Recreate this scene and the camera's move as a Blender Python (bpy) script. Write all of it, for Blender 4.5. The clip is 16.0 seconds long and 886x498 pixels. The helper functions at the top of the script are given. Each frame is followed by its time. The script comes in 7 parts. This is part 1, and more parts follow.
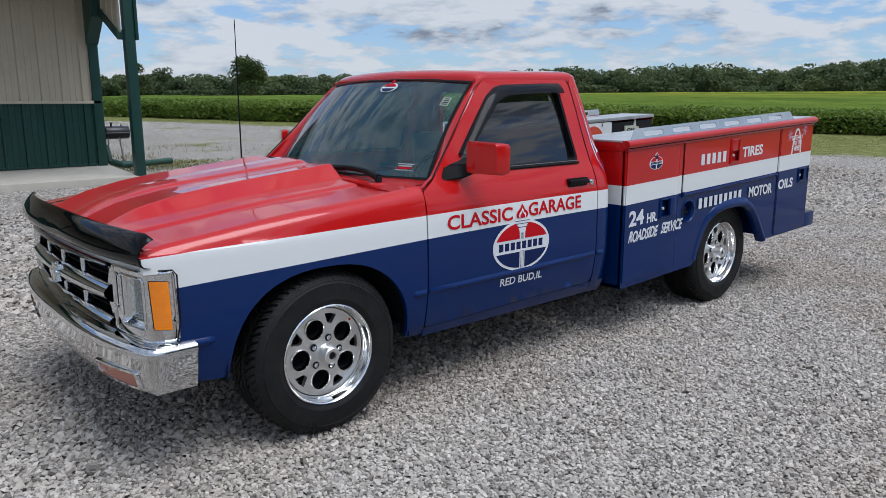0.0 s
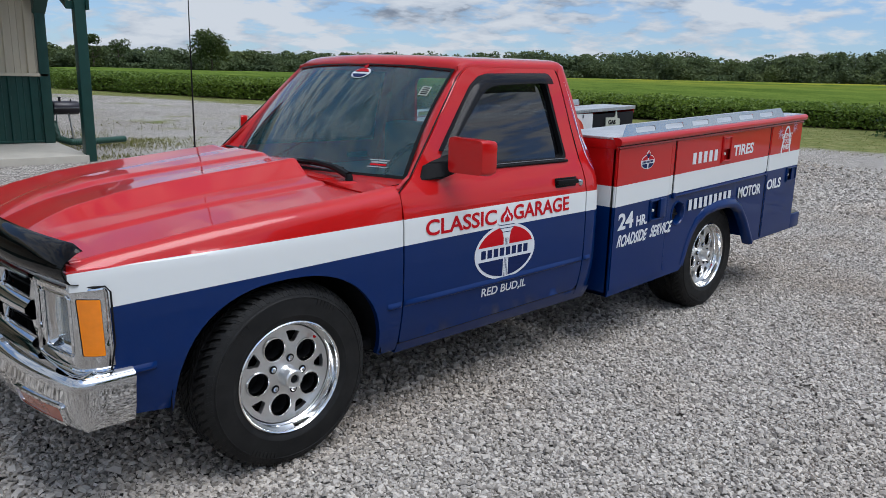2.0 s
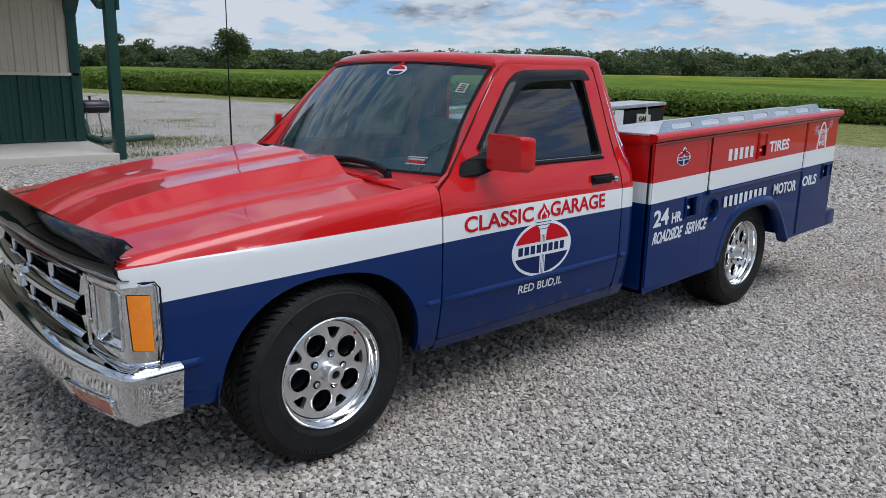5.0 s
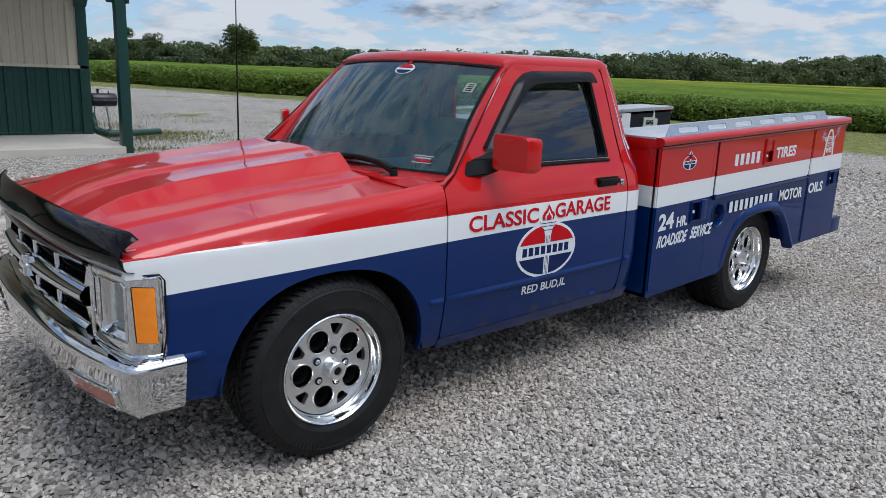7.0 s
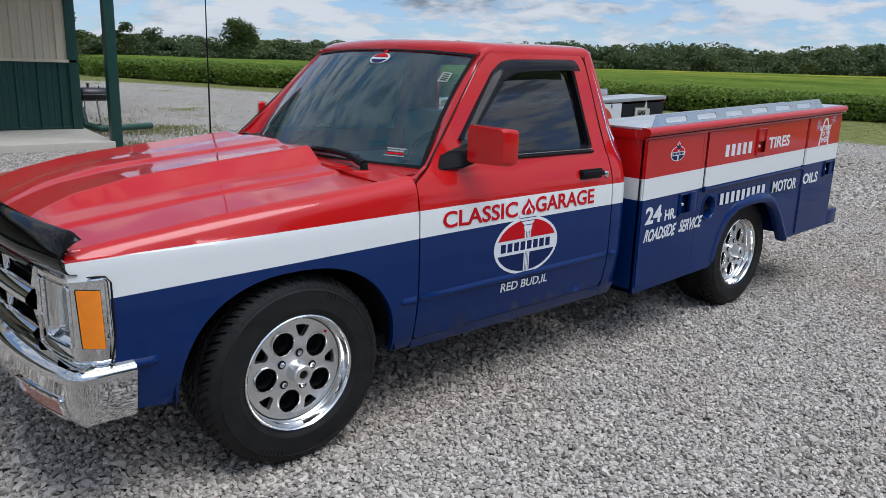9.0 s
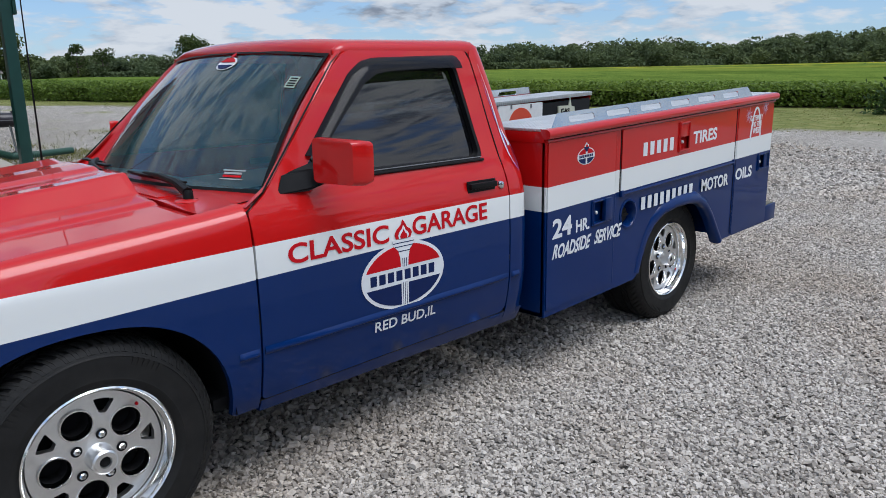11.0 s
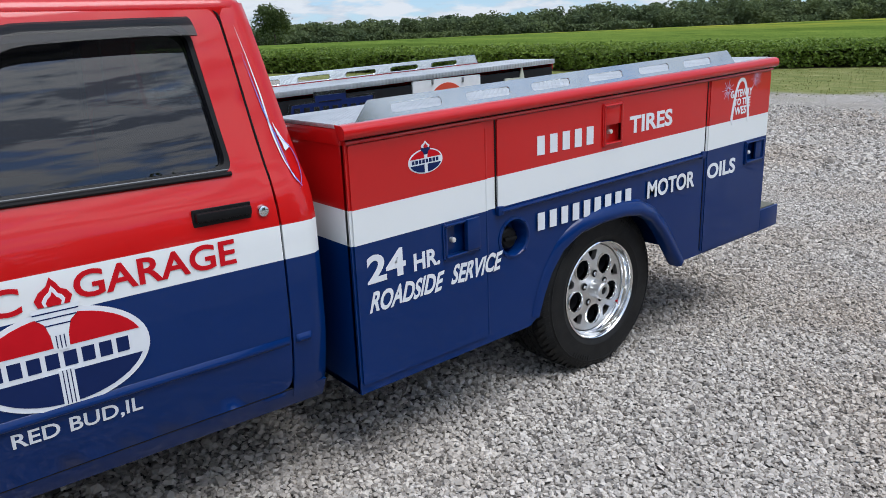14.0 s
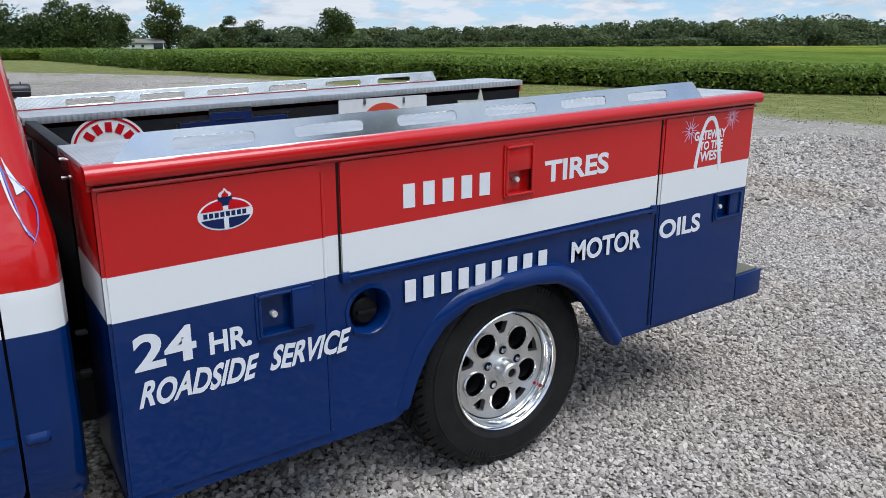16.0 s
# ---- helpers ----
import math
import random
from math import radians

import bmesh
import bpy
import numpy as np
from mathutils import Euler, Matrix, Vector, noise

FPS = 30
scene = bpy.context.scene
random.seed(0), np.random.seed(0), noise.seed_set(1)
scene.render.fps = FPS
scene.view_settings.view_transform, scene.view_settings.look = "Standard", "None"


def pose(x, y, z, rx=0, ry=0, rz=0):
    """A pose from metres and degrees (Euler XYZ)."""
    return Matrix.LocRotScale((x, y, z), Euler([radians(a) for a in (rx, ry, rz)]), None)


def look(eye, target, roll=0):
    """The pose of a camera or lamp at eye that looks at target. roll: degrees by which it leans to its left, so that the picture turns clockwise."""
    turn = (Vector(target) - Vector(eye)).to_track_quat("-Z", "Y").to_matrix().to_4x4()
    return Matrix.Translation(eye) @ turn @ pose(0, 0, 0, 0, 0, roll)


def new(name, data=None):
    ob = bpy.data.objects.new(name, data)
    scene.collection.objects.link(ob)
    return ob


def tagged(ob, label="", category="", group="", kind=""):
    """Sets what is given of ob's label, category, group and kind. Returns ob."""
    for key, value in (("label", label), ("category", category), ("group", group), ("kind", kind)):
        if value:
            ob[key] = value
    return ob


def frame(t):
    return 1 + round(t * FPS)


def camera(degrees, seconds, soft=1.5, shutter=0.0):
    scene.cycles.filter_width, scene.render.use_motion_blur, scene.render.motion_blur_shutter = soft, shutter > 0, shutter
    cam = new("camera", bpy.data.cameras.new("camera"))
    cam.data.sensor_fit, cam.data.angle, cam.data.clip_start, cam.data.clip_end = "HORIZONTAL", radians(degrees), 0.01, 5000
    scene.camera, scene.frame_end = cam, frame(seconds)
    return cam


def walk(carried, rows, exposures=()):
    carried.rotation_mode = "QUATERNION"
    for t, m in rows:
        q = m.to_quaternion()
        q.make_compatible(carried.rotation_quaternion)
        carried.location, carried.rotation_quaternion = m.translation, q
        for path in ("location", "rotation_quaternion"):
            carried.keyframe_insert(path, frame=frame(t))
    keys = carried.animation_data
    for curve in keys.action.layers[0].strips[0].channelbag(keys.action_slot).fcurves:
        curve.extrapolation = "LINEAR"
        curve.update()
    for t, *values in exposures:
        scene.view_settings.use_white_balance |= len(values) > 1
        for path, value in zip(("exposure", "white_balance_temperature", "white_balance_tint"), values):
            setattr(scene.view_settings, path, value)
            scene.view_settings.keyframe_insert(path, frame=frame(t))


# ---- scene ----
cam = camera(62.0, 16.0, 0.45)
PATH = [
    (0, (-1.47, -2.335, 1.324), (-0.192, -0.849, 0.926), -0.1),
    (0.5, (-1.401, -2.15, 1.325), (-0.13, -0.671, 0.88), 0.0),
    (1, (-1.376, -2.0, 1.342), (-0.109, -0.524, 0.877), 0.3),
    (1.5, (-1.346, -1.994, 1.353), (-0.139, -0.467, 0.892), 0.8),
    (2, (-1.288, -2.034, 1.357), (0.059, -0.624, 0.912), 1.5),
    (2.5, (-1.275, -2.041, 1.355), (0.14, -0.694, 0.93), 1.0),
    (3, (-1.307, -2.006, 1.349), (0.074, -0.622, 0.923), 0.5),
    (3.5, (-1.322, -1.988, 1.346), (-0.003, -0.548, 0.913), 0.6),
    (4, (-1.332, -1.985, 1.354), (-0.026, -0.536, 0.912), 0.8),
    (6.5, (-1.345, -1.999, 1.353), (-0.045, -0.549, 0.899), 2.1),
    (7, (-1.346, -1.992, 1.351), (-0.049, -0.539, 0.898), 2.3),
    (7.5, (-1.339, -1.987, 1.346), (-0.045, -0.533, 0.885), 2.2),
    (8, (-1.343, -1.984, 1.345), (-0.049, -0.533, 0.872), 2.4),
    (8.2, (-1.331, -1.983, 1.344), (-0.036, -0.535, 0.87), 2.4),
    (10.3, (-0.849, -1.886, 1.331), (0.458, -0.443, 0.87), -0.14),
    (10.5, (-0.799, -1.868, 1.322), (0.551, -0.466, 0.865), -0.41),
    (11, (-0.591, -1.877, 1.324), (0.762, -0.476, 0.868), -0.91),
    (11.5, (-0.377, -1.963, 1.35), (0.962, -0.54, 0.92), -0.68),
    (12, (-0.133, -1.854, 1.31), (1.207, -0.435, 0.875), -0.8),
    (12.5, (0.06, -1.835, 1.354), (1.373, -0.4, 0.888), -1.38),
    (13, (0.306, -1.916, 1.352), (1.505, -0.385, 0.884), -2.16),
    (13.5, (0.541, -1.954, 1.355), (1.708, -0.402, 0.876), -2.14),
    (14, (0.792, -1.755, 1.313), (1.971, -0.232, 0.775), -2.2),
    (14.5, (1.012, -1.772, 1.322), (2.163, -0.234, 0.765), -1.84),
    (15, (1.233, -1.827, 1.332), (2.31, -0.223, 0.814), -0.93),
    (15.5, (1.43, -1.743, 1.313), (2.502, -0.134, 0.8), -0.7),
    (16, (1.599, -1.644, 1.333), (2.669, -0.035, 0.818), 0.1),
]
walk(cam, [(t, look(eye, target, roll)) for t, eye, target, roll in PATH], ((0, -0.23, 6230, 10), (8, -0.20, 6230, 10), (12.0, -0.14, 6250, 10), (13.5, -0.06, 6250, 10), (14.5, 0.09, 6230, 10), (16, 0.03, 6230, 10)))

# ---- world, sun and exposure ----
SUN_TO = Vector((0.10, -0.43, 1.0)).normalized()
sun_data = bpy.data.lights.new("sun", "SUN")
sun_data.energy, sun_data.angle, sun_data.color = 2.6, radians(40), (1.0, 0.985, 0.965)
sun = new("sun", sun_data)
sun.matrix_world = look(SUN_TO * 60, (0, 0, 0))

world = bpy.data.worlds.new("world")
scene.world = world
world.use_nodes = True


def build_sky(tree):
    n, l = tree.nodes, tree.links
    n.clear()

    def math_node(op, a, b=None, clamp=False):
        k = n.new("ShaderNodeMath")
        k.operation, k.use_clamp = op, clamp
        for i, v in enumerate((a, b)):
            if v is None:
                continue
            if isinstance(v, (int, float)):
                k.inputs[i].default_value = v
            else:
                l.new(v, k.inputs[i])
        return k.outputs[0]

    out = n.new("ShaderNodeOutputWorld")
    back = n.new("ShaderNodeBackground")
    back.inputs["Strength"].default_value = 0.112
    sky = n.new("ShaderNodeTexSky")
    sky.sky_type, sky.sun_disc = "NISHITA", False
    sky.sun_elevation = math.asin(SUN_TO.z)
    sky.sun_rotation = math.atan2(SUN_TO.x, SUN_TO.y)
    sky.air_density, sky.dust_density, sky.ozone_density = 1.0, 0.4, 1.6
    co = n.new("ShaderNodeTexCoord")
    sep = n.new("ShaderNodeSeparateXYZ")
    l.new(co.outputs["Generated"], sep.inputs[0])
    high = math_node("MAXIMUM", sep.outputs[2], 0.0)

    def density(lift):
        """Cloud cover on a flat layer seen from below, as if looking a little higher."""
        com = n.new("ShaderNodeCombineXYZ")
        far = math_node("ADD", math_node("MULTIPLY", high, 1.0), 0.32 + lift)
        l.new(math_node("DIVIDE", sep.outputs[0], far), com.inputs[0])
        l.new(math_node("DIVIDE", sep.outputs[1], far), com.inputs[1])
        l.new(math_node("MULTIPLY", high, 6.0), com.inputs[2])
        total = None
        for scale, detail, rough, dist, weight, puff in ((2.1, 9.0, 0.52, 0.2, 0.50, False), (7.5, 9.0, 0.56, 0.1, 0.32, False), (5.0, 4.0, 0.5, 0.0, 0.18, True)):
            k = n.new("ShaderNodeTexNoise")
            k.inputs["Scale"].default_value, k.inputs["Detail"].default_value = scale, detail
            k.inputs["Roughness"].default_value, k.inputs["Distortion"].default_value = rough, dist
            l.new(com.outputs[0], k.inputs["Vector"])
            value = k.outputs["Fac"]
            if puff:
                # folded noise: round heads with sharp clefts
                fold = math_node("ABSOLUTE", math_node("SUBTRACT", value, 0.5))
                value = math_node("SUBTRACT", 0.66, math_node("MULTIPLY", fold, 2.0))
            w = math_node("MULTIPLY", value, weight)
            total = w if total is None else math_node("ADD", total, w)
        return total

    cover, above = density(0.0), density(0.035)
    ramp = n.new("ShaderNodeValToRGB")
    ramp.color_ramp.elements[0].position, ramp.color_ramp.elements[1].position = 0.444, 0.512
    l.new(cover, ramp.inputs[0])
    # the side of a cloud that faces up is bright, its base grey
    lit = math_node("ADD", math_node("MULTIPLY", math_node("SUBTRACT", cover, above), math_node("ADD", math_node("MULTIPLY", high, 26.0), 3.0)), 0.68)
    lit = math_node("SUBTRACT", lit, math_node("MULTIPLY", math_node("SUBTRACT", cover, 0.5), math_node("ADD", math_node("MULTIPLY", math_node("MULTIPLY", high, high), 9.0), 0.4)), True)
    shade = n.new("ShaderNodeValToRGB")
    e = shade.color_ramp.elements
    e[0].position, e[0].color = 0.0, (2.2, 2.5, 3.1, 1)
    e[1].position, e[1].color = 0.85, (6.7, 7.0, 7.4, 1)
    mid = e.new(0.42)
    mid.color = (5.2, 5.7, 6.4, 1)
    l.new(lit, shade.inputs[0])
    mix = n.new("ShaderNodeMix")
    mix.data_type = "RGBA"
    l.new(math_node("MULTIPLY", ramp.outputs[0], 0.94), mix.inputs[0])
    tint = n.new("ShaderNodeMix")
    tint.data_type, tint.blend_type = "RGBA", "MULTIPLY"
    tint.inputs[0].default_value = 1.0
    tint.inputs[7].default_value = (0.82, 0.99, 1.26, 1)
    l.new(sky.outputs[0], tint.inputs[6])
    haze = n.new("ShaderNodeMix")
    haze.data_type = "RGBA"
    haze.inputs[0].default_value, haze.inputs[7].default_value = 0.26, (4.0, 5.7, 8.0, 1)
    l.new(tint.outputs[2], haze.inputs[6])
    l.new(haze.outputs[2], mix.inputs[6])
    l.new(shade.outputs[0], mix.inputs[7])
    # the thin cloud round the hidden sun glows
    dot = n.new("ShaderNodeVectorMath")
    dot.operation, dot.inputs[1].default_value = "DOT_PRODUCT", SUN_TO
    l.new(co.outputs["Generated"], dot.inputs[0])
    veil = math_node("POWER", math_node("MAXIMUM", dot.outputs["Value"], 0.0), 6.0)
    glow = n.new("ShaderNodeMix")
    glow.data_type, glow.blend_type = "RGBA", "MULTIPLY"
    glow.inputs[0].default_value = 1.0
    gain = n.new("ShaderNodeCombineXYZ")
    for i, share in enumerate((2.4, 2.3, 2.2)):
        l.new(math_node("ADD", math_node("MULTIPLY", veil, share), 1.0), gain.inputs[i])
    l.new(gain.outputs[0], glow.inputs[7])
    l.new(mix.outputs[2], glow.inputs[6])
    l.new(glow.outputs[2], back.inputs["Color"])
    l.new(back.outputs[0], out.inputs[0])


build_sky(world.node_tree)

# ---- materials ----
class Nodes:
    """A small wrapper round one node material."""

    def __init__(self, name):
        self.m = bpy.data.materials.new(name)
        self.m.use_nodes = True
        self.n, self.l = self.m.node_tree.nodes, self.m.node_tree.links
        self.b = self.n["Principled BSDF"]
        self.pos = None

    def put(self, value, socket):
        if isinstance(value, bpy.types.NodeSocket):
            self.l.new(value, socket)
        elif isinstance(value, tuple) and len(value) == 3 and socket.type == "RGBA":
            socket.default_value = (*value, 1)
        else:
            socket.default_value = value

    def set(self, **values):
        for key, value in values.items():
            self.put(value, self.b.inputs[key.replace("_", " ")])
        return self

    def math(self, op, a, b=0.0, clamp=False):
        k = self.n.new("ShaderNodeMath")
        k.operation, k.use_clamp = op, clamp
        self.put(a, k.inputs[0]), self.put(b, k.inputs[1])
        return k.outputs[0]

    def place(self):
        if self.pos is None:
            self.pos = self.n.new("ShaderNodeNewGeometry").outputs["Position"]
        return self.pos

    def xyz(self):
        k = self.n.new("ShaderNodeSeparateXYZ")
        self.l.new(self.place(), k.inputs[0])
        return k.outputs

    def noise(self, scale, detail=4.0, rough=0.55, stretch=None):
        k = self.n.new("ShaderNodeTexNoise")
        k.inputs["Scale"].default_value, k.inputs["Detail"].default_value = scale, detail
        k.inputs["Roughness"].default_value = rough
        vec = self.place()
        if stretch:
            mp = self.n.new("ShaderNodeMapping")
            mp.inputs["Scale"].default_value = stretch
            self.l.new(vec, mp.inputs[0])
            vec = mp.outputs[0]
        self.l.new(vec, k.inputs["Vector"])
        return k.outputs["Fac"]

    def cells(self, scale, feature="F1", out="Distance", rnd=1.0):
        k = self.n.new("ShaderNodeTexVoronoi")
        k.feature = feature
        k.inputs["Scale"].default_value, k.inputs["Randomness"].default_value = scale, rnd
        self.l.new(self.place(), k.inputs["Vector"])
        return k.outputs[out]

    def ramp(self, fac, *stops):
        k = self.n.new("ShaderNodeValToRGB")
        e = k.color_ramp.elements
        while len(e) < len(stops):
            e.new(0.5)
        for el, (p, c) in zip(e, stops):
            el.position, el.color = p, (*c, 1)
        self.put(fac, k.inputs[0])
        return k.outputs[0]

    def mix(self, fac, a, b, how="MIX"):
        k = self.n.new("ShaderNodeMix")
        k.data_type, k.blend_type = "RGBA", how
        self.put(fac, k.inputs[0]), self.put(a, k.inputs[6]), self.put(b, k.inputs[7])
        return k.outputs[2]

    def bump(self, height, strength=0.3, distance=0.01):
        k = self.n.new("ShaderNodeBump")
        k.inputs["Strength"].default_value, k.inputs["Distance"].default_value = strength, distance
        self.put(height, k.inputs["Height"])
        if self.b.inputs["Normal"].is_linked:
            self.l.new(self.b.inputs["Normal"].links[0].from_socket, k.inputs["Normal"])
        self.l.new(k.outputs[0], self.b.inputs["Normal"])
        return self

    def island(self):
        return self.n.new("ShaderNodeNewGeometry").outputs["Random Per Island"]


RED, WHITE, BLUE = (0.47, 0.006, 0.006), (0.69, 0.71, 0.70), (0.0012, 0.019, 0.100)


def plain(name, colour, rough=0.5, metal=0.0, spread=0.12, scale=30.0, bump=0.0, coat=0.0, spec=0.5):
    """One material with a fine and a broad unevenness."""
    k = Nodes(name)
    f = k.math("ADD", k.math("MULTIPLY", k.noise(scale), 0.6), k.math("MULTIPLY", k.noise(scale / 9), 0.4))
    lo, hi = (tuple(c * (1 - spread) for c in colour), tuple(min(1, c * (1 + spread)) for c in colour))
    k.set(Base_Color=k.ramp(f, (0.3, lo), (0.7, hi)), Metallic=metal, Coat_Weight=coat, Specular_IOR_Level=spec)
    k.set(Roughness=k.math("ADD", k.math("MULTIPLY", f, min(0.16, rough)), max(0.02, rough - 0.08)))
    if bump:
        k.bump(k.noise(scale * 4), bump, 0.004)
    return k.m


def gloss(k, ior=1.42, base=0.05, coat=0.6):
    """Coated car paint: clear coat with orange peel and a film of dust."""
    dust = k.noise(3.0, 5.0)
    k.set(Roughness=0.34, Specular_IOR_Level=base, Coat_Weight=coat, Coat_IOR=ior, Coat_Roughness=k.math("ADD", k.math("MULTIPLY", dust, 0.06), 0.01))
    return k.bump(k.noise(160.0, 2.0), 0.02, 0.002)


def banded(name, top, low):
    """Red over white over blue; each edge a curve a + b x + c x^2 of height along the truck."""
    k = Nodes(name)
    x, y, z = k.xyz()

    def above(c):
        line = k.math("ADD", k.math("MULTIPLY", k.math("ADD", k.math("MULTIPLY", x, c[2]), c[1]), x), c[0])
        return k.math("MULTIPLY", k.math("SUBTRACT", z, line), 900.0, True)

    v = k.noise(1.3, 3.0)
    red = k.mix(v, tuple(c * 0.9 for c in RED), tuple(c * 1.1 for c in RED))
    blue = k.mix(v, tuple(c * 0.85 for c in BLUE), tuple(c * 1.15 for c in BLUE))
    k.set(Base_Color=k.mix(above(top), k.mix(above(low), blue, WHITE), red))
    red_part = above(top)
    return gloss(k, 1.50, k.math("ADD", k.math("MULTIPLY", red_part, 0.08), 0.05), k.math("ADD", k.math("MULTIPLY", red_part, 0.30), 0.55)).m


def paint(name, colour, ior=1.42, base=0.05):
    k = Nodes(name)
    k.set(Base_Color=k.mix(k.noise(1.3, 3.0), tuple(c * 0.9 for c in colour), tuple(min(1, c * 1.1) for c in colour)))
    return gloss(k, ior, base, 1.0 if base > 0.1 else 0.6).m


CAB_PAINT = banded("cab_paint", (0.8335, 0.0215, -0.0045), (0.7285, 0.0335, -0.0083))
BOX_K = 0.040
BOX_PAINT = banded("service_body_paint", (0.867 - 1.84 * BOX_K, BOX_K, 0.0), (0.763 - 1.84 * BOX_K, BOX_K, 0.0))
RED_PAINT, BLUE_PAINT = paint("red_paint", RED, 1.46, 0.11), paint("blue_paint", BLUE)
LETTER_WHITE = plain("white_lettering", (0.66, 0.68, 0.70), 0.5, spread=0.05, spec=0.2)
LETTER_RED = plain("red_lettering", (0.47, 0.004, 0.010), 0.5, spread=0.06, spec=0.15)
LETTER_BLUE = plain("blue_lettering", (0.006, 0.016, 0.075), 0.5, spread=0.08, spec=0.15)
CHROME = plain("chrome", (0.66, 0.67, 0.68), 0.04, 1.0, 0.04, 8.0)
SATIN_ALLOY = plain("satin_machined_alloy", (0.80, 0.80, 0.79), 0.38, 1.0, 0.06, 60.0)
POLISHED = plain("polished_aluminium", (0.80, 0.80, 0.79), 0.12, 1.0, 0.06, 40.0)
BLACK_TRIM = plain("black_rubber_trim", (0.007, 0.007, 0.0075), 0.45, spread=0.25, spec=0.16)
BLACK_STEEL = plain("black_painted_steel", (0.012, 0.012, 0.013), 0.5, spread=0.3, scale=18.0, bump=0.08, spec=0.12)
DARK = plain("dark_underbody", (0.012, 0.012, 0.013), 0.85, spread=0.3, bump=0.15, spec=0.1)
STEEL = plain("bare_steel", (0.35, 0.35, 0.35), 0.35, 1.0)
LIGHT_STEEL = plain("galvanised_sheet", (0.58, 0.61, 0.61), 0.14, 0.97, 0.08, 12.0)
LOCK_STEEL = plain("satin_lock_steel", (0.70, 0.69, 0.65), 0.35, 0.35)
CLOTH = plain("grey_seat_cloth", (0.10, 0.10, 0.11), 0.9, spread=0.2, scale=120.0, bump=0.2)
DASH = plain("dark_grey_dash", (0.05, 0.055, 0.06), 0.7, spread=0.15, scale=200.0, bump=0.1)
PAPER = plain("white_sign_paint", (0.74, 0.74, 0.72), 0.5, spread=0.06)
CREAM = plain("cream_sign_paint", (0.52, 0.53, 0.42), 0.55, spread=0.12)
ORANGE_RED = plain("orange_red_sign_paint", (0.60, 0.07, 0.03), 0.5, spread=0.06)
SIGN_BLUE = plain("sign_blue_paint", (0.008, 0.018, 0.085), 0.4, spread=0.1, spec=0.3)


def rubber_mat():
    k = Nodes("tyre_rubber")
    k.set(Base_Color=k.ramp(k.noise(14.0, 5.0), (0.3, (0.005, 0.005, 0.0052)), (0.75, (0.013, 0.0128, 0.0122))))
    k.set(Roughness=k.math("ADD", k.math("MULTIPLY", k.noise(30.0), 0.3), 0.45))
    k.set(Specular_IOR_Level=0.30)
    return k.bump(k.noise(220.0), 0.12, 0.003).m


def glass_mat(name, colour, rough=0.01, opacity=0.5, ior=1.5, tint=(0.8, 0.8, 0.8), flutes=0.0):
    """Tinted pane: what passes through it, plus its own reflection and a little haze."""
    k = Nodes(name)
    k.set(Base_Color=tuple(c * opacity for c in colour), Roughness=rough, Specular_IOR_Level=0.5, IOR=ior)
    clear, both = k.n.new("ShaderNodeBsdfTransparent"), k.n.new("ShaderNodeAddShader")
    clear.inputs[0].default_value = (*[c * (1 - opacity) for c in tint], 1)
    if flutes:
        k.bump(k.math("ABSOLUTE", k.math("SINE", k.math("MULTIPLY", k.xyz()[1], flutes))), 0.5, 0.004)
    k.l.new(clear.outputs[0], both.inputs[0]), k.l.new(k.b.outputs[0], both.inputs[1])
    k.l.new(both.outputs[0], k.n["Material Output"].inputs["Surface"])
    return k.m


RUBBER = rubber_mat()
# the windshield's blue-green haze colour also stands in for reflected sky glare
WINDSHIELD_GLASS = glass_mat("windshield_glass", (0.05, 0.14, 0.17), 0.0, 0.26, 1.56, (0.80, 0.90, 0.90))
DARK_GLASS = glass_mat("dark_tinted_glass", (0.004, 0.004, 0.005), 0.0, 0.935, 1.7, (0.72, 0.76, 0.76))
SMOKE_PLASTIC = glass_mat("smoked_acrylic", (0.010, 0.010, 0.011), 0.06, 0.94, 1.21, (0.6, 0.6, 0.6))
DEFLECTOR = glass_mat("black_acrylic", (0.002, 0.002, 0.002), 0.03, 0.995, 1.27, (0.5, 0.5, 0.5))
CLEAR_LENS = glass_mat("clear_lens", (0.86, 0.92, 0.90), 0.02, 0.28, 1.5, (0.95, 0.97, 0.96), 300.0)
REFLECTOR = plain("headlight_reflector", (0.90, 0.91, 0.92), 0.26, 0.7, 0.05)


def lens_mat(name, colour):
    k = Nodes(name)
    k.set(Base_Color=k.mix(k.noise(40.0), colour, tuple(c * 0.75 for c in colour)), Roughness=0.18, Coat_Weight=0.6)
    return k.bump(k.math("SINE", k.math("MULTIPLY", k.xyz()[2], 500.0)), 0.04, 0.002).m


AMBER = lens_mat("amber_lens", (1.0, 0.27, 0.004))
RED_LENS = lens_mat("red_amber_lens", (0.42, 0.07, 0.02))


def tread_plate_mat():
    k = Nodes("aluminium_tread_plate")
    x, y, z = k.xyz()
    a = k.math("ABSOLUTE", k.math("SINE", k.math("MULTIPLY", k.math("ADD", x, y), 150.0)))
    b = k.math("ABSOLUTE", k.math("SINE", k.math("MULTIPLY", k.math("SUBTRACT", x, y), 150.0)))
    h = k.math("MAXIMUM", k.math("POWER", a, 6.0), k.math("POWER", b, 6.0))
    k.set(Base_Color=k.ramp(k.noise(9.0), (0.3, (0.50, 0.52, 0.53)), (0.7, (0.66, 0.67, 0.68))), Metallic=0.7, Roughness=0.36)
    return k.bump(h, 0.55, 0.004).m


TREAD_PLATE = tread_plate_mat()


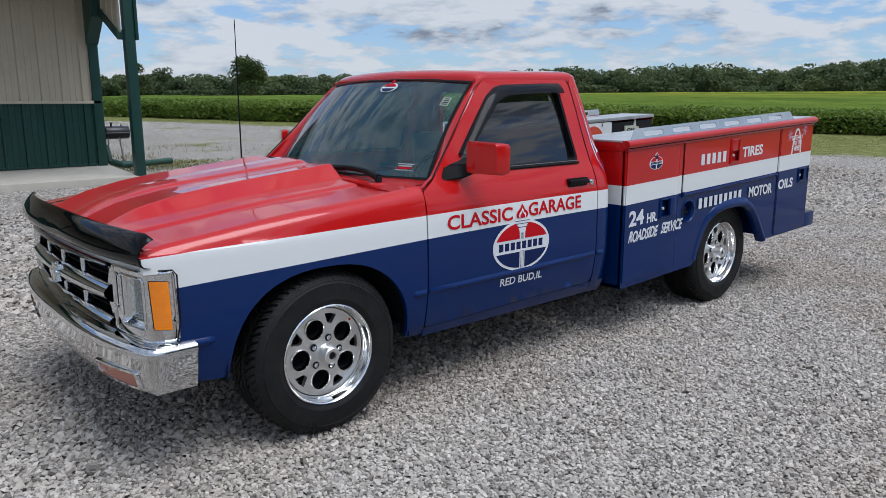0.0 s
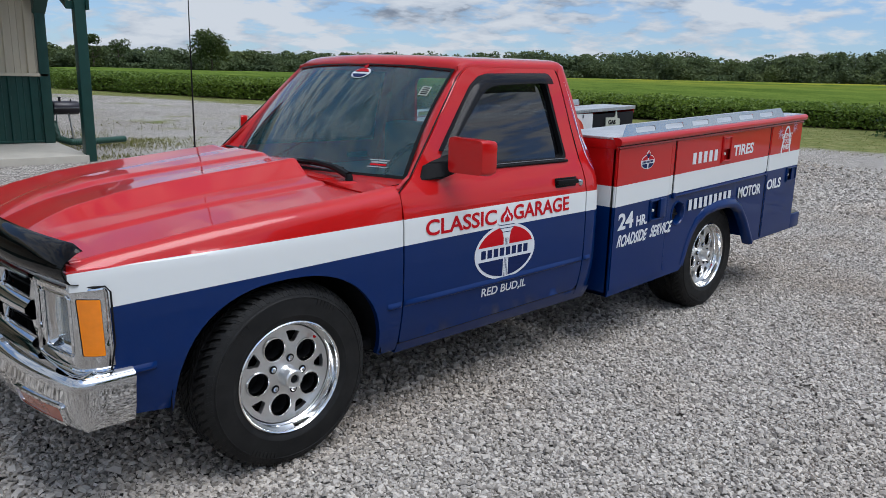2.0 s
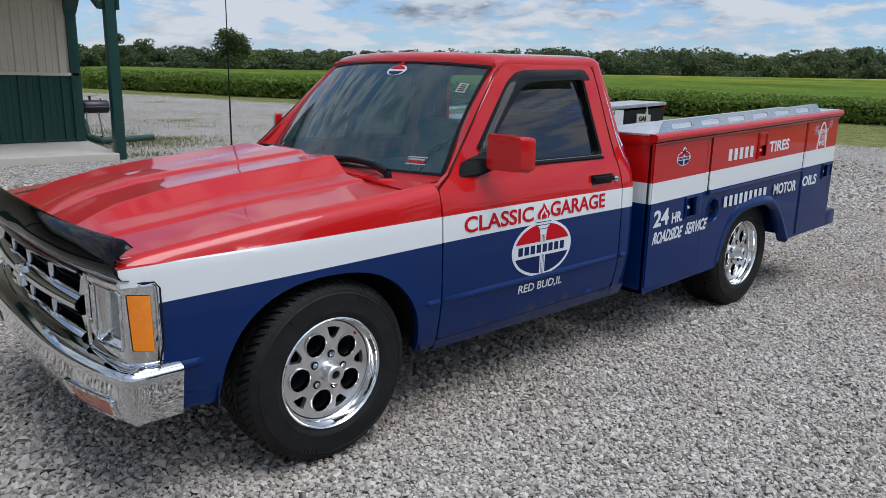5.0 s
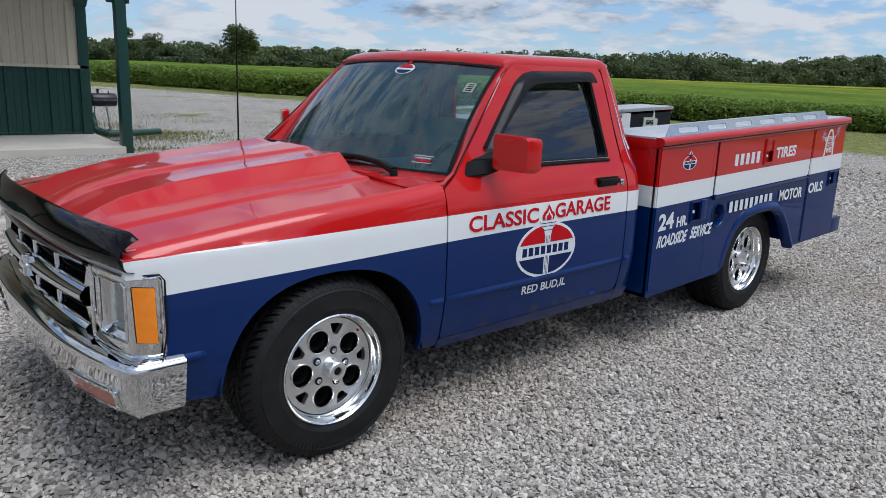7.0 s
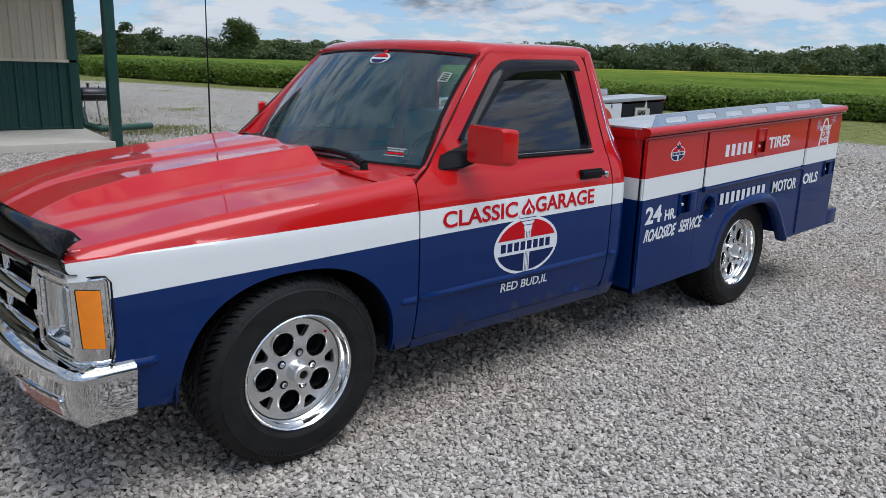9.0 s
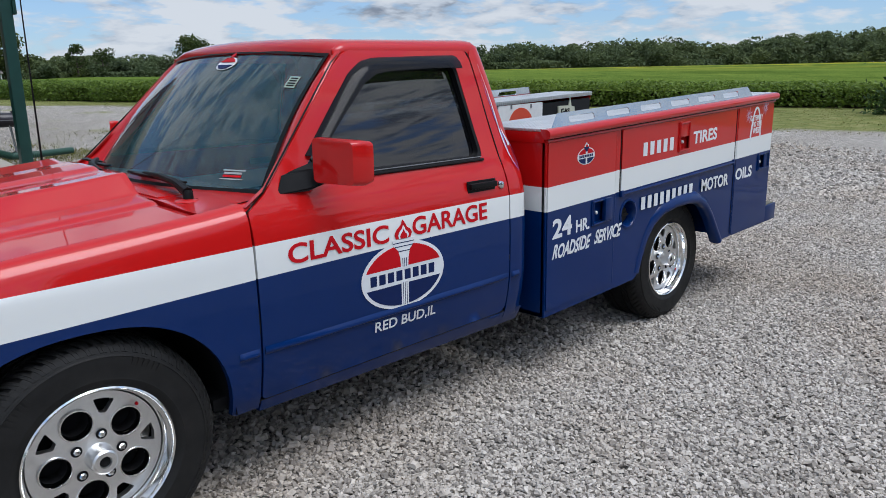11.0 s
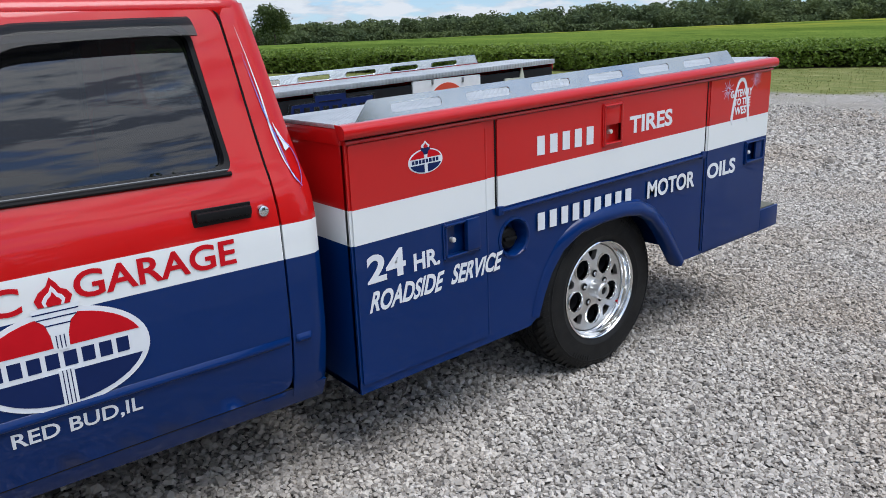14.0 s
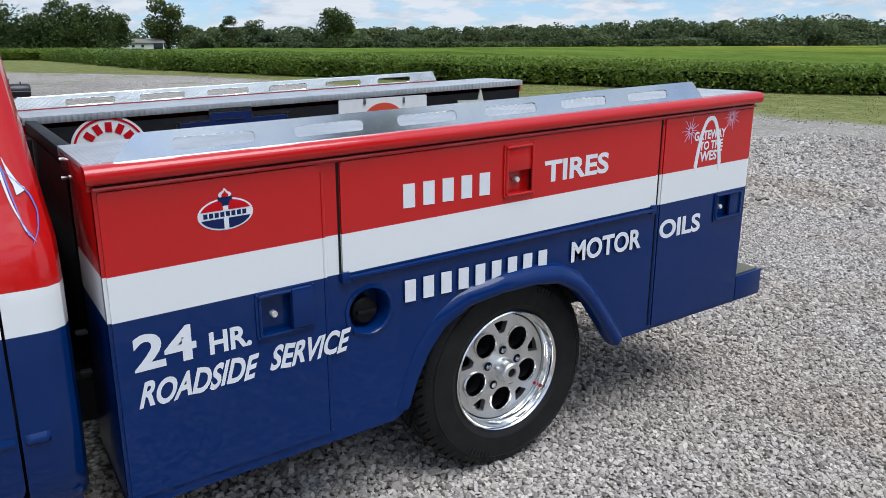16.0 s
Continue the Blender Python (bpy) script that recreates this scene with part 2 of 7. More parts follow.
def stone_mat():
    k = Nodes("crushed_limestone")
    r = k.island()
    tone = k.ramp(r, (0.0, (0.17, 0.156, 0.141)), (0.15, (0.31, 0.288, 0.262)), (0.6, (0.43, 0.402, 0.367)), (1.0, (0.55, 0.517, 0.475)))
    wide = k.ramp(k.noise(0.55, 5.0), (0.34, (0.98, 0.91, 0.835)), (0.56, (1.09, 1.08, 1.065)))
    dust = k.mix(k.noise(60.0, 3.0), (0.75, 0.75, 0.75), (1.15, 1.13, 1.10))
    k.set(Base_Color=k.mix(1.0, k.mix(1.0, tone, wide, "MULTIPLY"), dust, "MULTIPLY"), Roughness=0.85)
    return k.bump(k.noise(300.0, 3.0), 0.25, 0.002).m


STONE = stone_mat()


VERGE = ((-20, 18.0), (3, 16.4), (7, 14.5), (14, 12.6), (22, 10.4), (26, 8.9), (29, 6.5), (33, 2.0), (40, -8.0), (52, -28.0))
FIELD = ((-20, 37.0), (0, 29.0), (7, 25.2), (11, 21.2), (18, 16.5), (24, 12.6), (33, 9.2), (57, 7.6), (61, 0.0), (66, -26.0))


def ground_mat():
    """Gravel in the yard, mown grass along the field, soil under the crop."""
    k = Nodes("yard_ground")
    x, y, z = k.xyz()
    stones = k.n.new("ShaderNodeTexVoronoi")
    stones.inputs["Scale"].default_value = 52.0
    k.l.new(k.place(), stones.inputs["Vector"])
    rnd = k.n.new("ShaderNodeSeparateColor")
    k.l.new(stones.outputs["Color"], rnd.inputs[0])
    tone = k.ramp(rnd.outputs[0], (0.0, (0.26, 0.242, 0.222)), (0.5, (0.565, 0.533, 0.492)), (1.0, (0.79, 0.750, 0.695)))
    # shade in the crevices between stones, put into the colour at cell edges
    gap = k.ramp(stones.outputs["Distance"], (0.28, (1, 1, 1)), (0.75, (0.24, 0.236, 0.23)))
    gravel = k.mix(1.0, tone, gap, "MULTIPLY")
    patch = k.noise(0.35, 6.0, 0.6)
    gravel = k.mix(1.0, gravel, k.ramp(patch, (0.35, (0.82, 0.80, 0.78)), (0.65, (1.0, 1.0, 1.0))), "MULTIPLY")
    lumps = k.ramp(k.noise(7.0, 7.0, 0.75), (0.34, (0.83, 0.822, 0.812)), (0.66, (1.06, 1.052, 1.04)))
    gravel = k.mix(1.0, gravel, lumps, "MULTIPLY")
    clump = k.n.new("ShaderNodeSeparateColor")
    k.l.new(k.cells(13.0, "F1", "Color"), clump.inputs[0])
    gravel = k.mix(1.0, gravel, k.ramp(clump.outputs[0], (0.0, (0.86, 0.86, 0.852)), (0.35, (0.97, 0.97, 0.962)), (1.0, (1.06, 1.055, 1.045))), "MULTIPLY")
    grass = k.ramp(k.noise(2.2, 8.0, 0.7), (0.3, (0.085, 0.105, 0.028)), (0.5, (0.150, 0.165, 0.050)), (0.70, (0.25, 0.235, 0.105)))
    soil = k.ramp(k.noise(1.5, 6.0), (0.3, (0.05, 0.04, 0.028)), (0.7, (0.10, 0.08, 0.055)))
    # grass begins past one curved line across the yard, soil past the next
    wave = k.math("MULTIPLY", k.math("SUBTRACT", k.noise(0.45, 6.0, 0.65), 0.5), 3.0)
    along = k.math("DIVIDE", k.math("ADD", y, 20.0), 90.0, True)

    def line(table):
        stops = [((v + 20.0) / 90.0, ((u + 30.0) / 80.0,) * 3) for v, u in table]
        return k.math("SUBTRACT", k.math("MULTIPLY", k.ramp(along, *stops), 80.0), 30.0)

    edge1 = k.math("ADD", k.math("SUBTRACT", x, line(VERGE)), wave)
    edge2 = k.math("SUBTRACT", x, line(FIELD))
    weeds = k.math("MULTIPLY", k.math("SUBTRACT", k.noise(0.5, 7.0, 0.7), 0.555), 9.0, True)
    far_yard = k.math("MULTIPLY", k.math("SUBTRACT", k.math("ADD", k.math("MULTIPLY", x, 0.3), y), 8.6), 0.4, True)
    col = k.mix(k.math("MULTIPLY", weeds, far_yard), gravel, grass)
    col = k.mix(k.math("MULTIPLY", edge1, 1.2, True), col, grass)
    col = k.mix(k.math("MULTIPLY", edge2, 2.0, True), col, soil)
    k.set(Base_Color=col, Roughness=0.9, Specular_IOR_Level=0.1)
    k.bump(k.math("SUBTRACT", 1.0, stones.outputs["Distance"]), 0.5, 0.012)
    return k.bump(k.noise(9.0, 6.0), 0.15, 0.03).m


def leaf_mat(name, dark, light, yellow=None, gloss_=0.5, own=0.75, lump=0.6, warm=(1.25, 1.12, 0.8)):
    k = Nodes(name)
    r = k.island()
    col = k.ramp(k.math("ADD", k.math("MULTIPLY", r, own), k.math("MULTIPLY", k.noise(lump, 3.0), 1.0 - own)), (0.15, dark), (0.70, light), (1.0, tuple(c * 1.3 for c in light)))
    col = k.mix(k.ramp(k.noise(0.05, 3.0), (0.4, (0, 0, 0)), (0.65, (1, 1, 1))), col, k.mix(1.0, col, warm, "MULTIPLY"))
    if yellow:
        x, y, z = k.xyz()
        far = k.math("MULTIPLY", k.math("SUBTRACT", k.math("ADD", x, k.math("MULTIPLY", y, -0.35)), 55.0), 0.02, True)
        col = k.mix(k.math("MULTIPLY", far, k.math("MULTIPLY", k.math("SUBTRACT", k.noise(0.06, 5.0), 0.42), 6.0, True)), col, yellow)
    k.set(Base_Color=col, Roughness=gloss_, Specular_IOR_Level=0.25)
    back, both = k.n.new("ShaderNodeBsdfTranslucent"), k.n.new("ShaderNodeMixShader")
    k.l.new(col, back.inputs[0])
    both.inputs[0].default_value = 0.42
    k.l.new(k.b.outputs[0], both.inputs[1]), k.l.new(back.outputs[0], both.inputs[2])
    k.l.new(both.outputs[0], k.n["Material Output"].inputs["Surface"])
    return k.m


SOY = leaf_mat("soybean_leaf", (0.075, 0.130, 0.024), (0.150, 0.230, 0.045), (0.34, 0.33, 0.05))
WOOD_LEAF = leaf_mat("woodland_leaf", (0.042, 0.066, 0.036), (0.140, 0.180, 0.084), None, 0.8, 0.16, 0.10, (1.12, 1.08, 0.9))
TREE_LEAF = leaf_mat("tree_leaf", (0.026, 0.046, 0.016), (0.085, 0.120, 0.040), None, 0.8, 0.5, 0.3)
VINE_LEAF = leaf_mat("vine_leaf", (0.018, 0.040, 0.012), (0.055, 0.10, 0.030), None, 0.6)
GRASS_BLADE = leaf_mat("grass_blade", (0.10, 0.115, 0.032), (0.21, 0.21, 0.075), None, 0.7)
BARK = plain("bark", (0.09, 0.07, 0.055), 0.9, spread=0.3, scale=6.0, bump=0.4)
GREEN_METAL = plain("dark_green_ribbed_steel", (0.006, 0.042, 0.034), 0.38, spread=0.2, scale=7.0)
TAN_METAL = plain("tan_ribbed_steel", (0.48, 0.425, 0.32), 0.4, spread=0.08, scale=5.0)
CONCRETE = plain("concrete_slab", (0.42, 0.39, 0.33), 0.9, spread=0.12, scale=5.0, bump=0.2)
GREEN_PIPE = plain("green_corrugated_pipe", (0.014, 0.060, 0.040), 0.5, spread=0.2)
GRILL_BLACK = plain("grill_black_enamel", (0.018, 0.014, 0.020), 0.35, spread=0.2)
HOUSE_WHITE = plain("white_siding", (0.66, 0.66, 0.63), 0.7, spread=0.06, scale=2.0)
HOUSE_ROOF = plain("grey_shingle", (0.18, 0.165, 0.15), 0.9, spread=0.15, scale=3.0)
WINDOW_DARK = plain("dark_window", (0.02, 0.025, 0.03), 0.15, spread=0.2)
POST_WOOD = plain("weathered_post", (0.13, 0.11, 0.09), 0.9, spread=0.25, scale=12.0, bump=0.3)
MAROON = plain("maroon_sign_line", (0.06, 0.02, 0.05), 0.5)
GROUND = ground_mat()

# ---- shape helpers ----
from mathutils.geometry import delaunay_2d_cdt

YC = 0.85  # the truck's middle line


def part(name, bm, material, parent=None, label="", sharp=32.0, smooth=True):
    """Links a bmesh as one mesh object under a thing or a part."""
    me = bpy.data.meshes.new(name)
    bm.normal_update()
    for f in bm.faces:
        f.smooth = smooth
    if smooth:
        limit = radians(sharp)
        for e in bm.edges:
            if len(e.link_faces) == 2 and e.calc_face_angle(0.0) > limit:
                e.smooth = False
    bm.to_mesh(me)
    bm.free()
    for m in material if isinstance(material, (list, tuple)) else [material]:
        me.materials.append(m)
    ob = new(name, me)
    if parent is not None:
        ob.parent = parent
    if label:
        ob["label"] = label
    return ob


def thing(name, label, category, group="", place=(0, 0, 0), kind=""):
    ob = new(name)
    ob.location = place
    return tagged(ob, label, category, group, kind)


def solid(bm, x0, x1, y0, y1, z0, z1, bevel=0.0, turn=None):
    """A box with rounded edges, added to bm."""
    made = bmesh.ops.create_cube(bm, size=1.0)["verts"]
    for v in made:
        v.co = Vector((x0 + (v.co.x + 0.5) * (x1 - x0), y0 + (v.co.y + 0.5) * (y1 - y0), z0 + (v.co.z + 0.5) * (z1 - z0)))
    if bevel:
        edges = list({e for v in made for e in v.link_edges})
        r = bmesh.ops.bevel(bm, geom=edges, offset=bevel, segments=2, affect="EDGES", profile=0.6)
        made = list({v for f in r["faces"] for v in f.verts} | {v for v in made if v.is_valid})
    if turn is not None:
        bmesh.ops.transform(bm, matrix=turn, verts=made)
    return made


def box_part(name, dims, material, parent=None, label="", bevel=0.004, turn=None, move=None):
    bm = bmesh.new()
    solid(bm, *dims, bevel, turn)
    if move:
        move(bm)
    return part(name, bm, material, parent, label)


def grid(bm, rows, closed=False):
    """Faces between rows of points."""
    vs = [[bm.verts.new(p) for p in row] for row in rows]
    for a, b in zip(vs, vs[1:]):
        n = len(a)
        for i in range(n if closed else n - 1):
            j = (i + 1) % n
            if a[i] is not b[i] or a[j] is not b[j]:
                bm.faces.new((a[i], a[j], b[j], b[i]))
    return vs


def thicken(bm, shift):
    """Folds every open edge inwards by the vector that shift(point) gives."""
    edges = [e for e in bm.edges if e.is_boundary]
    made = bmesh.ops.extrude_edge_only(bm, edges=edges)["geom"]
    for v in made:
        if isinstance(v, bmesh.types.BMVert):
            v.co += Vector(shift(v.co))
    bmesh.ops.recalc_face_normals(bm, faces=bm.faces[:])


def inside(p, poly):
    hit, j = False, len(poly) - 1
    for i in range(len(poly)):
        a, b = poly[i], poly[j]
        if (a[1] > p[1]) != (b[1] > p[1]) and p[0] < (b[0] - a[0]) * (p[1] - a[1]) / (b[1] - a[1]) + a[0]:
            hit = not hit
        j = i
    return hit


def densify(poly, step):
    out = []
    for i, a in enumerate(poly):
        b = poly[(i + 1) % len(poly)]
        n = max(1, int(math.hypot(b[0] - a[0], b[1] - a[1]) / step))
        out += [(a[0] + (b[0] - a[0]) * k / n, a[1] + (b[1] - a[1]) * k / n) for k in range(n)]
    return out


def rounded(poly, radius, n=5):
    """A polygon with rounded corners; radius one number or one per corner."""
    out = []
    m = len(poly)
    for i in range(m):
        p, a, b = (Vector(q) for q in (poly[i], poly[i - 1], poly[(i + 1) % m]))
        r = radius[i] if isinstance(radius, (list, tuple)) else radius
        if r <= 0:
            out.append(tuple(p))
            continue
        u, w = a - p, b - p
        d = min(r, u.length * 0.48, w.length * 0.48)
        s, e = p + u.normalized() * d, p + w.normalized() * d
        for k in range(n + 1):
            t = k / n
            out.append(tuple(s * (1 - t) ** 2 + p * 2 * t * (1 - t) + e * t * t))
    return out


def panel(outline, holes, at, step=0.05, fold=None):
    """A skin over a 2D outline with holes, laid on the surface at(u, v); fold: the vector by which its edges turn in."""
    loops = [densify(outline, step)] + [densify(h, step) for h in holes]
    pts, edges = [], []
    for loop in loops:
        s = len(pts)
        pts += loop
        edges += [(s + i, s + (i + 1) % len(loop)) for i in range(len(loop))]
    us, vs = [p[0] for p in outline], [p[1] for p in outline]
    ring = np.array(pts)
    for u in np.arange(min(us) + step / 2, max(us), step):
        for v in np.arange(min(vs) + step / 2, max(vs), step):
            if inside((u, v), outline) and not any(inside((u, v), h) for h in holes):
                if np.min((ring[:, 0] - u) ** 2 + (ring[:, 1] - v) ** 2) > (0.45 * step) ** 2:
                    pts.append((float(u), float(v)))
    verts, _, faces, *_ = delaunay_2d_cdt([Vector(p) for p in pts], edges, [], 0, 1e-6)
    bm = bmesh.new()
    made = [bm.verts.new(at(v.x, v.y)) for v in verts]
    for f in faces:
        c = sum((verts[i] for i in f), Vector((0, 0))) / len(f)
        if inside(c, outline) and not any(inside(c, h) for h in holes):
            try:
                bm.faces.new([made[i] for i in f])
            except ValueError:
                pass
    loose = [v for v in bm.verts if not v.link_faces]
    bmesh.ops.delete(bm, geom=loose, context="VERTS")
    bmesh.ops.recalc_face_normals(bm, faces=bm.faces[:])
    if fold is not None:
        thicken(bm, fold if callable(fold) else (lambda p: fold))
    return bm


def ring(c, r, n=24, sx=1.0, sy=1.0):
    return [(c[0] + r * sx * math.cos(2 * math.pi * i / n), c[1] + r * sy * math.sin(2 * math.pi * i / n)) for i in range(n)]


def tube(bm, path, radius, n=8, cap=True):
    """A round bar along a path; radius one number or a function of 0..1."""
    rows = []
    pts = [Vector(p) for p in path]
    for i, p in enumerate(pts):
        d = (pts[min(i + 1, len(pts) - 1)] - pts[max(i - 1, 0)]).normalized()
        side = d.cross(Vector((0, 0, 1)) if abs(d.z) < 0.9 else Vector((1, 0, 0))).normalized()
        up = side.cross(d)
        r = radius(i / (len(pts) - 1)) if callable(radius) else radius
        rows.append([p + side * r * math.cos(2 * math.pi * k / n) + up * r * math.sin(2 * math.pi * k / n) for k in range(n)])
    vs = grid(bm, rows, True)
    if cap:
        bm.faces.new(vs[0][::-1]), bm.faces.new(vs[-1])


def lathe(bm, profile, n=48, axis="y", centre=(0, 0, 0), wobble=None):
    """Turns a profile of (radius, along) round an axis."""
    rows = []
    for k, (r, a) in enumerate(profile):
        row = []
        for i in range(n):
            rr = r + (wobble(k, i) if wobble else 0.0)
            c, s = rr * math.cos(2 * math.pi * i / n), rr * math.sin(2 * math.pi * i / n)
            p = {"y": (c, a, s), "z": (c, s, a), "x": (a, c, s)}[axis]
            row.append((p[0] + centre[0], p[1] + centre[1], p[2] + centre[2]))
        rows.append(row)
    return grid(bm, rows, True)


def flat_loops(loops, at, depth=0.002):
    """Filled 2D outlines (holes by even-odd), laid on at(u, v, d) and given a thickness."""
    cu = bpy.data.curves.new("outline", "CURVE")
    cu.dimensions, cu.fill_mode = "2D", "BOTH"
    cu.extrude = 0.0
    for loop in loops:
        sp = cu.splines.new("POLY")
        sp.points.add(len(loop) - 1)
        for q, p in zip(sp.points, loop):
            q.co = (p[0], p[1], 0, 1)
        sp.use_cyclic_u = True
    return curve_mesh(cu, at, depth)


def curve_mesh(cu, at, depth):
    ob = bpy.data.objects.new("outline", cu)
    scene.collection.objects.link(ob)
    dg = bpy.context.evaluated_depsgraph_get()
    me = bpy.data.meshes.new_from_object(ob.evaluated_get(dg))
    bm = bmesh.new()
    bm.from_mesh(me)
    bpy.data.objects.remove(ob)
    bpy.data.curves.remove(cu)
    bpy.data.meshes.remove(me)
    bmesh.ops.remove_doubles(bm, verts=bm.verts[:], dist=1e-6)
    edges = [e for e in bm.edges if e.is_boundary]
    made = bmesh.ops.extrude_edge_only(bm, edges=edges)["geom"]
    back = {v for v in made if isinstance(v, bmesh.types.BMVert)}
    for v in bm.verts:
        v.co = Vector(at(v.co.x, v.co.y, 0.0 if v in back else depth))
    bmesh.ops.recalc_face_normals(bm, faces=bm.faces[:])
    return bm


def words(text, x0, x1, z0, z1, at, slant=0.0, rise=0.0, depth=0.0006, bold=0.0, wave=0.0):
    """Lettering fitted into x0..x1 and z0..z1 (at its left end), climbing by rise along it."""
    cu = bpy.data.curves.new("lettering", "FONT")
    cu.body, cu.size, cu.fill_mode, cu.offset = text, 1.0, "BOTH", bold
    cu.resolution_u = 4
    ob = bpy.data.objects.new("lettering", cu)
    scene.collection.objects.link(ob)
    bpy.context.view_layer.update()
    lo = [min(c[i] for c in ob.bound_box) for i in (0, 1)]
    hi = [max(c[i] for c in ob.bound_box) for i in (0, 1)]
    scene.collection.objects.unlink(ob)
    bpy.data.objects.remove(ob)

    def lay(u, v, d):
        a, b = (u - lo[0]) / (hi[0] - lo[0]), (v - lo[1]) / (hi[1] - lo[1])
        x = x0 + a * (x1 - x0) + slant * b * (z1 - z0)
        return at(x, z0 + b * (z1 - z0) + a * rise + wave * math.sin(a * 19.0), d)

    return curve_mesh(cu, lay, depth)


def letter_bars(x0, x1, z0, z1, count, at, rise=0.0, depth=0.0015, gap=0.28):
    """A row of plain bars in place of a name."""
    loops = []
    w = (x1 - x0) / count
    for i in range(count):
        a, b = x0 + i * w, x0 + (i + 1 - gap) * w
        r = rise * i / count
        loops.append([(a, z0 + r), (b, z0 + r), (b, z1 + r), (a, z1 + r)])
    return flat_loops(loops, at, depth)

# ---- ground, field and far woods ----
def ground_height(x, y):
    """Level round the truck, rising a little towards the building; the field climbs gently on."""
    d = max(0.0, x + 0.22 * y - 30.0)
    # the ground sinks a little towards the house
    side = x / max(y, 1.0)
    dip = max(0.0, min(1.0, (0.33 - side) / 0.10)) * max(0.0, min(1.0, (y - 70.0) / 50.0)) * 0.8
    back = max(0.0, y - 60.0)
    return 0.9 * (1 - math.exp(-max(0.0, y - 2.0) / 30.0)) + min(3.6, 0.0088 * max(d, 0.75 * back)) - dip


def ground_sheet():
    def steps(lo, hi, near, n_far):
        a = np.linspace(-near, near, 81)
        b = near + (hi - near) * (np.linspace(0, 1, n_far)[1:] ** 2.2)
        return np.concatenate([-(b[::-1]) * (lo / -hi), a, b])

    xs, ys = steps(-2600, 2600, 60, 40), steps(-2600, 2600, 60, 40)
    bm = bmesh.new()
    grid(bm, [[(x, y, ground_height(x, y)) for x in xs] for y in ys])
    bmesh.ops.recalc_face_normals(bm, faces=bm.faces[:])
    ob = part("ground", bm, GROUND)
    return tagged(ob, "grey limestone gravel yard with mown grass along the field", "ground", kind="structure")


ground_sheet()


def mesh_from(name, verts, faces, material, smooth=False):
    """One big mesh from numpy arrays of corners and equal-sided faces."""
    me = bpy.data.meshes.new(name)
    nf, k = faces.shape
    me.vertices.add(len(verts)), me.loops.add(nf * k), me.polygons.add(nf)
    me.vertices.foreach_set("co", verts.astype(np.float32).ravel())
    me.loops.foreach_set("vertex_index", faces.astype(np.int32).ravel())
    me.polygons.foreach_set("loop_start", (np.arange(nf) * k).astype(np.int32))
    me.polygons.foreach_set("use_smooth", np.full(nf, smooth))
    me.update(calc_edges=True)
    me.materials.append(material)
    return new(name, me)


def gravel(rng):
    """Loose crushed stone over the part of the yard round the truck."""
    stone = np.array([(1, 0.8, -0.7), (-0.8, 1, -0.7), (-1, -0.8, -0.7), (0.8, -1, -0.7), (0.62, 0.55, 0.75), (-0.55, 0.62, 0.75), (-0.62, -0.55, 0.75), (0.55, -0.62, 0.75)], float) * 0.84
    quad = np.array([(4, 5, 6, 7), (0, 1, 5, 4), (1, 2, 6, 5), (2, 3, 7, 6), (3, 0, 4, 7)])
    spots = []
    for x0, x1, y0, y1, gap in ((-1.9, 5.2, -1.4, 0.30, 0.0152), (-1.9, 5.2, 0.30, 0.75, 0.020), (-1.9, 0.3, 0.75, 2.6, 0.0185), (-2.6, -1.9, -1.4, 2.6, 0.018), (-1.0, 6.2, -1.9, -1.4, 0.0155), (5.2, 7.6, -1.4, 2.2, 0.018), (3.4, 5.2, 0.75, 3.2, 0.022), (7.6, 13.5, -2.2, 5.0, 0.035), (-2.6, 1.5, 2.6, 7.5, 0.032), (5.2, 7.6, 2.2, 4.6, 0.026), (1.5, 5.2, 3.2, 7.0, 0.040)):
        gx, gy = np.meshgrid(np.arange(x0, x1, gap), np.arange(y0, y1, gap))
        p = np.stack([gx.ravel(), gy.ravel()], 1)
        p += rng.uniform(-0.42, 0.42, p.shape) * gap
        spots.append(np.column_stack([p, np.full(len(p), gap)]))
    s = np.concatenate(spots)
    # the loose stones thin out away from the truck
    out = np.maximum(np.maximum((s[:, 0] - 9.0) / 4.5, (s[:, 1] - 3.4) / 3.8), 0.0)
    s = s[rng.random(len(s)) > out]
    n = len(s)
    size = s[:, 2] * rng.lognormal(-0.58, 0.22, n)
    shape = stone[None] * rng.uniform(0.78, 1.18, (n, 8, 1)) + rng.uniform(-0.26, 0.26, (n, 8, 3)) * np.array([1.0, 1.0, 0.6])
    shape = shape * np.stack([rng.uniform(0.95, 1.5, n), rng.uniform(0.8, 1.1, n), rng.uniform(0.5, 0.9, n)], 1)[:, None]
    a, b, e = rng.uniform(0, 2 * np.pi, n), rng.normal(0, 0.30, n), rng.normal(0, 0.30, n)
    ca, sa, cb, sb, ce, se = (f(q)[:, None] for q in (a, b, e) for f in (np.cos, np.sin))
    x, y, z = shape[..., 0], shape[..., 1], shape[..., 2]
    x, z = x * cb + z * sb, z * cb - x * sb
    y, z = y * ce + z * se, z * ce - y * se
    x, y = x * ca - y * sa, x * sa + y * ca
    lift = rng.uniform(0.2, 1.1, n) * size + np.array([ground_height(u, v) for u, v in s[:, :2]])
    v = np.stack([x * size[:, None] + s[:, :1], y * size[:, None] + s[:, 1:2], z * size[:, None] + lift[:, None]], -1)
    faces = (quad[None] + 8 * np.arange(n)[:, None, None]).reshape(-1, 4)
    ob = mesh_from("gravel", v.reshape(-1, 3), faces, STONE)
    return tagged(ob, "loose grey crushed limestone gravel on the yard", "gravel", kind="stuff")


gravel(np.random.default_rng(3))


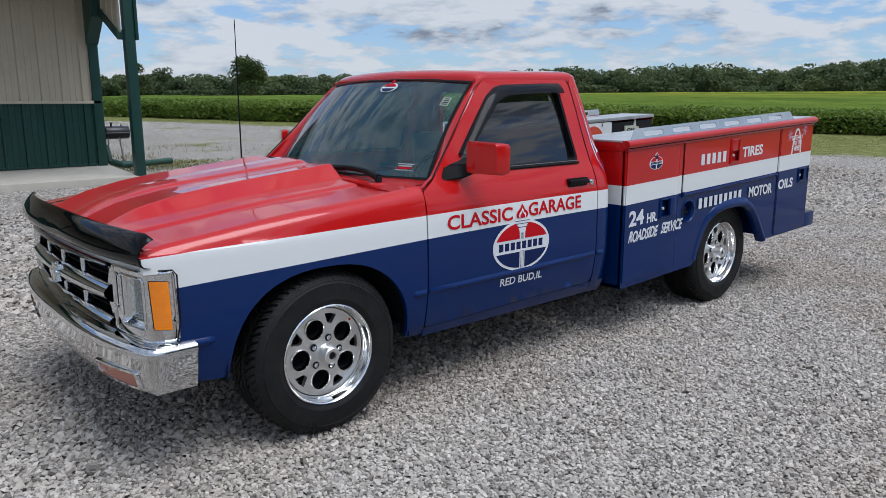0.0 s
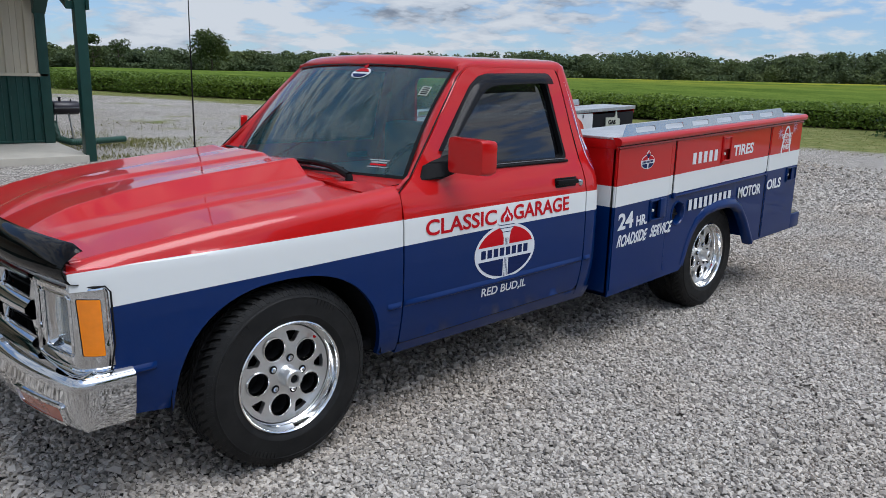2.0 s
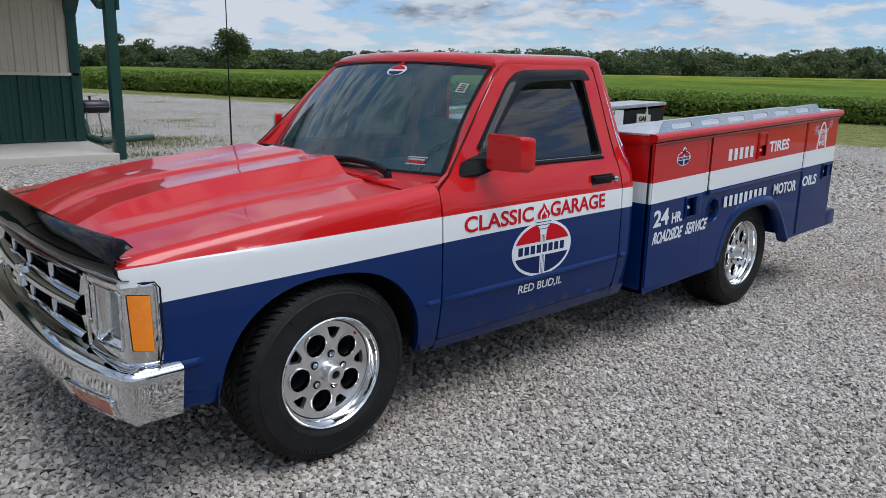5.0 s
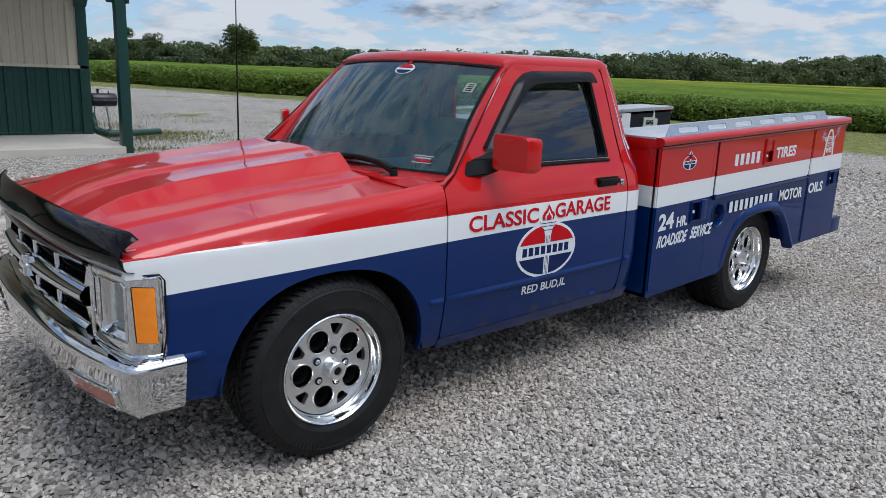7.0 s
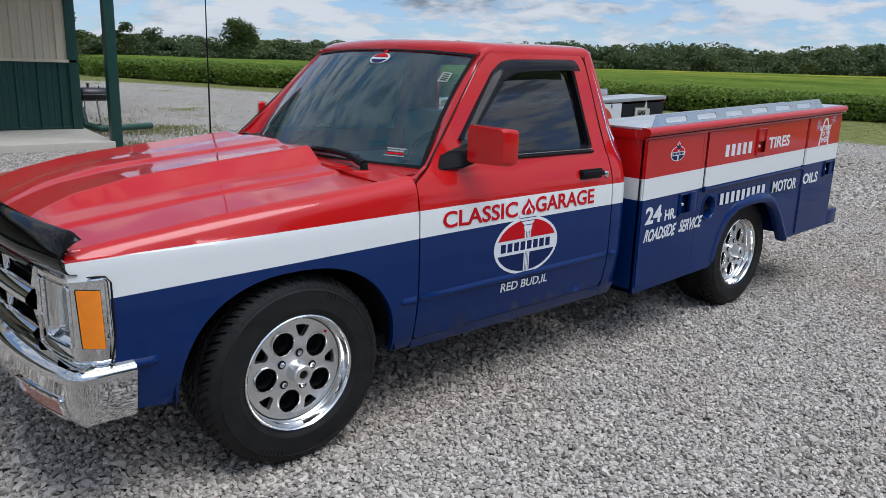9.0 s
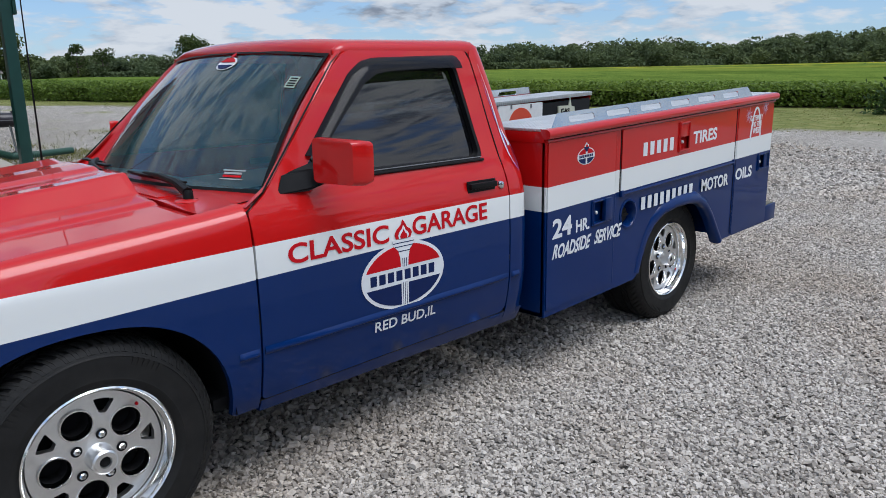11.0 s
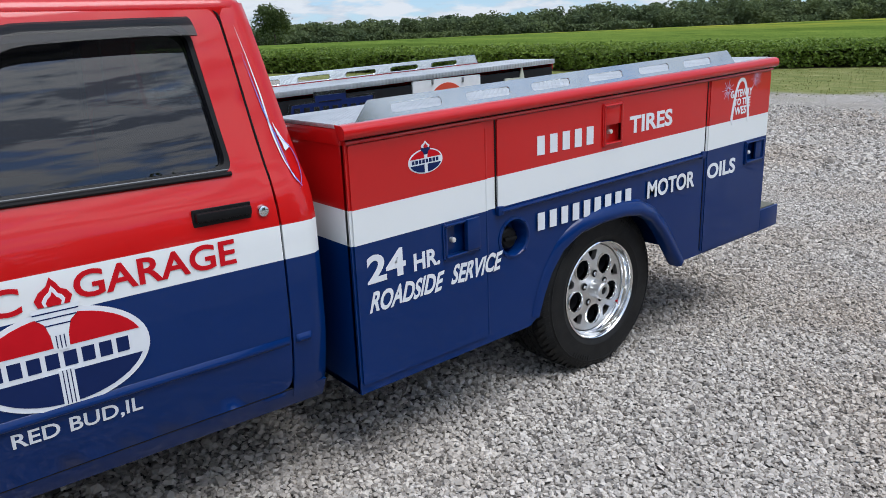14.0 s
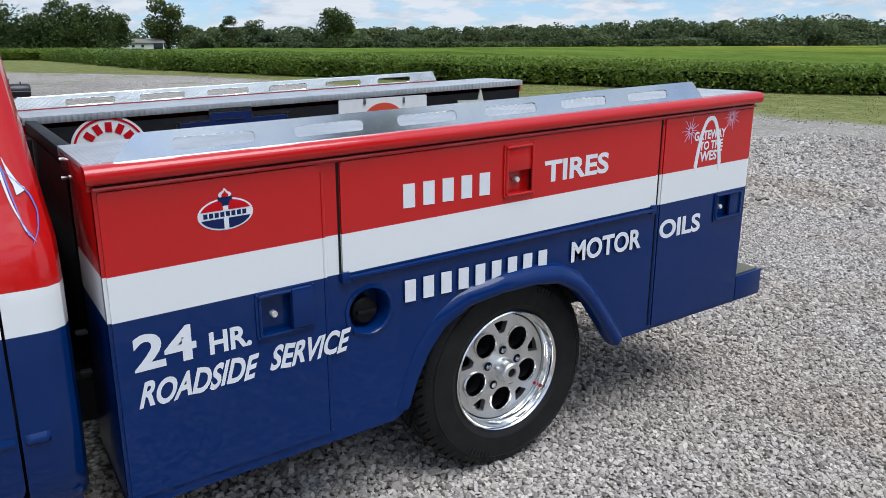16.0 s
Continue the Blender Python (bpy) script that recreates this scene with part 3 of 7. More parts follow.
def cards(rng, centre, size, flat=0.0):
    """Four-cornered leaves at the centres, turned at random; flat draws their faces upwards."""
    n = len(centre)
    nrm = rng.normal(size=(n, 3))
    nrm[:, 2] = np.abs(nrm[:, 2]) + flat
    nrm /= np.linalg.norm(nrm, axis=1)[:, None]
    u = np.cross(nrm, rng.normal(size=(n, 3)))
    u /= np.linalg.norm(u, axis=1)[:, None]
    w = np.cross(nrm, u)
    s = size[:, None]
    v = np.stack([centre + u * s, centre + w * s * 0.62 + nrm * s * 0.12, centre - u * s, centre - w * s * 0.62 + nrm * s * 0.12], 1)
    return v.reshape(-1, 3), np.arange(4 * n).reshape(-1, 4)


def field_edge(y):
    return np.interp(y, [v for v, _ in FIELD], [u for _, u in FIELD])


def crop(rng):
    """Soybean rows: full leaf at the edge, a leafy top further in."""
    rows = []
    for depth0, depth1, count, low, high, leaf in ((0.0, 0.9, 92000, 0.05, 0.80, 0.058), (0.9, 2.6, 30000, 0.58, 0.76, 0.060), (2.6, 7.0, 26000, 0.60, 0.72, 0.070)):
        y = rng.uniform(-14, 66 if depth0 < 20 else 200, count)
        d = rng.uniform(depth0, depth1, count)
        d = np.where(rng.random(count) < 0.75, np.round(d / 0.76) * 0.76 + rng.normal(0, 0.14, count), d)
        x = field_edge(y) + d + 0.25 * np.sin(y * 1.7) * (d < 1.5)
        bump = 0.05 * np.sin(y * 2.3 + d) + 0.04 * np.sin(y * 5.1)
        z = rng.uniform(low, high, count) + bump * (rng.random(count) < 0.6)
        z += np.array([ground_height(a, b) for a, b in zip(x, y)])
        rows.append((np.stack([x, y, z], 1), rng.uniform(0.6, 1.25, count) * leaf))
    c, s = np.concatenate([r[0] for r in rows]), np.concatenate([r[1] for r in rows])
    near = len(rows[0][0])
    v0, f0 = cards(rng, c[:near], s[:near], 0.7)
    v1, f1 = cards(rng, c[near:], s[near:], 2.2)
    ob = mesh_from("soybean_crop", np.concatenate([v0, v1]), np.concatenate([f0, f1 + len(v0)]), SOY)
    tagged(ob, "rows of leafy green soybean plants in a field", "crop", kind="stuff")
    # closed leaf cover over the rest of the field
    bm = bmesh.new()
    ys = np.concatenate([np.arange(-16, 80, 0.9), 80 + 330 * np.linspace(0, 1, 40)[1:]])
    ds = np.concatenate([[0.5, 0.7], np.arange(1.0, 26, 0.38), 26 + 300 * np.linspace(0, 1, 70)[1:] ** 1.5])
    noise_of = lambda x, y: 0.10 * noise.noise(Vector((x * 1.3, y * 0.5, 0))) + 0.10 * noise.noise(Vector((x * 0.2, y * 0.2, 3)))
    pts = []
    for y in ys:
        row = []
        for d in ds:
            x = field_edge(y) + d
            row.append((x, y, ground_height(x, y) + 0.58 + noise_of(x, y) + 0.05 * math.sin(d * 2 * math.pi / 0.76)))
        pts.append(row)
    grid(bm, pts)
    bmesh.ops.recalc_face_normals(bm, faces=bm.faces[:])
    k = Nodes("soybean_cover")
    x, y, z = k.xyz()
    grain = k.math("ADD", k.math("MULTIPLY", k.noise(11.0, 6.0, 0.8), 0.55), k.math("MULTIPLY", k.noise(0.5, 8.0, 0.7, (1.6, 0.22, 1.0)), 0.45))
    col = k.ramp(grain, (0.36, (0.050, 0.086, 0.018)), (0.5, (0.100, 0.152, 0.030)), (0.64, (0.165, 0.215, 0.044)))
    far = k.math("MULTIPLY", k.math("SUBTRACT", k.math("ADD", x, k.math("MULTIPLY", y, -0.35)), 40.0), 0.012, True)
    spots = k.math("MULTIPLY", k.math("SUBTRACT", k.noise(0.05, 5.0, 0.6, (0.4, 1.6, 1.0)), 0.44), 6.0, True)
    col = k.mix(k.math("MULTIPLY", far, spots), col, (0.26, 0.25, 0.035))
    bands = k.ramp(k.noise(0.045, 4.0, 0.6, (1.8, 0.35, 1.0)), (0.36, (0.62, 0.66, 0.60)), (0.50, (1.0, 1.0, 1.0)), (0.62, (1.22, 1.12, 1.0)))
    col = k.mix(1.0, col, bands, "MULTIPLY")
    k.set(Base_Color=col, Roughness=0.9, Specular_IOR_Level=0.0)
    k.bump(k.noise(5.0, 8.0, 0.7), 0.7, 0.08)
    ob = part("soybean_cover", bm, k.m, smooth=True, sharp=180)
    tagged(ob, "closed green soybean canopy running to the woods", "crop", kind="stuff")


crop(np.random.default_rng(5))


def crown_points(rng, base, height, width, count, lobes=7, low=0.18, rough=0.26):
    """Leaf places for one crown: the shells of several overlapping lobes."""
    out = []
    for i in range(lobes):
        h = rng.uniform(low + 0.12, 0.9)
        reach = width * 0.5 * (1.0 - 0.65 * abs(h - 0.5)) * rng.uniform(0.15, 0.75)
        a = rng.uniform(0, 2 * np.pi)
        r = width * rng.uniform(0.18, 0.32) * (1.15 - 0.5 * h)
        c = np.array([math.cos(a) * reach, math.sin(a) * reach, h * height])
        m = count // lobes
        d = rng.normal(size=(m, 3))
        d /= np.linalg.norm(d, axis=1)[:, None]
        d *= rng.uniform(1.12 - 2 * rough, 1.12, (m, 1))
        d[:, 2] *= 0.85
        out.append(c + d * r)
    p = np.concatenate(out)
    p[:, 2] = np.clip(p[:, 2], 0.05 * height, height * 1.06)
    return p + np.array(base)


def at_bearing(deg, dist):
    return -1.0 + dist * math.sin(radians(deg)), -2.0 + dist * math.cos(radians(deg))


def woods(rng):
    """The far belt of trees behind the field, and trees round the rest of the yard."""
    c, s = [], []
    tops = [(-20, 9), (0, 9.5), (14, 8.6), (20, 7.8), (30, 8.2), (38, 8.4), (44, 9.2), (50, 10.3), (54.5, 9.8), (58, 11.2), (61, 10.8), (63.4, 7.6), (66, 9.2), (71, 11.6), (80, 12.4), (90, 12)]
    for deg in np.arange(-20, 92, 0.55):
        for row, (dist, k) in enumerate(((262, 0.62), (270, 0.84), (280, 0.96), (292, 1.0), (300, 0.88))):
            a = deg + rng.uniform(-0.4, 0.4)
            if 10.6 < a < 15.8 and row < 3:
                continue
            x, y = at_bearing(a, dist + rng.uniform(-5, 5) + (28 if 10.6 < a < 15.8 else 0))
            h = np.interp(a, [t[0] for t in tops], [t[1] for t in tops]) * k * rng.uniform(0.88, 1.05) * (0.5 if row == 0 and rng.random() < 0.55 else 1.0)
            w = rng.uniform(7.5, 13.0)
            m = 400 if row < 4 else 160
            c.append(crown_points(rng, (x, y, ground_height(x, y) - 0.4), h, w, m, 5, 0.0, 0.16))
            s.append(rng.uniform(0.34, 0.66, len(c[-1])))
    for deg in np.arange(95, 338, 2.2):
        x, y = at_bearing(deg + rng.uniform(-1, 1), rng.uniform(95, 125))
        c.append(crown_points(rng, (x, y, -0.5), rng.uniform(9, 15), rng.uniform(8, 12), 200, 6, 0.0))
        s.append(rng.uniform(0.5, 0.95, len(c[-1])))
    ob = mesh_from("far_woods", *cards(rng, np.concatenate(c), np.concatenate(s), 0.55), WOOD_LEAF)
    tagged(ob, "dense dark green woods along the far side of the field", "woods", kind="stuff")


woods(np.random.default_rng(11))


def tree(rng, label, x, y, height, width, leaves, dark=False, lobes=11, low=0.2, leaf=1.0):
    z = ground_height(x, y) - 0.1
    ob = thing("tree", label, "tree", "trees of the countryside", place=(x, y, z))
    bm = bmesh.new()
    top = height * 0.62
    tube(bm, [(0, 0, 0), (0.1, 0.05, top * 0.4), (-0.1, 0.1, top * 0.75), (0.1, 0, top)], lambda t: height * 0.028 * (1.15 - t), 9)
    for i in range(7):
        a, h = rng.uniform(0, 6.28), rng.uniform(0.25, 0.58) * height
        l = width * rng.uniform(0.25, 0.42)
        tube(bm, [(0, 0, h), (math.cos(a) * l * 0.5, math.sin(a) * l * 0.5, h + l * 0.35), (math.cos(a) * l, math.sin(a) * l, h + l * 0.8)], lambda t: height * 0.010 * (1.2 - t), 6)
    part("trunk", bm, BARK, ob)
    p = crown_points(rng, (0, 0, 0), height, width, leaves, lobes, low)
    crown = mesh_from("crown", *cards(rng, p, rng.uniform(0.25, 0.6, len(p)) * leaf * height / 15, 0.2), TREE_LEAF)
    crown.parent = ob
    return ob


def single_trees():
    rng = np.random.default_rng(23)
    x, y = at_bearing(26.35, 236)
    tree(rng, "dark rounded tree standing before the far woods", x, y, 12.2, 12.0, 4200, True, 15, 0.06)
    for deg, dist, h, w, low in ((1.5, 190, 11.0, 18, 0.0), (4.2, 185, 10.4, 16, 0.02), (6.1, 185, 9.4, 13, 0.05), (8.2, 190, 11.2, 14, 0.02), (9.9, 195, 10.8, 12, 0.05), (11.3, 205, 9.8, 9, 0.25)):
        x, y = at_bearing(deg, dist)
        tree(rng, "broad leafy shade tree beside a farmhouse lawn", x, y, h, w, 4400, False, 14, low)
    x, y = at_bearing(14.35, 285)
    tree(rng, "tall open-crowned tree beside the white house", x, y, 16.5, 15, 3600, False, 15, 0.05)
    for deg, dist, h, w in ((15.5, 280, 7.5, 7.0), (18.6, 262, 12.0, 7.5), (20.2, 262, 10.0, 8.0)):
        x, y = at_bearing(deg, dist)
        tree(rng, "young tree at the edge of the woods", x, y, h, w, 1300, False, 8, 0.02)
    # tall trees across the road, behind the camera's way
    for deg, dist, h, w in ((144, 32, 17.5, 9), (149, 30, 17.5, 10), (155, 31, 16.0, 10), (162, 31, 15.5, 11), (170, 32, 15.0, 11)):
        x, y = at_bearing(deg, dist)
        tree(rng, "tall dark tree across the road from the yard", x, y, h, w, 5200, True, 16, 0.0, 0.42)


single_trees()


def farm_house():
    x, y = at_bearing(12.62, 282)
    z = ground_height(x, y) + 0.5
    ob = thing("farmhouse", "low white farmhouse with a grey shingle roof behind the field", "house", place=(x, y, z))
    ob.rotation_euler.z = radians(-12)
    box_part("wall", (-7, 7, -3.5, 3.5, -1.0, 2.4), HOUSE_WHITE, ob, bevel=0.02)
    bm = bmesh.new()
    grid(bm, [[(-7.5, -4.1, 2.35), (-7.0, 0, 3.7), (-7.5, 4.1, 2.35)], [(7.5, -4.1, 2.35), (7.0, 0, 3.7), (7.5, 4.1, 2.35)]])
    thicken(bm, lambda p: (0, 0, -0.15))
    part("roof", bm, HOUSE_ROOF, ob)
    for wx in (-5.2, -2.8, 0.2):
        w = box_part("window", (wx - 0.55, wx + 0.55, -3.56, -3.48, 0.7, 1.8), PAPER, ob, bevel=0.01)
        box_part("pane", (wx - 0.45, wx + 0.45, -3.6, -3.54, 0.8, 1.7), WINDOW_DARK, w, bevel=0.0)
    box_part("porch", (3.6, 6.6, -3.7, -3.4, 0.0, 2.1), WINDOW_DARK, ob, bevel=0.01)


farm_house()

# ---- the service truck ----
truck = thing("pickup_truck", "red, white and blue pickup truck with utility boxes on gravel", "truck")


def lerp_table(v, *table):
    return float(np.interp(v, [t[0] for t in table], [t[1] for t in table]))


def side_y(x, z):
    """How far the cab's flank lies in from the widest line, at a height."""
    y = lerp_table(z - 0.010 * (x - 0.5), (0.26, 0.115), (0.30, 0.085), (0.36, 0.058), (0.44, 0.042), (0.52, 0.032), (0.70, 0.031), (0.85, 0.036), (0.91, 0.050), (0.96, 0.072), (1.00, 0.092), (1.10, 0.130), (1.30, 0.198), (1.40, 0.236), (1.46, 0.262))
    if x < 0.2:
        y += 0.028 * min(1.3, (0.2 - x) / 0.85) ** 2
    return y


def hood_base(x):
    """Height of the seam between hood and fender."""
    return lerp_table(x, (-0.74, 0.818), (-0.69, 0.834), (-0.60, 0.850), (-0.40, 0.875), (-0.25, 0.895), (-0.08, 0.913), (0.014, 0.921), (0.18, 0.935), (0.345, 0.950), (0.507, 0.967), (0.70, 0.972))


def quarter_lean(v):
    """How far the cab's rear corner leans forward at a height."""
    return 0.014 - 0.058 * max(0.0, v - 0.95) / 0.48


SIDES = (("left", 1.0), ("right", -1.0))


def flip(s, p):
    """Left as it is, right mirrored over the truck's middle line."""
    return (p[0], p[1] if s > 0 else 2 * YC - p[1], p[2])


SEAM_Y = 0.110


def fender_at(x, v):
    """The flank leans in to a tight shoulder, then lies flat to the hood's seam."""
    if v <= 0.82:
        return (x, side_y(x, v), v)
    y0, top = side_y(x, 0.82), hood_base(x)
    p1 = Vector((y0 + 0.012, max(0.822, top - 0.056)))
    if v < 0.90:
        p = Vector((y0, 0.82)).lerp(p1, (v - 0.82) / 0.08)
    else:
        t = (v - 0.90) / 0.10
        p = p1 * (1 - t) ** 2 + Vector((y0 + 0.025, top - 0.003)) * 2 * t * (1 - t) + Vector((SEAM_Y, top + 0.0005)) * t * t
    return (x, p.x, p.y)


def arch(cx, cz, rx, rz, start, end, n=22):
    return [(cx + rx * math.cos(radians(start + (end - start) * i / n)), cz + rz * math.sin(radians(start + (end - start) * i / n))) for i in range(n + 1)]


def soft_arch(k=1.0, n=30):
    """The front wheel opening: wider than a circle at its shoulders."""
    out = []
    for i in range(n + 1):
        a = math.pi * i / n
        c, q = math.cos(a), math.sin(a)
        out.append((-0.015 + 0.400 * k * math.copysign(abs(c) ** 0.851, c), 0.325 + 0.375 * k * max(0.0, q) ** 0.851))
    return out


FRONT_ARCH = soft_arch()


def fenders():
    for name, s in SIDES:
        out = [(0.478, 0.318), (0.40, 0.316)] + FRONT_ARCH + [(-0.425, 0.345), (-0.565, 0.360), (-0.592, 0.50), (-0.600, 0.76), (-0.690, 0.765), (-0.695, 0.85), (-0.68, 1.0), (0.478, 1.0)]
        bm = panel(out, [], lambda x, v: flip(s, fender_at(x, v)), 0.022, lambda p: (0, 0, -0.02) if abs(p.y - YC) < 0.752 else (0, 0.022 * s, 0))
        part("fender", bm, CAB_PAINT, truck)
        # wheel house
        bm = bmesh.new()
        rows = [[flip(s, (p[0], y, p[1])) for p in soft_arch(1.03)] for y in (0.060, 0.12, 0.42)]
        grid(bm, rows)
        part("wheel_liner", bm, DARK, truck)


fenders()


def scoop_edge(x):
    """How far the scoop's edge stands over the seam's height."""
    return lerp_table(x, (-0.74, 0.012), (-0.70, 0.022), (-0.66, 0.037), (-0.60, 0.054), (-0.54, 0.070), (-0.38, 0.086), (-0.09, 0.089), (0.30, 0.097))


def hood_profile(x, d):
    """Height over the seam at the distance d from the middle line: creased flats, a steep scoop side, a low spine."""
    e = scoop_edge(x)
    flat = min(0.034, 0.9 * e)
    ridge = lerp_table(x, (-0.72, 0.25), (-0.4, 1.0), (0.3, 1.0))
    wide = lerp_table(x, (-0.7, 0.05), (0.3, 0.12))
    return lerp_table(d, (0.0, e + 0.008 * ridge), (wide, e + 0.005 * ridge), (wide + 0.035, e - 0.006 * ridge), (0.20, e - 0.007 * ridge), (0.345, e), (0.425, flat), (0.520, 0.66 * flat), (0.545, 0.34 * flat), (0.74, 0.0))


def hood_z(x, y):
    d = abs(y - YC)
    return hood_base(x) + sum(hood_profile(x, abs(d + q)) for q in (-0.006, -0.003, 0.0, 0.003, 0.006)) / 5


def hood_rear(y):
    return 0.292 + 0.036 * (abs(y - YC) / 0.66) ** 1.5


def hood():
    bm = bmesh.new()
    half = set(np.linspace(0.0, 0.738, 40))
    for c in (0.05, 0.12, 0.085, 0.155, 0.345, 0.425, 0.520, 0.545):
        half |= {c + q for q in (-0.012, -0.008, -0.004, 0.0, 0.004, 0.008, 0.012)}
    half = sorted(half)
    ys = [YC - d for d in half[::-1]] + [YC + d for d in half[1:]]
    rows = []
    for y in ys:
        d = abs(y - YC) / 0.66
        xf, xr = -0.735 + 0.058 * d ** 3, hood_rear(y)
        row = [(xf, y, hood_z(xf, y) - 0.035), (xf - 0.004, y, hood_z(xf, y) - 0.012)]
        for t in np.linspace(0, 1, 60):
            x = xf + 0.012 + (xr - xf - 0.012) * t
            row.append((x, y, hood_z(x, y)))
        row += [(xr + 0.006, y, hood_z(xr, y) - 0.004), (xr + 0.003, y, hood_z(xr, y) - 0.014), (xr - 0.02, y, hood_base(xr) - 0.02)]
        rows.append(row)
    grid(bm, rows)
    bmesh.ops.recalc_face_normals(bm, faces=bm.faces[:])
    part("hood", bm, RED_PAINT, truck, "red hood with a raised cowl scoop", sharp=50)
    # dark seams between hood and fenders
    for _, s in SIDES:
        bm = bmesh.new()
        tube(bm, [flip(s, (x, SEAM_Y + 0.001, hood_base(x) - 0.0022)) for x in np.linspace(-0.66, 0.335, 30)], 0.0024, 6)
        part("hood_seam", bm, BLACK_TRIM, truck)


hood()


def cowl_x(y):
    d = abs(y - YC) / 0.68
    return 0.425 + 0.175 * d ** 2.2


def cowl_z(x, y):
    """The panel before the windshield falls off to the fenders at its ends."""
    d = abs(y - YC)
    inner = 0.968 + 0.006 * (1 - min(1.0, d / 0.54) ** 2) + 0.04 * max(0.0, x - 0.33)
    k = min(1.0, max(0.0, (d - 0.50) / 0.238))
    return inner + (hood_base(x) + 0.0005 - inner) * k * k * (3 - 2 * k)


def cowl():
    """The panel between hood and windshield, with its louvres."""
    bm = bmesh.new()
    rows = []
    for y in np.linspace(SEAM_Y + 0.0005, 2 * YC - SEAM_Y - 0.0005, 75):
        x0, x1 = hood_rear(y) + 0.017, max(cowl_x(y), 0.478) + 0.03
        rows.append([(x0, y, cowl_z(x0, y) - 0.03)] + [(x, y, cowl_z(x, y)) for x in np.linspace(x0, x1, 9)])
    grid(bm, rows)
    bmesh.ops.recalc_face_normals(bm, faces=bm.faces[:])
    c = part("cowl_panel", bm, RED_PAINT, truck, sharp=60)
    box_part("cowl_gutter", (0.22, 0.42, SEAM_Y + 0.02, 2 * YC - SEAM_Y - 0.02, 0.86, 0.915), DARK, truck)
    for s in (1, -1):
        for i in range(26):
            y0 = 0.36 + i * 0.0135
            x = 0.385 - 0.03 * (y0 - 0.36)
            p = flip(s, (x, y0, cowl_z(x, y0)))
            box_part("vent_louvre", (p[0] - 0.042, p[0] + 0.038, p[1] - 0.0046, p[1] + 0.0046, p[2] - 0.012, p[2] + 0.0035), RED_PAINT, c, bevel=0.0015)
        x = 0.40
        bm = bmesh.new()
        lathe(bm, [(0.0, 0.004), (0.022, 0.0035), (0.034, 0.0015), (0.040, -0.003)], 24, "z", flip(s, (x, 0.275, cowl_z(x, 0.275))))
        bmesh.ops.recalc_face_normals(bm, faces=bm.faces[:])
        part("wiper_boss", bm, RED_PAINT, c, sharp=60)
        # the corner between fender, door and pillar
        bm = bmesh.new()
        corner = []
        for x in np.linspace(0.478, 0.566, 8):
            y0 = min(0.112, 0.066 + (x - 0.478) * 0.62)
            corner.append([flip(s, (x, y0 + (0.116 - y0) * t, hood_base(x) - 0.003 - 0.016 * (1 - t) ** 2)) for t in np.linspace(0, 1, 6)])
        grid(bm, corner)
        bmesh.ops.recalc_face_normals(bm, faces=bm.faces[:])
        part("cowl_corner", bm, RED_PAINT, c)


cowl()


def shield_at(u, v):
    """The windshield's surface: u across, v up."""
    y = (0.168 + (2 * YC - 0.336) * u) * (1 - v) + (0.262 + (2 * YC - 0.524) * u) * v
    k = (2 * abs(u - 0.5)) ** 2.2
    base = Vector((0.425 + 0.180 * k, y, 0.968 - 0.002 * k))
    top = Vector((0.892 + 0.060 * k, y, 1.428 - 0.024 * k))
    p = base.lerp(top, v)
    p.x -= 0.018 * math.sin(math.pi * v)
    p.z += 0.012 * math.sin(math.pi * v)
    return p


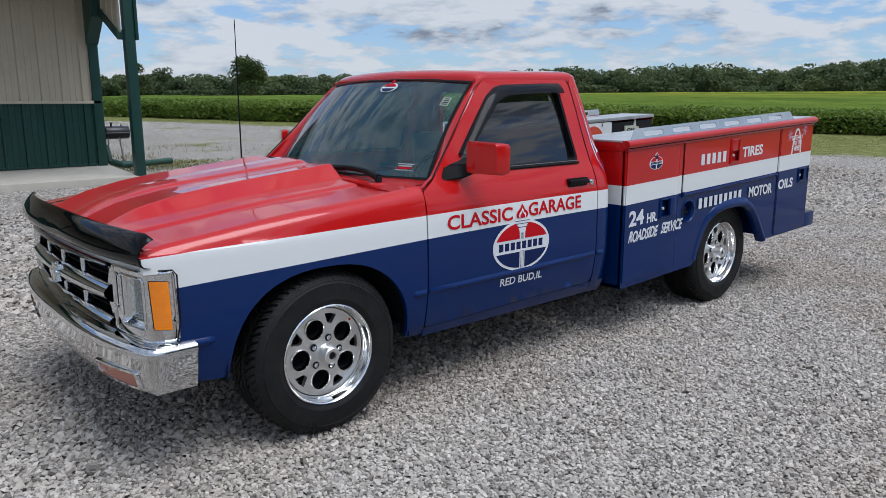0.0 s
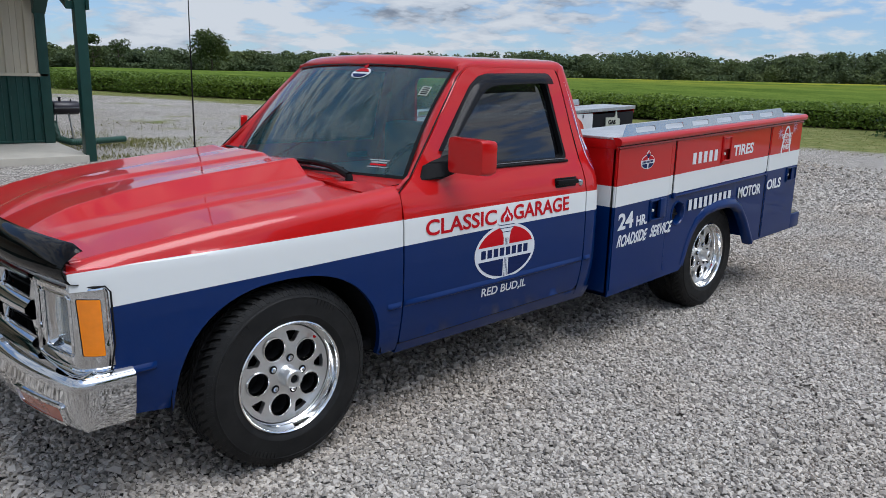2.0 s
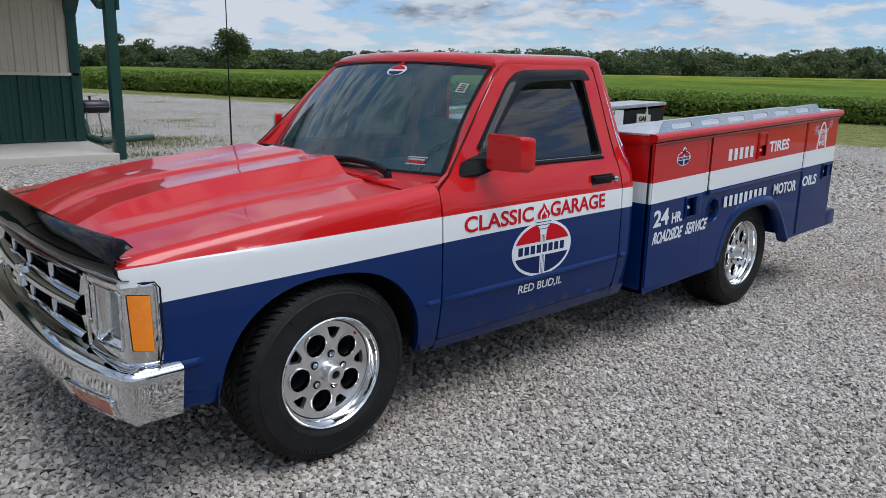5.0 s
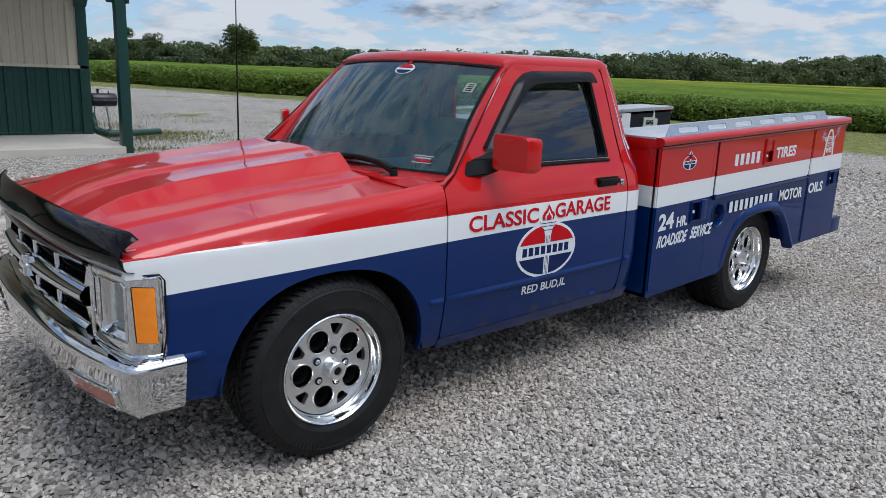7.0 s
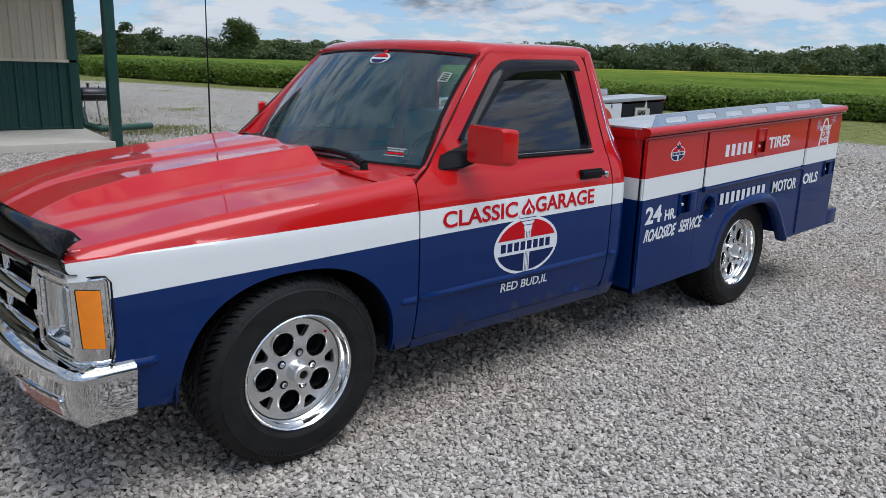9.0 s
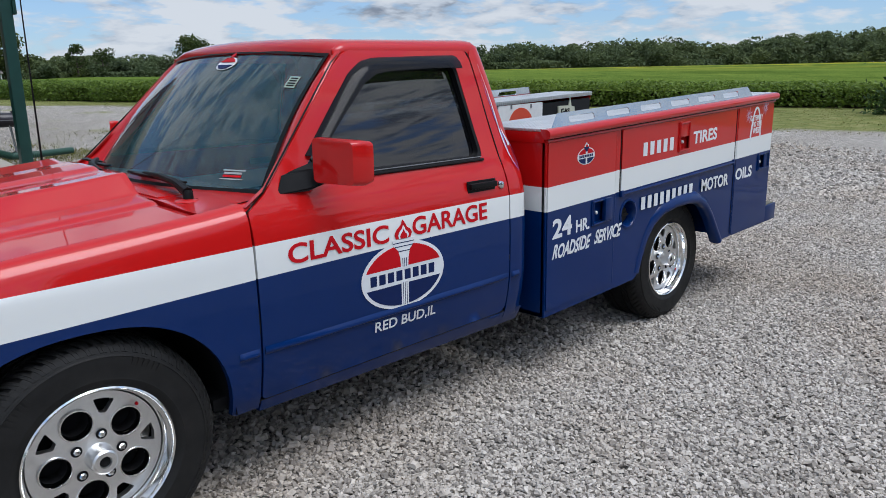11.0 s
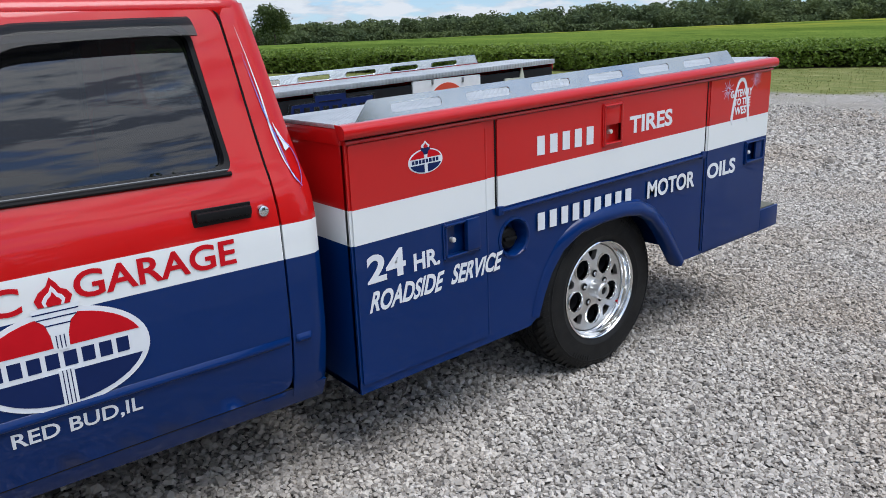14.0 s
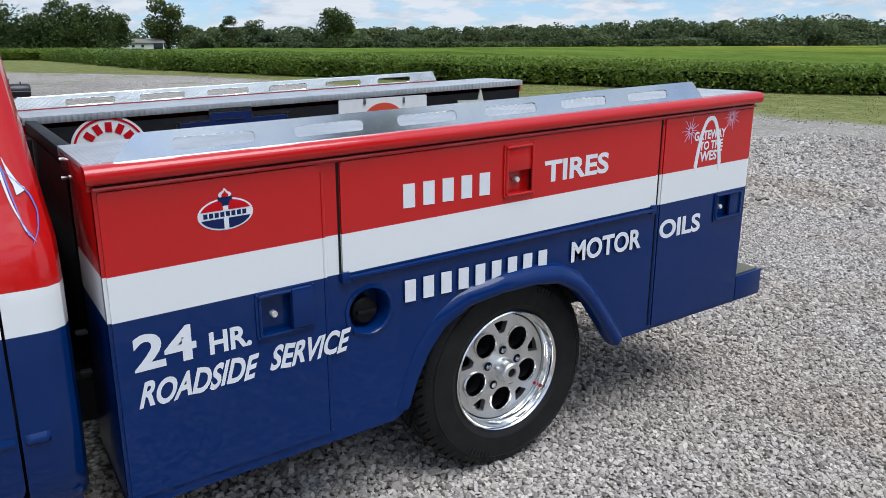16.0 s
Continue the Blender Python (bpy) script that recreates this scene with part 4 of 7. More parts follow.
def windshield():
    bm = bmesh.new()
    grid(bm, [[shield_at(u, v) for u in np.linspace(0.012, 0.988, 33)] for v in np.linspace(0.012, 0.985, 15)])
    bmesh.ops.recalc_face_normals(bm, faces=bm.faces[:])
    w = part("windshield", bm, WINDSHIELD_GLASS, truck, "tinted windshield with stickers", sharp=180)
    # black edge band
    bm = bmesh.new()
    us, vs = [0.0, 0.028, 0.972, 1.0], [0.0, 0.05, 0.955, 1.0]
    rim = lambda f: [shield_at(u, v) + Vector((-0.003, 0, 0.004)) for u, v in f]
    for inner, outer in (((0.011, 0.03, 0.989, 0.972), (0.0, 0.0, 1.0, 1.0)),):
        def loop(a):
            n = 20
            f = [(a[0] + (a[2] - a[0]) * i / n, a[1]) for i in range(n)] + [(a[2], a[1] + (a[3] - a[1]) * i / n) for i in range(n)]
            f += [(a[2] - (a[2] - a[0]) * i / n, a[3]) for i in range(n)] + [(a[0], a[3] - (a[3] - a[1]) * i / n) for i in range(n)]
            return rim(f)
        grid(bm, [loop(outer), loop(inner)], True)
    bmesh.ops.recalc_face_normals(bm, faces=bm.faces[:])
    part("windshield_seal", bm, BLACK_TRIM, w)
    lift = Vector((-0.0022, 0, 0.002))

    def on_glass(u0, v0, w_, h_):
        return lambda a, b, d: shield_at(u0 + a * w_, v0 + b * h_) + lift * (1 + d * 40)

    at = on_glass(0.375, 0.835, 0.105, 0.13)
    part("sticker", flat_loops([ring((0.5, 0.42), 0.5, 30, 1, 0.84)], at, 0.0), LETTER_WHITE, w, "oval torch sticker")
    part("sticker_top", flat_loops([[(0.1, 0.52), (0.9, 0.52), (0.74, 0.72), (0.5, 0.79), (0.26, 0.72)]], at, 0.03), LETTER_RED, w)
    part("sticker_low", flat_loops([[(0.1, 0.32), (0.9, 0.32), (0.74, 0.12), (0.5, 0.05), (0.26, 0.12)]], at, 0.03), LETTER_BLUE, w)
    part("sticker_flame", flat_loops([[(0.42, 0.84), (0.58, 0.84), (0.6, 0.98), (0.5, 1.15), (0.42, 0.98)]], at, 0.03), LETTER_RED, w)
    at = on_glass(0.047, 0.715, 0.036, 0.088)
    part("sticker_paper", flat_loops([[(0, 0), (1, 0), (1, 1), (0, 1)], ], at, 0.0), plain("grey_paper", (0.34, 0.38, 0.32), 0.6), w)
    part("sticker_lines", flat_loops([[(0.12, q), (0.80, q), (0.80, q + 0.07), (0.12, q + 0.07)] for q in (0.14, 0.34, 0.56, 0.78)], at, 0.02), BLACK_TRIM, w)
    at = on_glass(0.064, 0.085, 0.062, 0.062)
    part("sticker_paper", flat_loops([[(0, 0.86), (1, 0.86), (1, 1), (0, 1)], [(0, 0), (1, 0), (1, 0.12), (0, 0.12)], [(0.1, 0.55), (0.9, 0.55), (0.9, 0.75), (0.1, 0.75)]], at, 0.0), plain("grey_sticker", (0.30, 0.31, 0.31), 0.6), w)
    part("sticker_stripe", flat_loops([[(0.1, 0.24), (0.9, 0.24), (0.9, 0.46), (0.1, 0.46)]], at, 0.0), LETTER_RED, w)


windshield()

# door outline, bottom front corner first
DOOR = [(0.486, 0.345), (0.486, 0.940), (0.560, 0.985), (0.935, 1.372), (1.005, 1.420), (1.560, 1.440), (1.600, 1.405), (1.628, 0.98), (1.628, 0.370)]
WINDOW = [(0.690, 1.010), (1.015, 1.350), (1.075, 1.378), (1.480, 1.392), (1.515, 1.365), (1.540, 1.006)]
DOOR_LINE, WINDOW_LINE = rounded(DOOR, [0.02, 0.01, 0.03, 0.05, 0.05, 0.06, 0.06, 0.03, 0.04]), rounded(WINDOW, [0.03, 0.05, 0.05, 0.03, 0.03, 0.04])


def doors():
    for name, s in SIDES:
        at = lambda x, v: flip(s, (x, side_y(x, v) + 0.001, v))
        bm = panel(DOOR_LINE, [WINDOW_LINE], at, 0.045, lambda p: (0, 0.03 * s, 0))
        d = part("door", bm, CAB_PAINT, truck)
        # glass and its rubber
        bm = bmesh.new()
        rows = []
        for v in np.linspace(0.995, 1.400, 14):
            x0, x1 = 0.668 + (v - 1.0) * 0.955, 1.548 - (v - 1.0) * 0.06
            rows.append([flip(s, (x, 0.121 + 0.30 * (v - 1.0) + 0.15 * (v - 1.0) ** 2 + 0.006 * (x - 1.1) ** 2, v)) for x in np.linspace(x0, x1, 22)])
        grid(bm, rows)
        bmesh.ops.recalc_face_normals(bm, faces=bm.faces[:])
        part("door_glass", bm, DARK_GLASS, d, "dark tinted side window", sharp=180)
        c = (1.12, 1.19)
        inner = [(c[0] + (x - c[0]) * 0.972, c[1] + (z - c[1]) * 0.935) for x, z in WINDOW_LINE]
        bm = bmesh.new()
        grid(bm, [[flip(s, (x, side_y(x, v) + d_, v)) for x, v in line] for line, d_ in ((WINDOW_LINE, 0.003), (inner, 0.006), (inner, 0.040))], True)
        bmesh.ops.recalc_face_normals(bm, faces=bm.faces[:])
        part("window_rubber", bm, BLACK_TRIM, d)
        bm = bmesh.new()
        tube(bm, [flip(s, (x, side_y(x, 1.002) - 0.002, 1.003 + 0.004 * (x - 0.7))) for x in np.linspace(0.78, 1.53, 9)], 0.006, 8)
        part("belt_moulding", bm, BLACK_TRIM, d)
        bm = bmesh.new()
        tube(bm, [flip(s, (x, side_y(x, 1.012) - 0.0015, 1.0135 + 0.004 * (x - 0.7))) for x in np.linspace(0.80, 1.525, 9)], 0.0019, 6)
        part("belt_bead", bm, plain("grey_bead", (0.16, 0.165, 0.17), 0.5), d, "thin bright bead")
        # rain visor over the window
        n = 26
        ridge = [(0.735, 1.085), (0.885, 1.240), (0.985, 1.340), (1.050, 1.380), (1.110, 1.393), (1.25, 1.397), (1.40, 1.402), (1.518, 1.404)]
        low = [(0.775, 1.085), (0.930, 1.225), (1.030, 1.310), (1.085, 1.335), (1.130, 1.343), (1.25, 1.350), (1.40, 1.356), (1.522, 1.356)]
        bm = bmesh.new()
        rows = []
        for t in np.linspace(0, 1, n):
            k = t * (len(ridge) - 1)
            a = np.array([np.interp(k, range(len(ridge)), [p[i] for p in ridge]) for i in (0, 1)])
            b = np.array([np.interp(k, range(len(low)), [p[i] for p in low]) for i in (0, 1)])
            row = []
            for u, out in ((0, 0.0), (0.15, 0.016), (0.6, 0.028), (1.0, 0.030)):
                q = a + (b - a) * u
                row.append(flip(s, (q[0], side_y(q[0], q[1]) - out, q[1])))
            rows.append(row)
        grid(bm, rows)
        thicken(bm, lambda p: (0, 0.003 * s, -0.002))
        part("rain_visor", bm, SMOKE_PLASTIC, d, "smoked plastic window visor")
        # handle
        bm = bmesh.new()
        y0 = side_y(1.48, 0.912)
        solid(bm, 1.405, 1.552, *sorted((flip(s, (0, y0 - 0.020, 0))[1], flip(s, (0, y0 + 0.004, 0))[1])), 0.903, 0.926, 0.005)
        solid(bm, 1.400, 1.556, *sorted((flip(s, (0, y0 - 0.004, 0))[1], flip(s, (0, y0 + 0.004, 0))[1])), 0.884, 0.934, 0.003)
        part("door_handle", bm, BLACK_TRIM, d, "black pull handle")
        bm = bmesh.new()
        c = flip(s, (1.588, side_y(1.588, 0.9), 0.903))
        lathe(bm, [(0.0, -0.010 * s), (0.009, -0.010 * s), (0.014, -0.007 * s), (0.017, 0.0), (0.017, 0.004 * s)], 20, "y", c)
        bmesh.ops.recalc_face_normals(bm, faces=bm.faces[:])
        part("door_lock", bm, CHROME, d)
        # mirror
        bm = bmesh.new()
        arm = [flip(s, p) for p in ((0.590, 0.085, 0.972), (0.70, 0.060, 0.984), (0.755, 0.035, 1.000), (0.74, 0.095, 1.005), (0.66, 0.118, 1.060), (0.60, 0.100, 1.000))]
        bot, top = [bm.verts.new(p) for p in arm[:4]], [bm.verts.new((p[0] + 0.034 - 0.05 * (p[0] - 0.6), p[1] + 0.016 * s, p[2] + 0.066)) for p in arm[:4]]
        bm.faces.new(bot[::-1]), bm.faces.new(top)
        for i in range(4):
            bm.faces.new((bot[i], bot[(i + 1) % 4], top[(i + 1) % 4], top[i]))
        bmesh.ops.recalc_face_normals(bm, faces=bm.faces[:])
        bmesh.ops.bevel(bm, geom=bm.edges[:], offset=0.006, segments=2, affect="EDGES")
        part("mirror_bracket", bm, BLACK_TRIM, d)
        bm = bmesh.new()
        sections = ((0.0, 0.060, 0.112, 1.024, 1.126), (0.05, 0.012, 0.140, 1.004, 1.148), (0.55, 0.0, 0.145, 1.000, 1.150), (1.0, 0.004, 0.140, 1.006, 1.146))
        rows = []
        for k, a0, a1, z0, z1 in sections:
            # across from the window (a = 0.145) to outside (a = 0)
            x_out, x_in = 0.762 + 0.075 * k, 0.700 + 0.040 * k
            pts = rounded([(a0, z0), (a1, z0 + 0.006), (a1, z1), (a0, z1 - 0.012)], 0.016, 3)
            rows.append([flip(s, (x_out + (x_in - x_out) * a / 0.145, -0.105 + a, z)) for a, z in pts])
        vs = grid(bm, rows, True)
        bm.faces.new(vs[0][::-1])
        back = bm.faces.new(vs[-1])
        bmesh.ops.recalc_face_normals(bm, faces=bm.faces[:])
        m = part("mirror_housing", bm, RED_PAINT, d, "red painted mirror housing", sharp=40)


doors()


def cab_shell():
    # roof with its rounded edges
    bm = bmesh.new()
    prof = [(0.242, 1.420), (0.246, 1.436), (0.262, 1.450), (0.300, 1.459), (0.40, 1.466), (0.62, 1.473), (0.85, 1.476)]
    prof += [(2 * YC - y, z) for y, z in prof[-2::-1]]
    rows = []
    for t in np.linspace(0, 1, 26):
        row = []
        for y, z in prof:
            u = min(1, max(0, (y - 0.262) / (2 * YC - 0.524)))
            k = (2 * abs(u - 0.5)) ** 2.2
            x0, x1 = 0.880 + 0.068 * k, 1.704
            x = x0 + (x1 - x0) * t
            drop = 0.030 * max(0, 1 - t / 0.10) ** 2 + 0.05 * max(0, (t - 0.93) / 0.07) ** 2
            turn = max(0.0, (x - x1 + 0.07) / 0.07)
            y_ = YC + (y - YC) * (1 - 0.085 * (1 - math.sqrt(max(0.0, 1 - turn * turn))))
            row.append((x, y_, z + 0.016 * (x - 1.25) - drop * (1 if z > 1.44 else 0.4)))
        rows.append(row)
    grid(bm, rows)
    thicken(bm, lambda p: (0, 0, -0.025))
    part("roof", bm, RED_PAINT, truck, "red cab roof", sharp=60)
    # pillars beside the windshield
    for _, s in SIDES:
        bm = bmesh.new()
        rows = []
        for t in np.linspace(0, 1, 18):
            g = shield_at(0.0, t)
            dx, dz = np.interp(t, [0, 0.12, 0.9, 1], [0.484, 0.580, 0.930, 0.985]), np.interp(t, [0, 0.12, 0.9, 1], [0.955, 1.008, 1.370, 1.416])
            e = Vector((dx, side_y(dx, dz) + 0.002, dz))
            m = (g + e) / 2 + Vector((-0.006, -0.010, 0.004))
            rows.append([flip(s, p) for p in (g + Vector((0, 0.012, -0.008)), g, m, e, e + Vector((0.0, 0.02, 0)))])
        grid(bm, rows)
        bmesh.ops.recalc_face_normals(bm, faces=bm.faces[:])
        part("windshield_pillar", bm, RED_PAINT, truck, sharp=60)
        # dark seam between pillar and door
        bm = bmesh.new()
        tube(bm, [flip(s, (x, side_y(x, z) + 0.005, z)) for x, z in [(0.482, 0.33), (0.482, 0.6), (0.482, 0.94), (0.555, 0.990), (0.75, 1.19), (0.930, 1.376), (1.0, 1.425), (1.3, 1.437), (1.562, 1.446), (1.603, 1.41), (1.631, 0.98), (1.631, 0.6), (1.631, 0.368), (1.4, 0.3625), (0.9, 0.3505), (0.482, 0.342)]], 0.0032, 6, False)
        part("door_seal", bm, BLACK_TRIM, truck)
        # rear quarter, rounding into the back wall
        def quarter(x, v, s=s):
            lean = quarter_lean(v)
            if x <= 1.690:
                return flip(s, (x + lean * max(0.0, x - 1.634) / 0.056, side_y(1.63, v), v))
            a = (x - 1.690) / 0.055
            return flip(s, (1.690 + lean + 0.055 * math.sin(a), side_y(1.63, v) + 0.055 * (1 - math.cos(a)), v))
        bm = panel([(1.634, 0.335), (1.776, 0.335), (1.776, 1.440), (1.630, 1.440), (1.607, 1.405), (1.634, 0.98)], [], quarter, 0.03, lambda p: (0.0, 0.01 * s, 0))
        part("rear_quarter", bm, CAB_PAINT, truck)
        # sill under the door
        bm = panel([(0.486, 0.300), (1.74, 0.300), (1.74, 0.366), (0.486, 0.341)], [], lambda x, v: flip(s, (x, side_y(x, v) + 0.002, v)), 0.03, lambda p: (0, 0.05 * s, 0))
        part("sill", bm, BLUE_PAINT, truck)
    # back wall with its window
    def back_at(y, v):
        return (1.742 + quarter_lean(v), y, v)
    y0, y1 = 0.13, 2 * YC - 0.13
    line = [(y0, 0.33), (y1, 0.33), (y1, 0.98), (y1 - 0.16, 1.41), (1.2, 1.452), (0.5, 1.452), (y0 + 0.16, 1.41), (y0, 0.98)]
    hole = rounded([(0.30, 1.05), (1.40, 1.05), (1.36, 1.37), (0.34, 1.37)], 0.05)
    part("back_wall", panel(line, [hole], back_at, 0.08, (-0.02, 0, 0)), CAB_PAINT, truck)
    part("rear_window", panel(hole, [], lambda y, v: (back_at(y, v)[0] - 0.006, y, v), 0.2), WINDSHIELD_GLASS, truck, "rear cab window", sharp=180)
    # inside: floor, dash, bench seat, wheel
    box_part("cab_floor", (0.35, 1.72, 0.12, 1.58, 0.33, 0.37), DARK, truck)
    bm = bmesh.new()
    rows = [[(x, y, z) for y in np.linspace(0.2, 1.5, 9)] for x, z in ((0.46, 0.955), (0.62, 0.955), (0.76, 0.930), (0.80, 0.86), (0.74, 0.70), (0.60, 0.55))]
    grid(bm, rows)
    bmesh.ops.recalc_face_normals(bm, faces=bm.faces[:])
    part("dashboard", bm, DASH, truck)
    bm = bmesh.new()
    solid(bm, 1.10, 1.62, 0.24, 1.46, 0.50, 0.66, 0.05)
    solid(bm, 1.52, 1.68, 0.24, 1.46, 0.60, 1.12, 0.05)
    part("bench_seat", bm, CLOTH, truck)
    bm = bmesh.new()
    tube(bm, [(0.92 + 0.06 * math.sin(a), 0.50 + 0.19 * math.cos(a), 0.90 + 0.17 * math.sin(a)) for a in np.linspace(0, 2 * math.pi, 30)], 0.014, 8, False)
    tube(bm, [(0.74, 0.50, 0.84), (0.91, 0.50, 0.90)], 0.022, 8)
    solid(bm, 0.90, 0.94, 0.33, 0.67, 0.885, 0.925, 0.01)
    part("steering_wheel", bm, BLACK_TRIM, truck)


cab_shell()


def front_end():
    # painted nose between the fenders, mostly behind the deflector
    def nose(y, v):
        d = abs(y - YC) / 0.78
        return (-0.728 + 0.060 * d ** 3 + 0.02 * (v - 0.76), y, v)
    bm = panel(rounded([(0.085, 0.765), (2 * YC - 0.085, 0.765), (2 * YC - 0.10, 0.845), (0.10, 0.845)], 0.01), [], nose, 0.05, (0.03, 0, 0))
    part("nose_panel", bm, CAB_PAINT, truck)
    # smoked deflector on the hood's lip
    bm = bmesh.new()
    rows = []
    for u in np.linspace(0, 1, 41):
        y = 0.058 + (2 * YC - 0.116) * u
        d = abs(2 * u - 1)
        x = -0.775 + 0.082 * d ** 3
        up = 0.012 * (1 - d ** 2)
        edge = 0.016 * max(0, (d - 0.95) / 0.05) ** 2
        end = max(0, (d - 0.86) / 0.14)
        wave = 0.004 * math.cos(d * 9.0)
        rows.append([(x + 0.024, y, 0.790 + up - 0.006 * end), (x + 0.002, y, 0.793 + up - 0.004 * end), (x - 0.010, y, 0.806 + up), (x - 0.013 + wave, y, 0.826 + up), (x - 0.004 + wave, y, 0.848 + up), (x + 0.014 + edge * 0.2, y, 0.872 + up - edge * 0.3), (x + 0.036, y, 0.893 + up - edge), (x + 0.041, y, 0.893 + up - edge)])
    grid(bm, rows)
    thicken(bm, lambda p: (0.004, 0, 0.001))
    part("hood_deflector", bm, DEFLECTOR, truck, "dark smoked acrylic bug deflector", sharp=70)

    # grille: a chrome frame, a middle bar and upright fins over a dark core
    def gx(y):
        d = abs(y - YC) / 0.5
        return -0.742 + 0.030 * d ** 2
    bm = bmesh.new()
    solid(bm, -0.66, -0.60, 0.10, 1.60, 0.53, 0.765, 0.004)
    part("radiator_core", bm, DARK, truck)
    g = part("grille", panel(rounded([(0.325, 0.538), (1.375, 0.538), (1.385, 0.768), (0.315, 0.768)], 0.02),
                             [rounded([(0.362, 0.684), (1.338, 0.684), (1.338, 0.748), (0.362, 0.748)], 0.012), rounded([(0.362, 0.566), (1.338, 0.566), (1.338, 0.628), (0.362, 0.628)], 0.012)],
                             lambda y, v: (gx(y) - 0.006 * math.cos((v - 0.656) * 30), y, v), 0.03, (0.045, 0, 0)), CHROME, truck, "chrome two-row grille")
    for z0, z1 in ((0.684, 0.748), (0.566, 0.628)):
        for i in range(3):
            y = 0.362 + (i + 1) * 0.976 / 4
            bm = bmesh.new()
            solid(bm, gx(y) - 0.002, gx(y) + 0.06, y - 0.010, y + 0.010, z0 - 0.004, z1 + 0.004, 0.003)
            solid(bm, gx(y) - 0.010, gx(y) + 0.02, y - 0.026, y + 0.026, z0 - 0.004, z0 + 0.012, 0.003)
            part("grille_fin", bm, CHROME, g)
    for z in (0.705, 0.726, 0.588, 0.608):
        bm = bmesh.new()
        grid(bm, [[(gx(y) + 0.030, y, z - 0.003) for y in np.linspace(0.365, 1.335, 14)], [(gx(y) + 0.024, y, z) for y in np.linspace(0.365, 1.335, 14)], [(gx(y) + 0.030, y, z + 0.003) for y in np.linspace(0.365, 1.335, 14)]])
        part("grille_bar", bm, BLACK_TRIM, g)
    # rolled bars: a wedge between the rows, a brow above and a lip below
    for name, ring_ in (("grille_wedge", ((0.004, 0.690), (-0.012, 0.686), (-0.030, 0.664), (-0.030, 0.650), (-0.012, 0.626), (0.004, 0.622))),
                        ("grille_brow", ((0.004, 0.770), (-0.012, 0.768), (-0.018, 0.760), (-0.012, 0.750), (0.004, 0.746))),
                        ("grille_lip", ((0.004, 0.570), (-0.010, 0.566), (-0.020, 0.554), (-0.016, 0.540), (0.004, 0.534)))):
        bm = bmesh.new()
        grid(bm, [[(gx(y) + a, y, z) for a, z in ring_] for y in np.linspace(0.335, 1.365, 25)])
        bmesh.ops.recalc_face_normals(bm, faces=bm.faces[:])
        part(name, bm, CHROME, g, sharp=50)
    bm = bmesh.new()
    solid(bm, -0.782, -0.735, 0.832, 0.868, 0.612, 0.694, 0.008)
    solid(bm, -0.786, -0.735, 0.806, 0.894, 0.640, 0.664, 0.008)
    part("emblem", bm, CHROME, g, "small metal emblem")
    for name, s in SIDES:
        fy = lambda y: y if s > 0 else 2 * YC - y
        # bezel that holds the headlight and wraps to the amber lamp
        def bez(u, v):
            # u runs from the grille outwards and round the corner
            if u < 0.235:
                return (-0.708 + 0.035 * (u / 0.235) ** 2, fy(0.320 - u), v)
            a = (u - 0.235)
            return (-0.673 + a * 0.92, fy(0.085 - 0.028 * min(1, a / 0.05)), v)
        out = rounded([(0.0, 0.530), (0.324, 0.526), (0.318, 0.764), (0.0, 0.764)], 0.014)
        lamp_hole = rounded([(0.064, 0.566), (0.212, 0.566), (0.212, 0.742), (0.064, 0.742)], 0.016)
        glass_line = rounded([(0.078, 0.586), (0.200, 0.586), (0.200, 0.732), (0.078, 0.732)], 0.012)
        amber_hole = rounded([(0.245, 0.572), (0.302, 0.568), (0.298, 0.734), (0.238, 0.738)], 0.004)
        slot = rounded([(0.020, 0.62), (0.048, 0.61), (0.048, 0.735), (0.020, 0.74)], 0.01)
        b = part("headlight_bezel", panel(out, [lamp_hole, amber_hole, slot], bez, 0.02, lambda p: (0.04, 0.012 * s, 0)), CHROME, truck)
        for line, r_, m in ((out, 0.0060, CHROME), (lamp_hole, 0.0055, CHROME), (slot, 0.0045, CHROME), (amber_hole, 0.0022, BLACK_TRIM)):
            bm = bmesh.new()
            tube(bm, [bez(u, v) for u, v in densify(line, 0.02) + line[:1]], r_, 8, False)
            part("bezel_bead", bm, m, b)
        bm = bmesh.new()
        rows = [[Vector(bez(u, v)) + Vector((k_, 0, 0)) for u, v in line] for line, k_ in ((lamp_hole, 0.004), ([((u_ + w_) / 2, (v_ + q_) / 2) for (u_, v_), (w_, q_) in zip(lamp_hole, glass_line)], 0.022), (glass_line, 0.026), (glass_line, 0.045))]
        grid(bm, rows, True)
        bmesh.ops.recalc_face_normals(bm, faces=bm.faces[:])
        part("lamp_bowl", bm, CHROME, b, sharp=60)
        h = part("headlight", panel(glass_line, [], lambda u, v: (bez(u, v)[0] + 0.030 - 0.008 * math.sin(math.pi * (v - 0.58) / 0.158), bez(u, v)[1], v), 0.02), CLEAR_LENS, truck, "clear rectangular headlight")
        bm = bmesh.new()
        rows = []
        for t in (0.0, 0.25, 0.5, 0.75, 1.0):
            k = math.sqrt(1 - 0.93 * t * t)
            rows.append([(-0.650 + 0.055 * t, fy(0.183 + (y - 0.183) * k), 0.659 + (z - 0.659) * k) for y, z in rounded([(0.118, 0.584), (0.244, 0.584), (0.244, 0.734), (0.118, 0.734)], 0.012, 3)])
        vs = grid(bm, rows, True)
        bm.faces.new(vs[-1])
        bmesh.ops.recalc_face_normals(bm, faces=bm.faces[:])
        part("reflector", bm, REFLECTOR, h)
